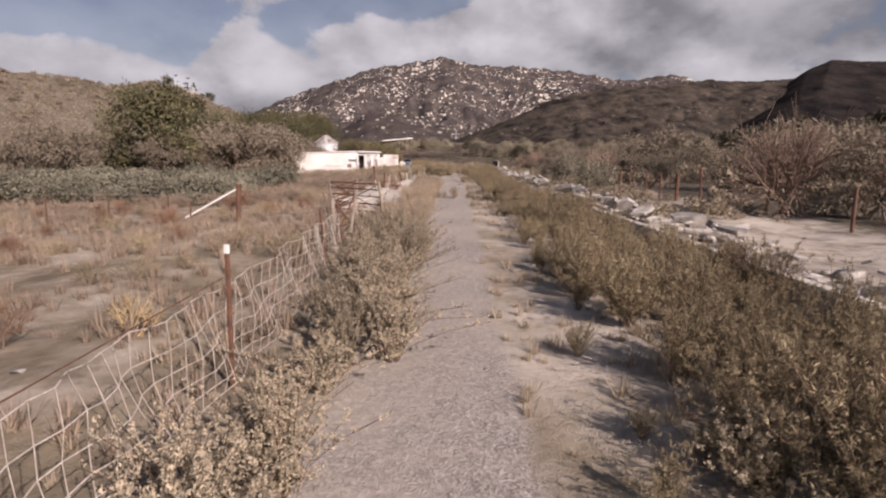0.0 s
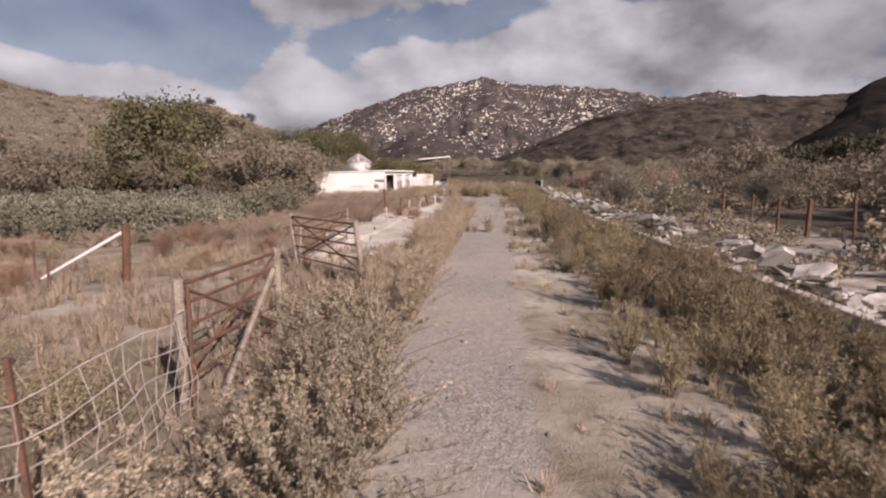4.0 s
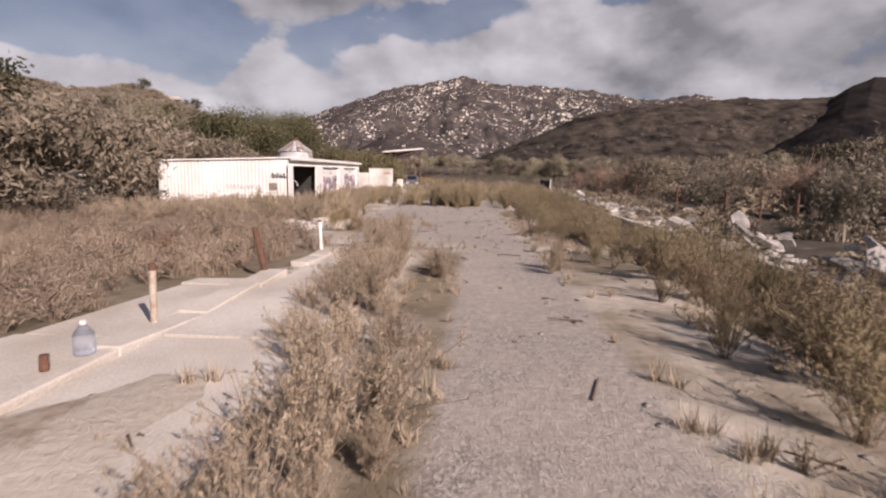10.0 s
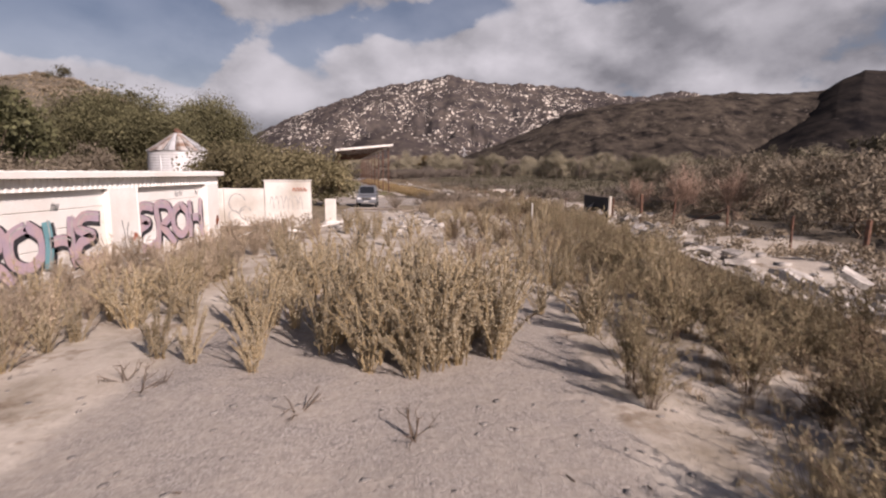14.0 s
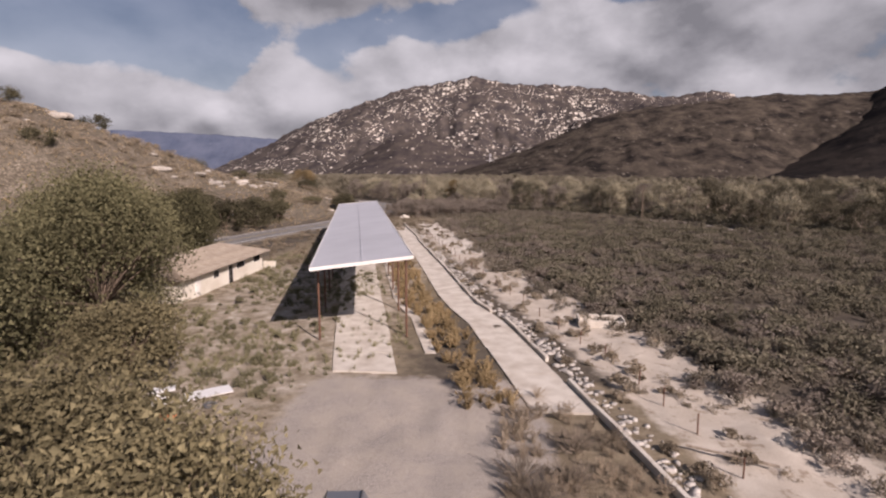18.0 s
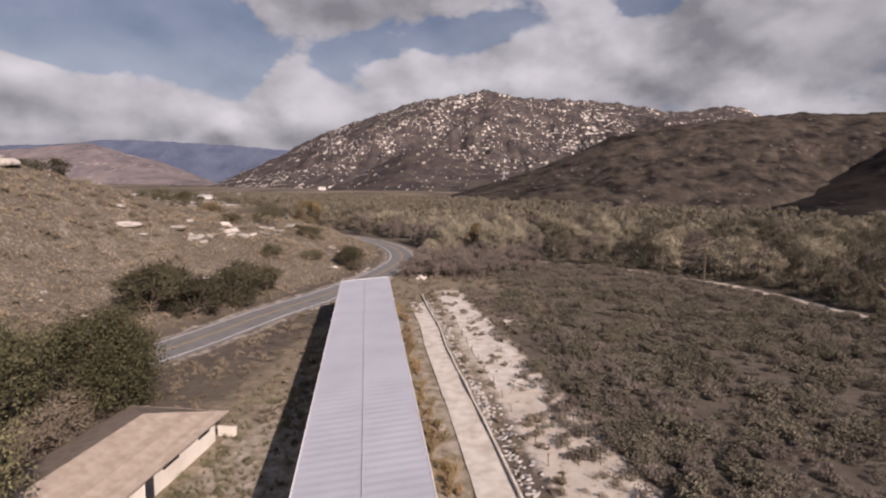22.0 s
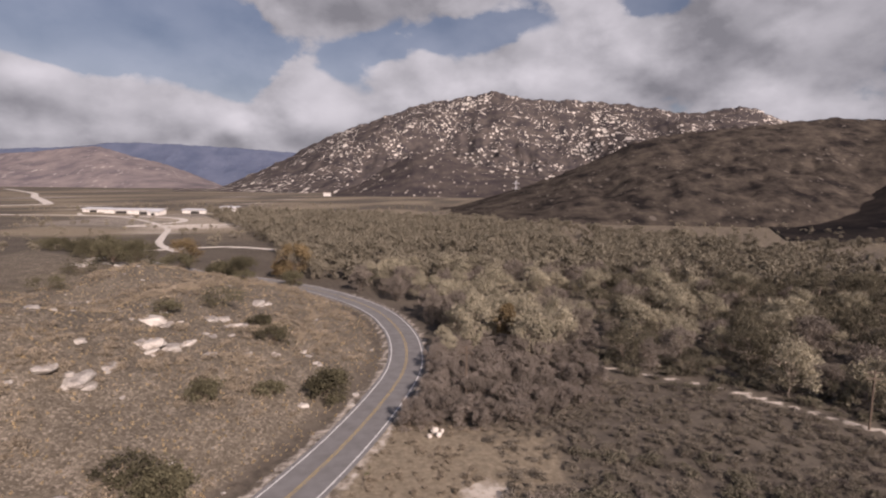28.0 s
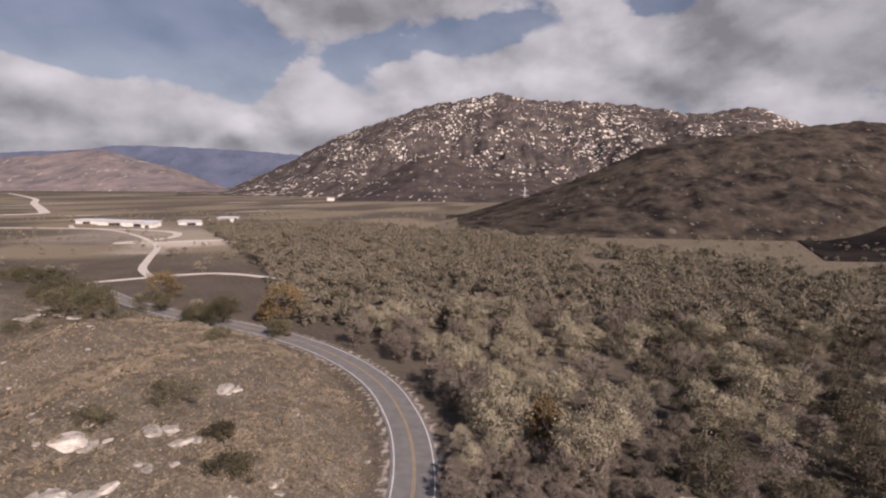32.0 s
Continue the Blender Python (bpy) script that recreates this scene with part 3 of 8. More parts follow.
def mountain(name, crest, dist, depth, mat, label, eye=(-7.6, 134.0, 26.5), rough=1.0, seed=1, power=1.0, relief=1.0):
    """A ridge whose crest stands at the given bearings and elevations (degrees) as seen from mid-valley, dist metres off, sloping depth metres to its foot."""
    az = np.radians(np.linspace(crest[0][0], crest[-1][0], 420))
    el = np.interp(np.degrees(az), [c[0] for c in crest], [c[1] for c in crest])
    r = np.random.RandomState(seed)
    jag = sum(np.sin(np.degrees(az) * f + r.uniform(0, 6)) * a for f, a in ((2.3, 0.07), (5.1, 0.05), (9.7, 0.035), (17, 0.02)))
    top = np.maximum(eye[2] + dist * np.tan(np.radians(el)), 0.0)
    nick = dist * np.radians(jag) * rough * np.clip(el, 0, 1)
    rows = 96
    v = []
    for k in range(rows):
        s = k / (rows - 12)
        d = dist - depth * (1 - s)
        prof = np.clip(s, 0, 1) ** power if s <= 1 else 1 - 0.9 * (s - 1) * 5
        x, y = eye[0] + d * np.sin(az) / np.cos(az), np.full_like(az, eye[1] + d)
        sc = dist * 0.16
        fr = np.array([noise.fractal(Vector((px / sc, py / sc * 0.7, seed * 3.7)), 0.9, 2.1, 6) for px, py in zip(x, y)])
        rib = np.array([noise.fractal(Vector((px / sc * 2.6 + 3, py / sc * 0.5, seed * 1.9)), 0.8, 2.2, 5) for px, py in zip(x, y)])
        gul = 0.24 * top * math.sin(math.pi * min(s, 1) ** 0.8) * (fr - 0.22 * relief * np.abs(rib))
        z = np.maximum(top * prof, -40) + nick * np.clip(1 - abs(s - 1) * 9, 0, 1) + gul * rough - (4 if k == 0 else 0)
        v.append(np.stack([x, y, z], 1))
    n = len(az)
    i = (np.arange(rows - 1)[:, None] * n + np.arange(n - 1)[None]).ravel()
    me = fast_mesh(name, np.concatenate(v), np.stack([i, i + 1, i + n + 1, i + n], 1), mat)
    me.polygons.foreach_set("use_smooth", np.ones(len(me.polygons), bool))
    return tagged(new(name, me), label, "mountain", kind="structure")


MT_MAIN = mountain_material("boulder_strewn_chaparral", (0.052, 0.046, 0.047), (0.115, 0.096, 0.084), (0.62, 0.56, 0.48), 0.56, 1.25)
MT_RIGHT = mountain_material("dark_chaparral", (0.024, 0.021, 0.02), (0.098, 0.081, 0.064), (0.14, 0.12, 0.10), 0.30, 3.2)
# cloud shade on the steep hillside is put into this darker colour
MT_DARK = mountain_material("cloud_shaded_brush", (0.016, 0.015, 0.016), (0.045, 0.038, 0.033), (0.07, 0.06, 0.052), 0.22, 1.6)
# spur of the mountain; its shade is put into a darker, less stony colour
MT_FOOT = mountain_material("shaded_foothill_brush", (0.05, 0.043, 0.044), (0.105, 0.087, 0.075), (0.45, 0.40, 0.34), 0.34, 1.2)
# air haze is put into the colours of the two far ranges
MT_FAR = mountain_material("far_range_haze_blue", (0.085, 0.105, 0.155), (0.125, 0.145, 0.20), (0.2, 0.21, 0.25), 0.1, 0.3)
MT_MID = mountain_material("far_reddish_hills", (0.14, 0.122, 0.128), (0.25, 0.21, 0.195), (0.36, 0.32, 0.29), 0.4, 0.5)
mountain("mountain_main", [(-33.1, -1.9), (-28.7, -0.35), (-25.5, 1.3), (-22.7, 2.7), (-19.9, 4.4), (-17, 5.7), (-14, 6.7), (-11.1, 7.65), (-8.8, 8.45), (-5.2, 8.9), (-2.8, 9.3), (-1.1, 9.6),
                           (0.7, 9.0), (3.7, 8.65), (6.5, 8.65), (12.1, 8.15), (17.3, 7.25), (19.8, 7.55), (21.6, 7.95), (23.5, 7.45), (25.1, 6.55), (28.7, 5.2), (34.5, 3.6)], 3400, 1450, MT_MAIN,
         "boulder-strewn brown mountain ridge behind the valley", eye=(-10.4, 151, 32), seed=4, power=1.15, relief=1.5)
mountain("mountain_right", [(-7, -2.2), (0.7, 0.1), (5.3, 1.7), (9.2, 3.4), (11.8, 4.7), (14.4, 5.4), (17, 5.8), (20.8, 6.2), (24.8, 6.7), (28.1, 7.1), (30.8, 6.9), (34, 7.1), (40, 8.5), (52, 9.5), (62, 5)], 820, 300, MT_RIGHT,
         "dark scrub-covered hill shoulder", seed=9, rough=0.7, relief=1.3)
mountain("hill_dark", [(20.0, -1.2), (23.5, 0.6), (26.2, 2.4), (28.4, 4.1), (29.8, 5.3), (31.4, 7.0), (33.4, 9.0), (35.0, 10.0), (36.6, 9.9), (40, 9.8), (44, 10.2), (58, 12), (72, 0)], 860, 400, MT_DARK, "steep brushy hillside coloured dark as under cloud shade", eye=(5, 64.9, 4.6), seed=12, rough=0.35)
mountain("hill_foot", [(-18, -0.3), (-15, 0.9), (-13.4, 1.9), (-11.5, 3.0), (-9.8, 3.9), (-8.2, 4.2), (-6.5, 4.0), (-4.2, 3.2), (-1.7, 2.6), (1.5, 2.1), (5, 1.0), (8, -0.3)], 2000, 480, MT_FOOT, "rounded spur below the mountain, coloured darker for its shade", eye=(5, 61.8, 3.7), seed=21, rough=0.5)
mountain("hills_far_left", [(-75, 2), (-60, 2.6), (-45.9, 3.1), (-43.3, 3.4), (-40.5, 3.9), (-38.8, 3.95), (-36.7, 2.95), (-33.5, 1.9), (-30.2, 0.3), (-27.6, -1)], 3900, 900, MT_MID, "reddish far hills with haze put into their colour", eye=(-14, 169, 38.6), seed=15, rough=0.4, relief=1.6)
mountain("range_far_left", [(-80, 2), (-60, 3.2), (-45.9, 3.7), (-40.9, 3.9), (-37.9, 4.4), (-35.3, 4.35), (-31.5, 4.1), (-27.4, 3.8), (-22, 3.3), (-15, 2)], 4550, 600, MT_FAR, "far mountain range with blue haze put into its colour", eye=(-14, 169, 38.6), seed=17, rough=0.4)


# ---- garage ----
def corrugated(p0, p1, z0, z1, depth=0.03, pitch=0.2):
    """A ribbed metal wall from p0 to p1 (x, y) between two heights; z1 may be a pair."""
    p0, p1 = np.array(p0, float), np.array(p1, float)
    L = np.linalg.norm(p1 - p0)
    t = (p1 - p0) / L
    n = np.array([t[1], -t[0]])
    za, zb = z1 if isinstance(z1, tuple) else (z1, z1)
    s, k = [0.0], 0
    while s[-1] < L:
        base = s[-1]
        s += [min(L, base + pitch * f) for f in (0.55, 0.65, 0.9, 1.0)]
        k += 1
    bm = bmesh.new()
    cols = []
    for i, d in enumerate(s):
        q = p0 + t * d + n * depth * (1 if i % 4 in (2, 3) else 0)
        zt = za + (zb - za) * d / L
        cols.append((bm.verts.new((q[0], q[1], z0)), bm.verts.new((q[0], q[1], zt))))
    for a, b in zip(cols, cols[1:]):
        if (a[0].co - b[0].co).length > 1e-5:
            bm.faces.new((a[0], b[0], b[1], a[1]))
    return bm


GX, GB = -4.64, -12.0
DOORS = [(63.6, 68.1), (69.3, 73.8), (75.0, 79.4)]


def build_garage():
    g = thing("garage", (0, 0, 0), "white corrugated metal garage with three bays and graffiti", "building")
    y0, y1, zf, zb = 62.9, 80.3, 2.70, 2.45
    zb0 = -0.35
    part("end_wall", corrugated((GB, y0), (GX, y0), zb0, (zb, zf)), M_WHITEMETAL, g)
    part("end_wall", corrugated((GX, y1), (GB, y1), zb0, (zf, zb)), M_WHITEMETAL, g)
    part("rear_wall", corrugated((GB, y1), (GB, y0), zb0, zb), M_WHITEMETAL, g)
    part("header", corrugated((GX, y0), (GX, y1), 2.3, zf), M_WHITEMETAL, g)
    edges = [y0] + [e for d in DOORS for e in d] + [y1]
    for a, b in zip(edges[::2], edges[1::2]):
        part("pier", box(GX - 0.14, a, zb0, GX + 0.02, b, 2.298, 0.01), M_WHITEMETAL, g)
    roof = [(GX + 0.22, y0 - 0.12, zf + 0.05), (GX + 0.22, y1 + 0.12, zf + 0.05), (GB - 0.2, y1 + 0.12, zb + 0.05), (GB - 0.2, y0 - 0.12, zb + 0.05)]
    part("roof", quadslab(roof, 0.05), M_WHITEMETAL, g, "pale ribbed metal roof")
    part("fascia", box(GX + 0.15, y0 - 0.13, zf - 0.10, GX + 0.24, y1 + 0.13, zf + 0.065, 0.01), M_WHITEMETAL, g)
    part("floor_slab", box(GB, y0, -0.5, GX + 0.3, y1, 0.0), M_CONCRETE, g)
    for i, (a, b) in enumerate(DOORS[1:]):
        d = part("roller_door", box(GX - 0.24, a - 0.02, 0.0, GX - 0.19, b + 0.02, 2.296), M_WHITEMETAL, g, "white panelled garage door sprayed with graffiti")
        for k in range(5):
            part("panel", box(GX - 0.19, a + 0.01, 0.02 + k * 0.455, GX - 0.165, b - 0.01, 0.46 + k * 0.455, 0.008), M_WHITEMETAL, d)
        part("jamb", box(GX - 0.17, a - 0.001, 0.0, GX + 0.035, a + 0.06, 2.299, 0.01), M_WHITEMETAL, g)
        part("jamb", box(GX - 0.17, b - 0.06, 0.0, GX + 0.035, b + 0.001, 2.299, 0.01), M_WHITEMETAL, g)
    a, b = DOORS[0]
    part("door_track", rod((GX - 0.5, a + 0.1, 2.2), (GX - 3.2, a + 0.1, 2.25), 0.03, 6), M_STEELPOST, g)
    part("rafter", box(GB + 0.1, 66.0, 2.28, GX - 0.2, 66.12, 2.42), M_WOOD, g)
    part("rafter", box(GB + 0.1, 64.6, 2.28, GX - 0.2, 64.72, 2.42), M_WOOD, g)
    part("bent_strip", rod((GX - 0.15, a + 0.05, 1.55), (GX + 0.02, a + 0.45, 1.42), 0.02, 5), M_WHITEMETAL, g, "torn strip of white trim")
    part("bent_strip", rod((GX + 0.02, a + 0.45, 1.42), (GX + 0.05, a + 0.6, 1.15), 0.02, 5), M_WHITEMETAL, g, "torn strip of white trim")
    # near-black sheets added round the bay; its shade is put into their colour
    part("lining", box(GB + 0.06, 63.0, 0.0, GB + 0.1, 80.2, 2.3), M_DARK, g, "near-black sheet added to keep the bay dark")
    part("lining", box(GB + 0.12, 63.0, 0.0, GX - 0.2, 63.04, 2.3), M_DARK, g, "near-black sheet added to keep the bay dark")
    part("ceiling", quadslab([(GX - 0.2, 63.0, 2.46), (GX - 0.2, 80.2, 2.46), (GB + 0.1, 80.2, 2.38), (GB + 0.1, 63.0, 2.38)], 0.03), M_DARK, g, "near-black sheet added under the roof to keep the bay dark")
    part("partition", box(GB + 0.05, 68.6, -0.3, GX - 0.25, 68.7, 2.3), M_DARK, g)
    for k in range(30):
        y = y0 + 0.3 + k * 0.58
        part("roof_rib", quadslab([(GX + 0.22, y, zf + 0.085), (GX + 0.22, y + 0.06, zf + 0.085), (GB - 0.2, y + 0.06, zb + 0.085), (GB - 0.2, y, zb + 0.085)], 0.034), M_WHITEMETAL, g)
    return g


garage = build_garage()


# ---- canopy ----
CP = dict(fl=(-9.98, 122.3, 5.34), fr=(-3.5, 123.9, 5.98), bl=(-27.3, 191.2, 5.34), br=(-20.3, 192.8, 5.98))


def build_canopy():
    c = thing("canopy", (0, 0, 0), "long open canopy with grey ribbed metal roof on rusty posts", "canopy")
    fl, fr, bl, br = (Vector(CP[k]) for k in ("fl", "fr", "bl", "br"))
    n = 96
    bm = bmesh.new()
    rows = []
    for i in range(n * 2 + 1):
        s = i / (n * 2)
        up = Vector((0, 0, 0.014 if i % 2 else 0.0))
        rows.append([bm.verts.new(fl.lerp(bl, s).lerp(fr.lerp(br, s), k / 4) + up) for k in range(5)])
    for a, b in zip(rows, rows[1:]):
        for k in range(4):
            bm.faces.new((a[k], a[k + 1], b[k + 1], b[k]))
    part("roof_sheet", bm, M_ROOFMETAL, c)
    up = Vector((0, 0, 0.035))
    part("ridge_seam", rod(fl.lerp(fr, 0.5) + up, bl.lerp(br, 0.5) + up, 0.03, 6), M_ROOFMETAL, c)
    for a, b, nm in ((fl, fr, "end_fascia"), (bl, br, "end_fascia"), (fl, bl, "side_fascia"), (fr, br, "side_fascia")):
        d = (b - a).normalized()
        s = d.cross(Vector((0, 0, 1))) * 0.03
        part(nm, quadslab([a - s + Vector((0, 0, 0.04)), a + s + Vector((0, 0, 0.04)), b + s + Vector((0, 0, 0.04)), b - s + Vector((0, 0, 0.04))], 0.22), M_WHITEMETAL, c)
    for i in range(10):
        s = (i + 0.25) / 9.5
        L, R = fl.lerp(bl, s), fr.lerp(br, s)
        a, b = L.lerp(R, 0.06), L.lerp(R, 0.95)
        part("post", rod((a.x, a.y, gz(a.x, a.y) - 0.2), (a.x, a.y, a.z - 0.2), 0.075, 8), M_RUST, c)
        part("post", rod((b.x, b.y, gz(b.x, b.y) - 0.2), (b.x, b.y, b.z - 0.2), 0.075, 8), M_RUST, c)
        part("beam", rod(a + Vector((0, 0, -0.16)), b + Vector((0, 0, -0.16)), 0.09, 6), M_RUST, c)
    return c


build_canopy()



# ---- plants ----
L_BROOM = leafy("broom_twigs", (0.145, 0.121, 0.072), (0.36, 0.292, 0.185))
L_BRUSH = leafy("grey_green_brush", (0.052, 0.047, 0.032), (0.115, 0.102, 0.073))
L_SALT = leafy("saltbush_leaves", (0.10, 0.097, 0.07), (0.205, 0.192, 0.142))
L_STRAW = leafy("straw_stalks", (0.24, 0.175, 0.09), (0.42, 0.33, 0.20))
L_GOLD = leafy("golden_weeds", (0.14, 0.10, 0.052), (0.25, 0.185, 0.10))
L_THICKET = leafy("bare_thicket", (0.106, 0.088, 0.065), (0.155, 0.129, 0.096))
L_DUSK = leafy("grey_brown_brush", (0.056, 0.047, 0.039), (0.111, 0.093, 0.078))
L_FIELD = leafy("field_scrub", (0.125, 0.102, 0.074), (0.25, 0.207, 0.15))
L_FLAT = leafy("flat_scrub", (0.10, 0.087, 0.066), (0.195, 0.168, 0.13), 0.2)
L_BAREWOOD = leafy("half_bare_willow", (0.125, 0.104, 0.085), (0.20, 0.169, 0.14))
L_GREEN = leafy("green_tufts", (0.125, 0.118, 0.070), (0.23, 0.21, 0.125))
L_SEED = leafy("saltbush_seed", (0.165, 0.15, 0.112), (0.42, 0.345, 0.248))
L_STALK = leafy("pale_stalks", (0.20, 0.168, 0.115), (0.39, 0.33, 0.235))
L_OAK = leafy("scrub_oak_leaves", (0.048, 0.044, 0.026), (0.104, 0.092, 0.056))
L_SYC = leafy("rust_leaves", (0.115, 0.082, 0.042), (0.20, 0.148, 0.08))


def leaf_cards(p, size, rs, long=1.6, up=0.0):
    """Small pointed leaves at the places p, turned at random."""
    n = len(p)
    a = rs.normal(size=(n, 3))
    a[:, 2] += up
    a /= np.linalg.norm(a, axis=1)[:, None]
    b = np.cross(a, rs.normal(size=(n, 3)))
    b /= np.linalg.norm(b, axis=1)[:, None] + 1e-9
    s = (np.asarray(size) * rs.uniform(0.6, 1.35, n))[:, None]
    s = s * 1.25
    v = np.stack([p - a * s * long * 0.5 - b * s * 0.38, p + b * s * 0.6, p + a * s * long * 0.55], 1).reshape(-1, 3)
    return v, np.arange(n * 3).reshape(-1, 3)


def sticks(a, b, r0, r1):
    """Three-sided tapered sticks from a to b."""
    a, b = np.asarray(a, float), np.asarray(b, float)
    n = len(a)
    d = b - a
    d /= np.linalg.norm(d, axis=1)[:, None] + 1e-9
    ref = np.where(np.abs(d[:, 2:]) > 0.9, [[1.0, 0, 0]], [[0, 0, 1.0]])
    u = np.cross(d, ref)
    u /= np.linalg.norm(u, axis=1)[:, None] + 1e-9
    w = np.cross(d, u)
    r0, r1 = np.broadcast_to(r0, n)[:, None], np.broadcast_to(r1, n)[:, None]
    v = []
    for q, r in ((a, r0), (b, r1)):
        for k in range(3):
            c, s = math.cos(k * 2.094), math.sin(k * 2.094)
            v.append(q + (u * c + w * s) * r)
    v = np.stack(v, 1).reshape(-1, 3)
    k = np.arange(n)[:, None] * 6
    f = [k + [i, (i + 1) % 3, 3 + (i + 1) % 3] for i in range(3)] + [k + [i, 3 + (i + 1) % 3, 3 + i] for i in range(3)]
    return v, np.concatenate(f, 1).reshape(-1, 3)


def join(parts):
    """Joins (verts, tris, material index) into one."""
    v, f, m, o = [], [], [], 0
    for pv, pf, mi in parts:
        v.append(pv)
        f.append(pf + o)
        m.append(np.full(len(pf), mi, np.int32))
        o += len(pv)
    return np.concatenate(v), np.concatenate(f), np.concatenate(m)


def to_mesh(name, geo, mats):
    me = fast_mesh(name, geo[0], geo[1], mats)
    me.polygons.foreach_set("material_index", geo[2])
    me.update()
    return me


def wand_shrub(rs, stems=26, h=0.9, spread=0.45, per=12, leaf=0.035, twig=0.004, up=0.6, bare=0.2):
    """Many thin upright wands from one foot, with small leaves along them."""
    az, tilt = rs.uniform(0, 6.283, stems), np.abs(rs.normal(0, 1, stems)) * spread
    L = h * rs.uniform(0.6, 1.08, stems)
    foot = np.stack([np.cos(az), np.sin(az), 0 * az], 1) * rs.uniform(0, 0.10, stems)[:, None] * h
    out = np.stack([np.cos(az), np.sin(az), 0 * az], 1)
    segs, pts = [], []
    for s in range(stems):
        prev = foot[s]
        for k in range(1, 4):
            f = k / 3
            q = foot[s] + out[s] * L[s] * tilt[s] * f ** 1.4 + np.array([0, 0, 1]) * L[s] * f * (1 - 0.25 * tilt[s] * f) + rs.normal(0, 0.02, 3) * h
            segs.append((prev, q))
            prev = q
    a, b = np.array([s[0] for s in segs]), np.array([s[1] for s in segs])
    t = rs.uniform(0, 1, stems * per)
    w = rs.randint(0, stems, stems * per)
    f = np.clip(bare + (1 - bare) * t, 0, 1) * 3
    k = np.minimum(f.astype(int), 2)
    i = w * 3 + k
    p = a[i] + (b[i] - a[i]) * (f - k)[:, None] + rs.normal(0, 0.035 * h, (len(i), 3)) * (0.4 + f / 3)[:, None]
    p[:, 2] = np.maximum(p[:, 2], 0.01)
    return join([(*sticks(a, b, twig, twig * 0.6), 1), (*leaf_cards(p, leaf * 0.62, rs, 4.2, up), 0)])


def plume_shrub(rs, stems=26, h=1.0, spread=0.42, bare=0.3, side=9, per=7, reach=0.2, width=0.0075, long=5.0, up=0.8, twig=0.0038):
    """Wands from one foot, bare below, above them short side shoots set with small leaves, so that each wand is a plume."""
    az, tilt = rs.uniform(0, 6.283, stems), np.abs(rs.normal(0, 1, stems)) * spread
    out = np.stack([np.cos(az), np.sin(az), 0 * az], 1)
    L = h * rs.uniform(0.5, 1.1, stems)
    foot = out * (rs.uniform(0, 0.09, stems) * h)[:, None]
    lean = rs.normal(0, 0.05, (stems, 3)) * [1, 1, 0]

    def along(i, f):
        return foot[i] + out[i] * (L[i] * tilt[i] * f ** 1.4)[:, None] + lean[i] * (L[i] * f * f)[:, None] + np.array([0, 0, 1.0]) * (L[i] * f * (1 - 0.22 * tilt[i] * f))[:, None]
    i = np.repeat(np.arange(stems), 3)
    f = np.tile(np.arange(3) / 3, stems)
    a, b = along(i, f), along(i, f + 1 / 3)
    k = np.repeat(np.arange(stems), side)
    g = bare + (1 - bare) * rs.uniform(0, 1, stems * side) ** 0.8
    root = along(k, g)
    d = rs.normal(0, 0.55, (len(k), 3)) + out[k] * tilt[k][:, None] * 0.6 + [0, 0, 1.0]
    d /= np.linalg.norm(d, axis=1)[:, None]
    tip = root + d * (h * reach * rs.uniform(0.5, 1.2, len(k)) * (1.25 - 0.7 * g))[:, None]
    j = np.repeat(np.arange(len(k)), per)
    p = root[j] + (tip - root)[j] * rs.uniform(0.1, 1.05, len(j))[:, None] + rs.normal(0, 0.011 * h, (len(j), 3))
    p[:, 2] = np.maximum(p[:, 2], 0.01)
    stem = sticks(np.concatenate([a, root]), np.concatenate([b, tip]), np.concatenate([np.full(len(a), twig), np.full(len(k), twig * 0.4)]), np.concatenate([np.full(len(a), twig * 0.75), np.full(len(k), twig * 0.25)]))
    return join([(*stem, 1), (*leaf_cards(p, width, rs, long, up), 0)])


def clump_shrub(rs, h=1.2, r=0.9, lobes=9, per=90, leaf=0.07, twigs=14):
    """A rounded bush of leafy lobes on short limbs."""
    c, rad = [], []
    for _ in range(lobes):
        a, q = rs.uniform(0, 6.283), r * rs.uniform(0, 0.75) ** 0.7
        z = h * rs.uniform(0.28, 0.78) * (1 - 0.35 * q / r)
        c.append((math.cos(a) * q, math.sin(a) * q, z))
        rad.append(h * rs.uniform(0.2, 0.36))
    c, rad = np.array(c), np.array(rad)
    d = rs.normal(size=(lobes, per, 3))
    d /= np.linalg.norm(d, axis=2)[:, :, None]
    p = c[:, None] + d * (rad[:, None] * rs.uniform(0.55, 1.1, (lobes, per)))[:, :, None] * np.array([1.15, 1.15, 0.9])
    p = p.reshape(-1, 3)
    p = p[p[:, 2] > 0.02 * h]
    end = c[rs.randint(0, lobes, twigs)] + rs.normal(0, 0.12 * h, (twigs, 3))
    foot = rs.normal(0, 0.06 * h, (twigs, 3)) * [1, 1, 0]
    return join([(*sticks(foot, end, 0.016 * h, 0.006 * h), 1), (*leaf_cards(p, leaf, rs, 1.6, 0.2), 0)])


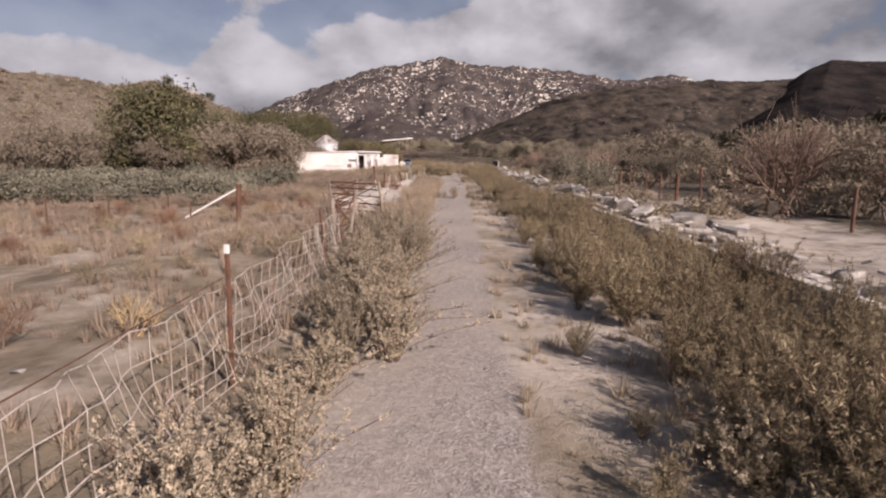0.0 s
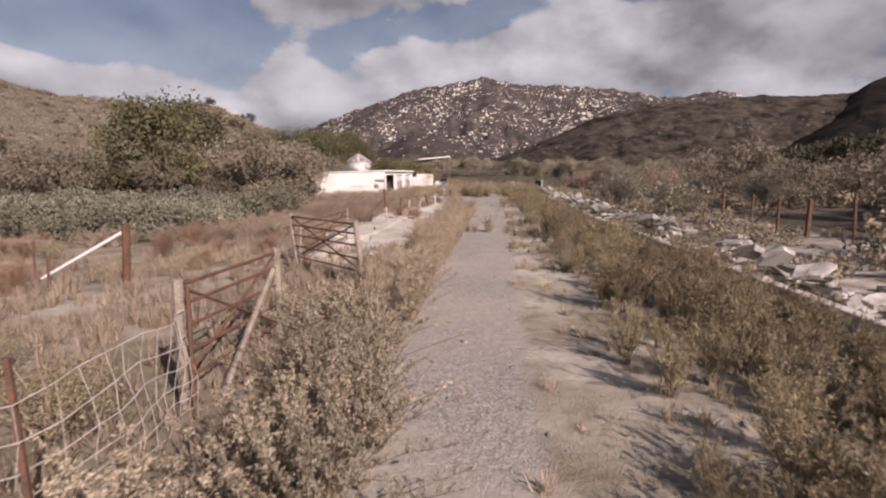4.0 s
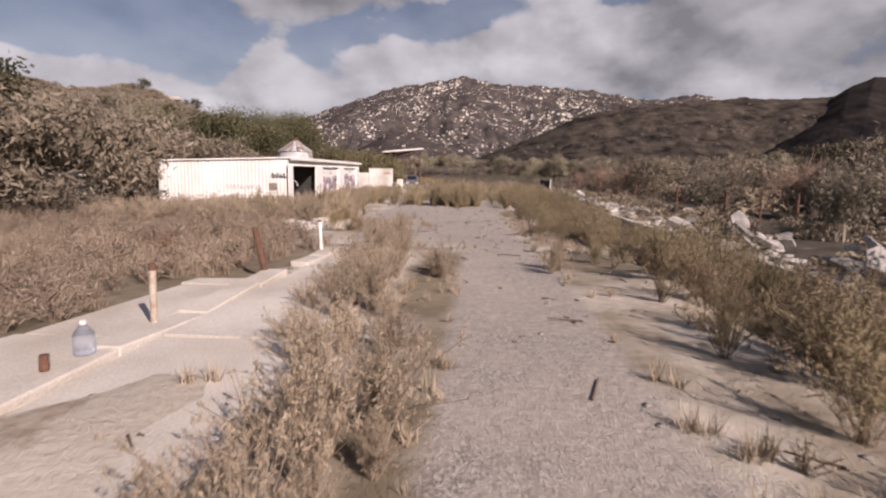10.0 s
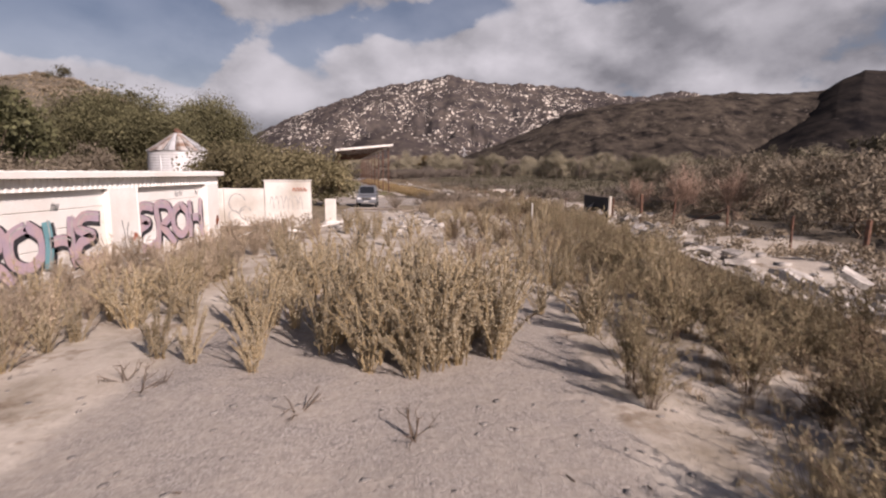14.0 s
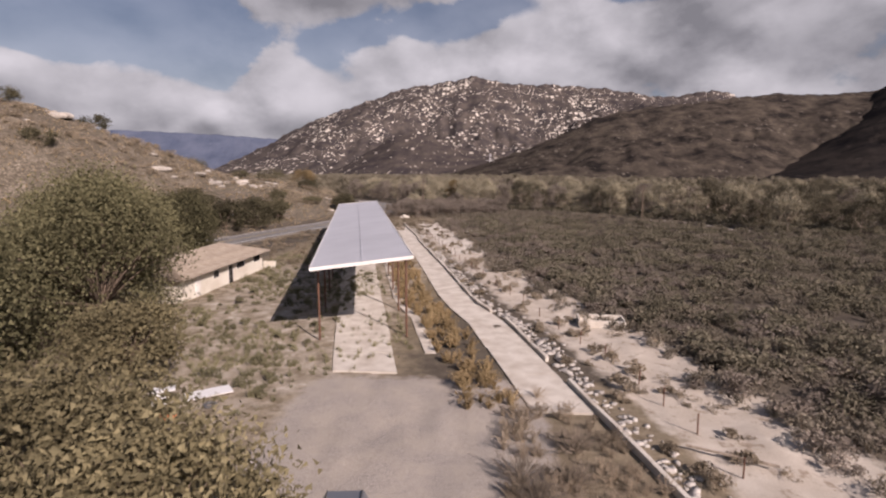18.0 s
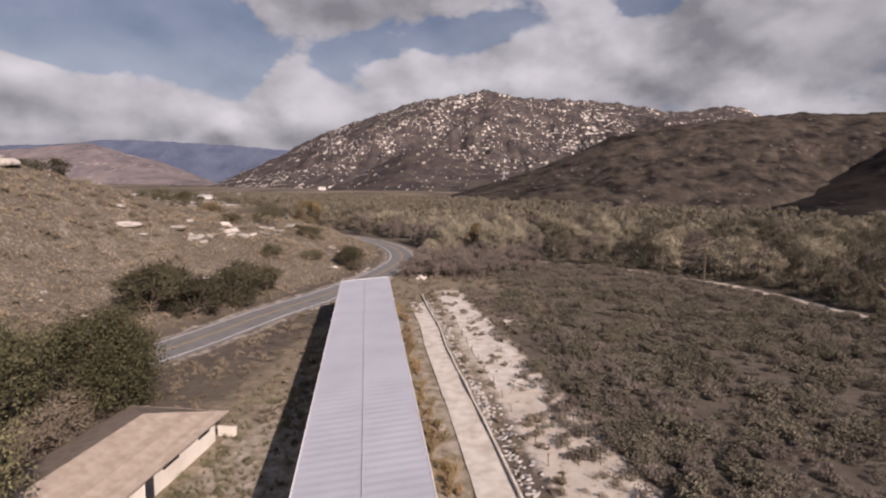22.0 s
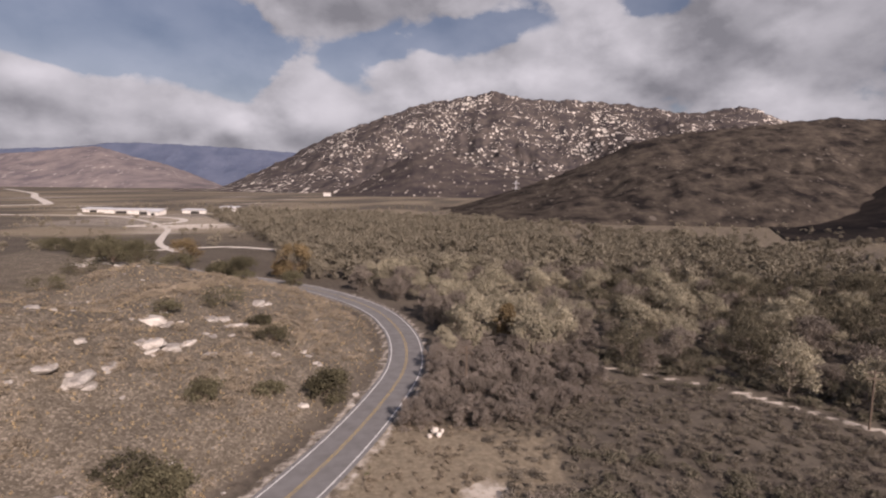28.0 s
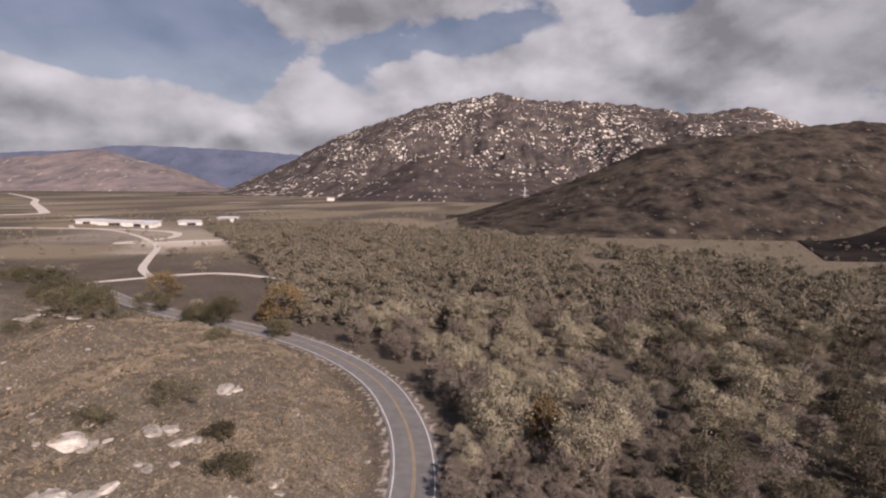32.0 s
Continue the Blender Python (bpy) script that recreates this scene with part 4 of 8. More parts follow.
def twig_shrub(rs, h=1.5, limbs=9, fork=3, fine=5, r0=0.018, spread=0.75, split=False):
    """A bare bush: limbs that fork twice into fine twigs."""
    a, b, r = [], [], []
    for _ in range(limbs):
        az, tl = rs.uniform(0, 6.283), abs(rs.normal(0, 0.6)) * spread
        d = np.array([math.cos(az) * tl, math.sin(az) * tl, 1.0])
        d /= np.linalg.norm(d)
        p0 = np.array([rs.normal(0, 0.05), rs.normal(0, 0.05), 0]) * h
        p1 = p0 + d * h * rs.uniform(0.4, 0.6)
        a.append(p0), b.append(p1), r.append(r0 * h)
        for _ in range(fork):
            d2 = d + rs.normal(0, 0.45, 3)
            d2 /= np.linalg.norm(d2)
            q0 = p0 + (p1 - p0) * rs.uniform(0.45, 1)
            q1 = q0 + d2 * h * rs.uniform(0.22, 0.42)
            a.append(q0), b.append(q1), r.append(r0 * h * 0.5)
            for _ in range(fine):
                d3 = d2 + rs.normal(0, 0.6, 3)
                d3 /= np.linalg.norm(d3)
                s0 = q0 + (q1 - q0) * rs.uniform(0.2, 1)
                a.append(s0), b.append(s0 + d3 * h * rs.uniform(0.08, 0.22)), r.append(r0 * h * 0.25)
    r = np.array(r)
    v, f = sticks(a, b, r, r * 0.55)
    v[:, 2] = np.maximum(v[:, 2], 0)
    return v, f, np.repeat(r > r0 * h * 0.4, 6).astype(np.int32) if split else np.zeros(len(f), np.int32)


def tuft(rs, h=0.3, blades=14):
    """A tuft of dry grass."""
    az, tl = rs.uniform(0, 6.283, blades), rs.uniform(0.1, 0.8, blades)
    L = h * rs.uniform(0.5, 1.1, blades)
    foot = rs.normal(0, 0.12 * h, (blades, 3)) * [1, 1, 0]
    tip = foot + np.stack([np.cos(az) * tl, np.sin(az) * tl, 1.1 - 0.5 * tl], 1) * L[:, None]
    w = np.stack([-np.sin(az), np.cos(az), 0 * az], 1) * 0.008 * h / 0.3
    v = np.stack([foot - w, foot + w, tip], 1).reshape(-1, 3)
    return v, np.arange(blades * 3).reshape(-1, 3), np.zeros(blades, np.int32)


def limb_tree(rs, h, r, trunk, lobes=26, per=110, leaf=0.16, base=0.25, droop=0.0, long=1.35, up=0.1):
    """Trunk and limbs, and a crown of many leafy clumps with gaps between; returns both."""
    c, rad = [], []
    for _ in range(lobes):
        a, q = rs.uniform(0, 6.283), r * math.sqrt(rs.uniform(0.02, 1)) * 0.85
        top = h * (1 - 0.42 * (q / r) ** 2)
        z = rs.uniform(base * h, top) if rs.uniform() < 0.5 else top - 0.12 * h * rs.uniform(0.6, 1.6)
        c.append((math.cos(a) * q, math.sin(a) * q, z))
        rad.append(r * rs.uniform(0.20, 0.36))
    c, rad = np.array(c), np.array(rad)
    d = rs.normal(size=(lobes, per, 3))
    d /= np.linalg.norm(d, axis=2)[:, :, None]
    p = c[:, None] + d * (rad[:, None] * rs.uniform(0.2, 1.25, (lobes, per)))[:, :, None] * np.array([1.15, 1.15, 0.9])
    p = p.reshape(-1, 3)
    p[:, 2] -= droop * rs.uniform(0, 1, len(p)) ** 3
    p = p[p[:, 2] > 0.15]
    a, b, r0, r1 = [], [], [], []
    k = 4
    prev = np.zeros(3)
    fork = np.array([rs.normal(0, 0.03) * h, rs.normal(0, 0.03) * h, h * max(base, 0.2)])
    for i in range(1, k + 1):
        q = fork * i / k + rs.normal(0, 0.012, 3) * h * (i < k)
        a.append(prev), b.append(q), r0.append(trunk * (1.15 - 0.12 * i)), r1.append(trunk * (1.03 - 0.12 * i))
        prev = q
    for i in range(0, lobes, 2):
        m = fork + (c[i] - fork) * 0.5 + rs.normal(0, 0.05, 3) * r
        a += [fork, m]
        b += [m, c[i]]
        r0 += [trunk * 0.42, trunk * 0.24]
        r1 += [trunk * 0.26, trunk * 0.07]
    wood = sticks(a, b, np.array(r0), np.array(r1))
    return wood, leaf_cards(p, leaf, rs, long, up - droop * 0.3)


def put(me, x, y, s, rz, name, label, category, group, sink=0.03):
    """Stands a plant on the ground: one mesh, or a pair of stems and foliage."""
    ob = new(name) if isinstance(me, tuple) else new(name, me)
    ob.matrix_basis = Matrix.Translation((x, y, gz(x, y) - sink)) @ Matrix.Rotation(rz, 4, "Z") @ Matrix.Diagonal((s, s, s, 1))
    if isinstance(me, tuple):
        tagged(part("stem", me[0], None, ob), kind="stuff")
        part("foliage", me[1], None, ob)
    return tagged(ob, label, category, group)


def scatter(meshes, places, name, label, category, group, lo, hi, seed):
    rs = np.random.RandomState(seed)
    for x, y in places:
        put(meshes[rs.randint(len(meshes))], x, y, rs.uniform(lo, hi), rs.uniform(0, 6.28), name, label, category, group)


def stuff(name, geos, places, mats, lo, hi, seed, label, category, sink=0.03, squash=(1, 1)):
    """Many plants that nobody could count, joined into one mesh."""
    rs = np.random.RandomState(seed)
    P = np.array(places, float)
    z = ground(P[:, 0], P[:, 1]) - sink
    vs, fs, ms, o = [], [], [], 0
    for i, (x, y) in enumerate(P):
        g = geos[rs.randint(len(geos))]
        s, a = rs.uniform(lo, hi), rs.uniform(0, 6.283)
        c, sn = math.cos(a) * s, math.sin(a) * s
        v = g[0] @ np.array([[c, sn, 0], [-sn, c, 0], [0, 0, s * rs.uniform(*squash)]]) + [x, y, z[i]]
        vs.append(v)
        fs.append(g[1] + o)
        ms.append(g[2])
        o += len(v)
    me = to_mesh(name, (np.concatenate(vs), np.concatenate(fs), np.concatenate(ms)), mats)
    return tagged(new(name, me), label, category, kind="stuff")


def region(n, x0, x1, y0, y1, seed, keep=None, gap=0.0):
    """Up to n places in a box that keep() lets stand, at least gap metres apart."""
    rs = np.random.RandomState(seed)
    out = []
    grid = {}
    for _ in range(n * 6):
        if len(out) >= n:
            break
        x, y = rs.uniform(x0, x1), rs.uniform(y0, y1)
        if keep and not keep(x, y, rs):
            continue
        if gap:
            kx, ky = int(x // gap), int(y // gap)
            if any((x - q[0]) ** 2 + (y - q[1]) ** 2 < gap * gap for i in (-1, 0, 1) for j in (-1, 0, 1) for q in grid.get((kx + i, ky + j), ())):
                continue
            grid.setdefault((kx, ky), []).append((x, y))
        out.append((x, y))
    return out


def in_poly(x, y, poly):
    inside = False
    for (ax, ay), (bx, by) in zip(poly, poly[1:] + poly[:1]):
        if (ay > y) != (by > y) and x < (bx - ax) * (y - ay) / (by - ay) + ax:
            inside = not inside
    return inside


def patchy(x, y, s, seed):
    return float(wave(np.array([x]), np.array([y]), s, seed)[0])


def road_d(x, y):
    d, ins = road_gap(np.array([x]), np.array([y]))
    return float(d[0]), bool(ins[0])


def variants(fn, n, seed, mats, name, **kw):
    """A few differing meshes of one plant; where it has two materials, pairs of stems and foliage."""
    out = []
    for i in range(n):
        v, f, m = fn(np.random.RandomState(seed + i), **kw)
        if len(mats) == 1:
            out.append(to_mesh(name, (v, f, m), mats))
            continue
        pair = []
        for k, nm in ((1, "stem"), (0, "foliage")):
            q = f[m == k]
            used, inv = np.unique(q, return_inverse=True)
            pair.append(fast_mesh(nm, v[used], inv.reshape(q.shape), mats[k]))
        out.append(tuple(pair))
    return out


L_TUMBLE = leafy("tumbleweed_twigs", (0.19, 0.115, 0.075), (0.31, 0.20, 0.14))
L_STEM = leafy("brown_stems", (0.075, 0.052, 0.036), (0.16, 0.115, 0.08))
L_RUSSET = leafy("russet_twigs", (0.13, 0.098, 0.063), (0.30, 0.228, 0.152))
BROOM = variants(plume_shrub, 8, 100, [L_BROOM, L_STEM], "broom_shrub", stems=40, h=1.0, spread=0.42, bare=0.25, side=10, per=11)
WEED = variants(plume_shrub, 6, 130, [L_DRY, L_RED], "dry_weed", stems=40, h=0.8, spread=0.40, bare=0.15, side=9, per=9, width=0.007)
STALK = variants(plume_shrub, 7, 150, [L_STALK, L_STRAW], "stalky_weed", stems=17, h=1.0, spread=0.36, bare=0.1, side=36, per=5, reach=0.075, width=0.011, long=2.3, up=0.5, twig=0.007)
SALTW = variants(plume_shrub, 7, 170, [L_SEED, L_STEM], "saltbush", stems=54, h=0.86, spread=0.62, bare=0.08, side=12, per=19, reach=0.17, width=0.0105, long=2.0, up=0.3)
GREYB = variants(clump_shrub, 5, 190, [L_SALT, M_BARK], "grey_shrub", h=2.0, r=1.6, lobes=22, per=170, leaf=0.075, twigs=24)
TUMBLE = variants(twig_shrub, 4, 210, [L_TUMBLE, L_TUMBLE], "tumbleweed", h=0.7, limbs=52, fork=4, fine=6, r0=0.0065, spread=1.2, split=True)


def wall_x(y):
    """Line of the low wall beside the track."""
    return float(np.interp(y, [-3, 24, 70, 88, 94, 102], [11.15, 10.85, 11.3, 11.8, 11.9, 9.8]))


def verge_x(y):
    """Edge of the bare track on the wall's side."""
    return float(np.interp(y, [0, 10, 20, 40, 48, 56, 64, 78], [7.75, 7.85, 8.1, 8.0, 7.4, 7.1, 8.2, 8.7]))


def clear_of_path(x, y):
    if y < 47:
        return not 5.45 < x < 7.0
    if y < 73:
        return x > 6.9 + 0.2 * math.sin(y) or x < 1.2
    return True


# broom beside the track
scatter(BROOM, region(250, 7.3, 11.6, 1, 78, 1, lambda x, y, r: verge_x(y) + 0.25 < x < wall_x(y) - 0.3 and r.uniform() < 0.3 + 0.6 * smooth01((x - verge_x(y)) / 1.5) and patchy(x, y, 5, 12) + r.uniform(-0.5, 0.5) > -0.2, 0.55),
        "broom_shrub", "brown-green broom shrub on sandy ground beside the track", "shrub", "broom along the track", 0.5, 1.1, 11)
scatter(BROOM, region(190, 7.4, 10.6, 4, 64, 901, lambda x, y, r: verge_x(y) - 0.1 < x < wall_x(y) - 0.3 and patchy(x, y, 3, 903) + r.uniform(-0.6, 0.6) > 0, 0.35),
        "low_broom", "small brown-green broom shrub on sandy ground beside the track", "shrub", "low broom on the sand", 0.28, 0.72, 902)
scatter(BROOM, region(15, 8.5, 10.9, 4.6, 9.0, 913, None, 0.42) + region(12, 8.2, 9.4, 9, 15, 914, None, 0.5), "broom_shrub", "dense brown-green broom shrub beside the track", "shrub", "broom along the track", 0.6, 0.95, 915)
scatter(SALTW, [(8.35, 5.9), (8.75, 6.3), (8.1, 21.0), (8.9, 25.3), (9.5, 14.2), (8.6, 44.5)], "grey_saltbush", "low grey-green saltbush on the sandy verge", "shrub", "saltbush on the verge", 0.45, 0.7, 912)
scatter(WEED, [(6.3, 28.6), (6.38, 28.75), (5.85, 28.5), (5.6, 28.7), (5.15, 42.2), (5.0, 42.6), (3.3, 50.2), (3.45, 50.3), (7.2, 49.3), (7.05, 43.0), (6.9, 42.7)], "track_weed", "thin dry weed growing on the gravel track", "weed", "weeds on the track", 0.45, 0.8, 916)
# saltbush and dry weeds on the other side
scatter(SALTW, region(46, 4.75, 5.85, 1.5, 16, 2, lambda x, y, r: (5.0 if y < 9 else 4.75) < x < 5.75 - 0.2 * math.sin(y * 1.3), 0.36), "saltbush", "tan-green saltbush in seed at the wire fence", "shrub", "saltbush at the fence", 0.6, 1.05, 12)
scatter(WEED, region(185, 3.2, 5.5, 14, 47.5, 3, lambda x, y, r: np.interp(y, [30, 38, 43, 46], [4.3, 4.1, 3.5, 3.1]) + 0.3 * math.sin(y * 0.9) < x < np.interp(y, [30, 37, 40, 44, 47], [5.5, 5.2, 4.75, 4.35, 3.9]), 0.28), "dry_weed", "dry tan weed along the track", "weed", "dry weeds along the track", 0.4, 0.98, 13)
clump = region(52, 2.7, 6.0, 66, 70.4, 4, lambda x, y, r: ((x - 4.3) / 1.55) ** 2 + ((y - 68.1) / 1.7) ** 2 < 1, 0.3)
scatter(STALK, clump, "stalky_weed", "tall pale stalky weed in a dense clump on gravel", "weed", "weeds in the yard", 1.15, 1.65, 415)
yard = region(42, -2.2, 2.3, 66.2, 73, 411, lambda x, y, r: patchy(x, y, 2.4, 412) + r.uniform(-0.4, 0.4) > 0.0, 0.34)
yard += [(1.3, 71.5), (2.4, 72.3), (2.0, 72.0), (2.3, 79.2), (0.2, 70.3), (5.5, 72.6), (6.6, 69.8), (6.6, 73.0), (6.3, 75.4), (5.9, 78.0), (2.8, 67.8), (7.2, 71.4), (0.9, 75.2), (3.8, 76.0)]
yard += region(30, -1.0, 6.6, 72, 92, 403, lambda x, y, r: patchy(x, y, 4, 405) > 0.0, 0.6) + region(45, 6.0, 9.6, 68, 100, 5, lambda x, y, r: x > 6.6 or y > 78, 0.55) + region(24, -4.2, 0.4, 52.5, 62, 406, lambda x, y, r: patchy(x, y, 4, 407) > 0, 0.6)
scatter(STALK, yard, "stalky_weed", "tall pale stalky weed on gravel before the garage", "weed", "weeds in the yard", 0.7, 1.35, 14)
scatter(WEED, region(120, -4.3, -0.9, 58.5, 84, 401, lambda x, y, r: x < -1.3 + 0.5 * math.sin(y * 0.8), 0.32) + region(150, -8, 1.0, 51.5, 60, 408, lambda x, y, r: x < np.interp(y, [51, 56, 60], [0.6, 0.9, -0.6]) + 0.3 * math.sin(y * 3), 0.34), "feathery_weed", "straw-coloured feathery weed in front of the garage", "weed", "feathery weeds at the garage", 0.65, 1.3, 409)
scatter(variants(plume_shrub, 6, 880, [L_RUSSET, L_STEM], "brown_shrub", stems=32, h=0.95, spread=0.44, bare=0.3, side=9, per=9), region(110, 4.5, 12.0, 74, 104, 6, lambda x, y, r: x < wall_x(y) - 0.25 and r.uniform() < 0.3 + 0.12 * (x - 4.5), 0.7) + region(160, 7.6, 11.6, 4, 78, 601, lambda x, y, r: verge_x(y) + 0.5 < x < wall_x(y) - 0.25 and r.uniform() < 0.1 + 0.35 * (x - 7.6) and patchy(x, y, 6, 13) > -0.3, 0.4), "brown_shrub", "brown twiggy shrub beside the low wall", "shrub", "shrubs past the garage", 0.45, 1.05, 15)
scatter(TUMBLE, region(42, -12, 3, 2, 46, 7, lambda x, y, r: x < 2.2 or y < 18, 1.3) + [(2.95, 33.35), (2.2, 33.6)], "tumbleweed", "reddish dead tumbleweed on the dry field", "weed", "tumbleweeds", 0.6, 1.4, 16)
scatter(GREYB, region(60, -26, -5, 25, 40, 8, lambda x, y, r: y > 25 + 0.10 * (x + 26), 1.6), "grey_shrub", "large grey-green shrub at the edge of the field", "shrub", "grey-green shrubs", 0.55, 1.0, 17)


def field_tufts():
    geos = [tuft(np.random.RandomState(300 + i), 0.32, 34) for i in range(10)]
    pl = region(1500, -14, 2.3, 26, 62, 120, lambda x, y, r: x < np.interp(y, [26, 36, 41, 44, 46, 49, 62], [0.6, 0.7, 1.4, 2.2, 2.0, 0.2, -2.5]) and not (x > -2.8 and y > 57))
    stuff("dry_tangle", [wand_shrub(np.random.RandomState(320 + i), stems=22, h=0.6, spread=0.75, per=14, leaf=0.022, twig=0.006) for i in range(6)], pl, [L_RED, L_RED], 0.6, 1.2, 121, "tangled brown dry weeds over the old field", "weeds")
    pl = region(8500, -16, 4.6, -2, 62, 20, lambda x, y, r: patchy(x, y, 9, 31) + r.uniform(-0.6, 0.6) > -0.15 and not (x > np.interp(y, [24, 37, 41, 45], [1.1, 1.1, 1.8, 2.3]) and 24 < y < 46) and (x < 0.4 + 0.5 * math.sin(y) or y < 46 or r.uniform() < 0.05) and (y < 57 or x < -5.5) and not (-11 < x < -4.4 and y > 62.5))
    stuff("dry_grass", geos, pl, [L_RED], 0.5, 1.35, 21, "reddish tan dry grass over the old field", "grass")
    pl = region(2600, 3.4, 10.6, 0, 98, 22, lambda x, y, r: clear_of_path(x, y) and patchy(x, y, 4, 33) + r.uniform(-0.5, 0.5) > 0.0)
    stuff("low_weeds", geos, pl, [L_DRY], 0.3, 0.9, 23, "low dry weeds beside the track", "weeds")
    pl = region(420, 6.9, 10.2, 22, 66, 126, lambda x, y, r: x > verge_x(y) - 1.1 and patchy(x, y, 2.2, 127) + r.uniform(-0.4, 0.4) > 0.05)
    stuff("trampled_weeds", [wand_shrub(np.random.RandomState(330 + i), stems=16, h=0.4, spread=0.6, per=14, leaf=0.022, twig=0.005) for i in range(6)], pl, [L_DRY, L_STEM], 0.3, 0.65, 128, "low brown trampled weeds on the sandy verge", "weeds")
    pl = region(2600, -27, -2, 100, 215, 24, lambda x, y, r: road_d(x, y)[0] > 5 and x < strip_x(y) - 8 and patchy(x, y, 12, 35) + r.uniform(-0.5, 0.5) > -0.1 and not (-33 < x < -25 and 133 < y < 151) and not (y < 118 and x > -9))
    stuff("green_grass", geos, pl, [L_GREEN], 0.8, 1.9, 25, "greenish tufts of grass round the canopy", "grass")
    pl = region(9000, -125, -32, 120, 330, 26, lambda x, y, r: road_d(x, y)[1] and road_d(x, y)[0] > 5)
    stuff("hill_grass", geos, pl, [L_STRAW], 0.7, 1.7, 27, "bleached dry grass on the hillside", "grass")


field_tufts()


def scrub_fields():
    g1 = [clump_shrub(np.random.RandomState(340 + i), h=1.0, r=0.9, lobes=7, per=28, leaf=0.088, twigs=3) for i in range(8)]
    g2x = [clump_shrub(np.random.RandomState(350 + i), h=1.0, r=0.95, lobes=10, per=40, leaf=0.075, twigs=6) for i in range(6)]
    keep = lambda x, y, r: x > strip_x(y) + 7.5 + 2.5 * patchy(x, y, 14, 41) and abs(x - np.interp(y, [190, 203, 221, 235, 247, 257, 262], [78, 58, 52, 45, 29, 7, -8])) > (2.2 if y > 188 else -1) and y < np.interp(x, [-20, 2, 30, 50, 80], [238, 252, 244, 226, 196])
    pl = region(6800, -16, 88, 98, 255, 42, keep)
    stuff("field_scrub", g1, pl, [L_FLAT, L_STEM], 0.35, 1.2, 43, "low brown-grey scrub over the river flat", "scrub")
    pl = region(1500, -4, 82, 98, 222, 147, lambda x, y, r: x > strip_x(y) + 9.5 and keep(x, y, r) and patchy(x, y, 13, 148) + r.uniform(-0.6, 0.6) + 0.25 * (x < strip_x(y) + 22) > 0.0)
    stuff("river_brush", g2x, pl, [L_BRUSH, M_BARK], 0.7, 2.0, 149, "grey-green brush over the river flat", "brush", squash=(0.6, 1.0))
    lane = lambda y: np.interp(y, [190, 203, 221, 235, 247, 257, 262], [78, 58, 52, 45, 29, 7, -8])
    pl = region(420, 0, 85, 196, 264, 903, lambda x, y, r: abs(x - lane(y)) > 3.4 and not keep(x, y, r) and patchy(x, y, 9, 904) > -0.35, 1.1)
    stuff("edge_brush", g2x, pl, [L_BRUSH, M_BARK], 0.9, 2.3, 905, "dark brush along the edge of the river wood", "brush", squash=(0.7, 1.1))
    pl = region(620, 16, 80, 110, 252, 907, lambda x, y, r: x > strip_x(y) + 26 and abs(x - lane(y)) > 3 and patchy(x, y, 10, 908) > -0.5, 0.9)
    stuff("flat_thicket", g2x, pl, [L_DUSK, M_BARK], 0.6, 1.5, 909, "dark grey-brown brush on the river flat", "brush", squash=(0.6, 1.0))
    pl = region(420, -16, 40, 100, 214, 911, lambda x, y, r: 8.4 + 2 * patchy(x, y, 9, 912) < x - strip_x(y) < 24 and r.uniform() < 1.15 - 0.05 * (x - strip_x(y) - 8) and patchy(x, y, 8, 913) > -0.3, 0.9)
    stuff("strip_brush", g2x, pl, [L_BAREWOOD, M_BARK], 0.55, 1.5, 914, "grey-brown half-bare brush beside the pale flat", "brush", squash=(0.7, 1.15))
    pl = region(420, 11.6, 18.5, 20, 104, 144, lambda x, y, r: patchy(x, y, 6, 145) + r.uniform(-0.6, 0.6) > -0.1 and x > 11.4)
    stuff("rubble_weeds", g1, pl, [L_FIELD, M_BARK], 0.25, 0.75, 146, "brown weeds growing among the rubble", "weeds", squash=(0.8, 1.3))
    pl = region(620, 18.5, 75, -10, 112, 44, lambda x, y, r: x > 19.5 + 2 * patchy(x, y, 9, 45))
    stuff("brush_flat", g1, pl, [L_FIELD, M_BARK], 0.7, 1.9, 46, "brown brush beyond the old fence", "scrub", squash=(0.9, 1.3))
    g2 = [clump_shrub(np.random.RandomState(360 + i), h=1.0, r=0.95, lobes=8, per=40, leaf=0.10, twigs=8) for i in range(6)]
    pl = region(170, -24, -10, 112, 200, 47, lambda x, y, r: x < strip_x(y) - 9 and not (-33 < x < -24.5 and 132 < y < 152) and road_d(x, y)[0] > 6, 1.5)
    stuff("grass_mounds", g2, pl, [L_GREEN, M_BARK], 0.3, 0.75, 48, "low greenish mounds of weeds round the canopy", "weeds")
    g3 = [wand_shrub(np.random.RandomState(380 + i), stems=18, h=0.9, spread=0.5, per=16, leaf=0.06, twig=0.008) for i in range(6)]
    pl = region(420, -20, 3, 112, 200, 49, lambda x, y, r: -6.7 < x - strip_x(y) < -3.9 - 0.4 * smooth01((y - 150) / 40) and y > 114)
    stuff("golden_weeds", g3, pl, [L_GOLD, L_STRAW], 0.6, 1.25, 50, "golden dry weeds in a strip between canopy and driveway", "weeds")
    pl = region(260, -22, 12, 84, 216, 51, lambda x, y, r: 0.6 < x - strip_x(y) < 6 and r.uniform() < 0.6)
    stuff("verge_scrub", g2, pl, [L_FIELD, M_BARK], 0.25, 0.8, 52, "small brown scrub among the rubble beside the kerb", "scrub")
    pl = region(2400, -115, -33, 130, 335, 53, lambda x, y, r: road_d(x, y)[1] and road_d(x, y)[0] > 7 and patchy(x, y, 30, 54) + r.uniform(-0.7, 0.7) > 0.1)
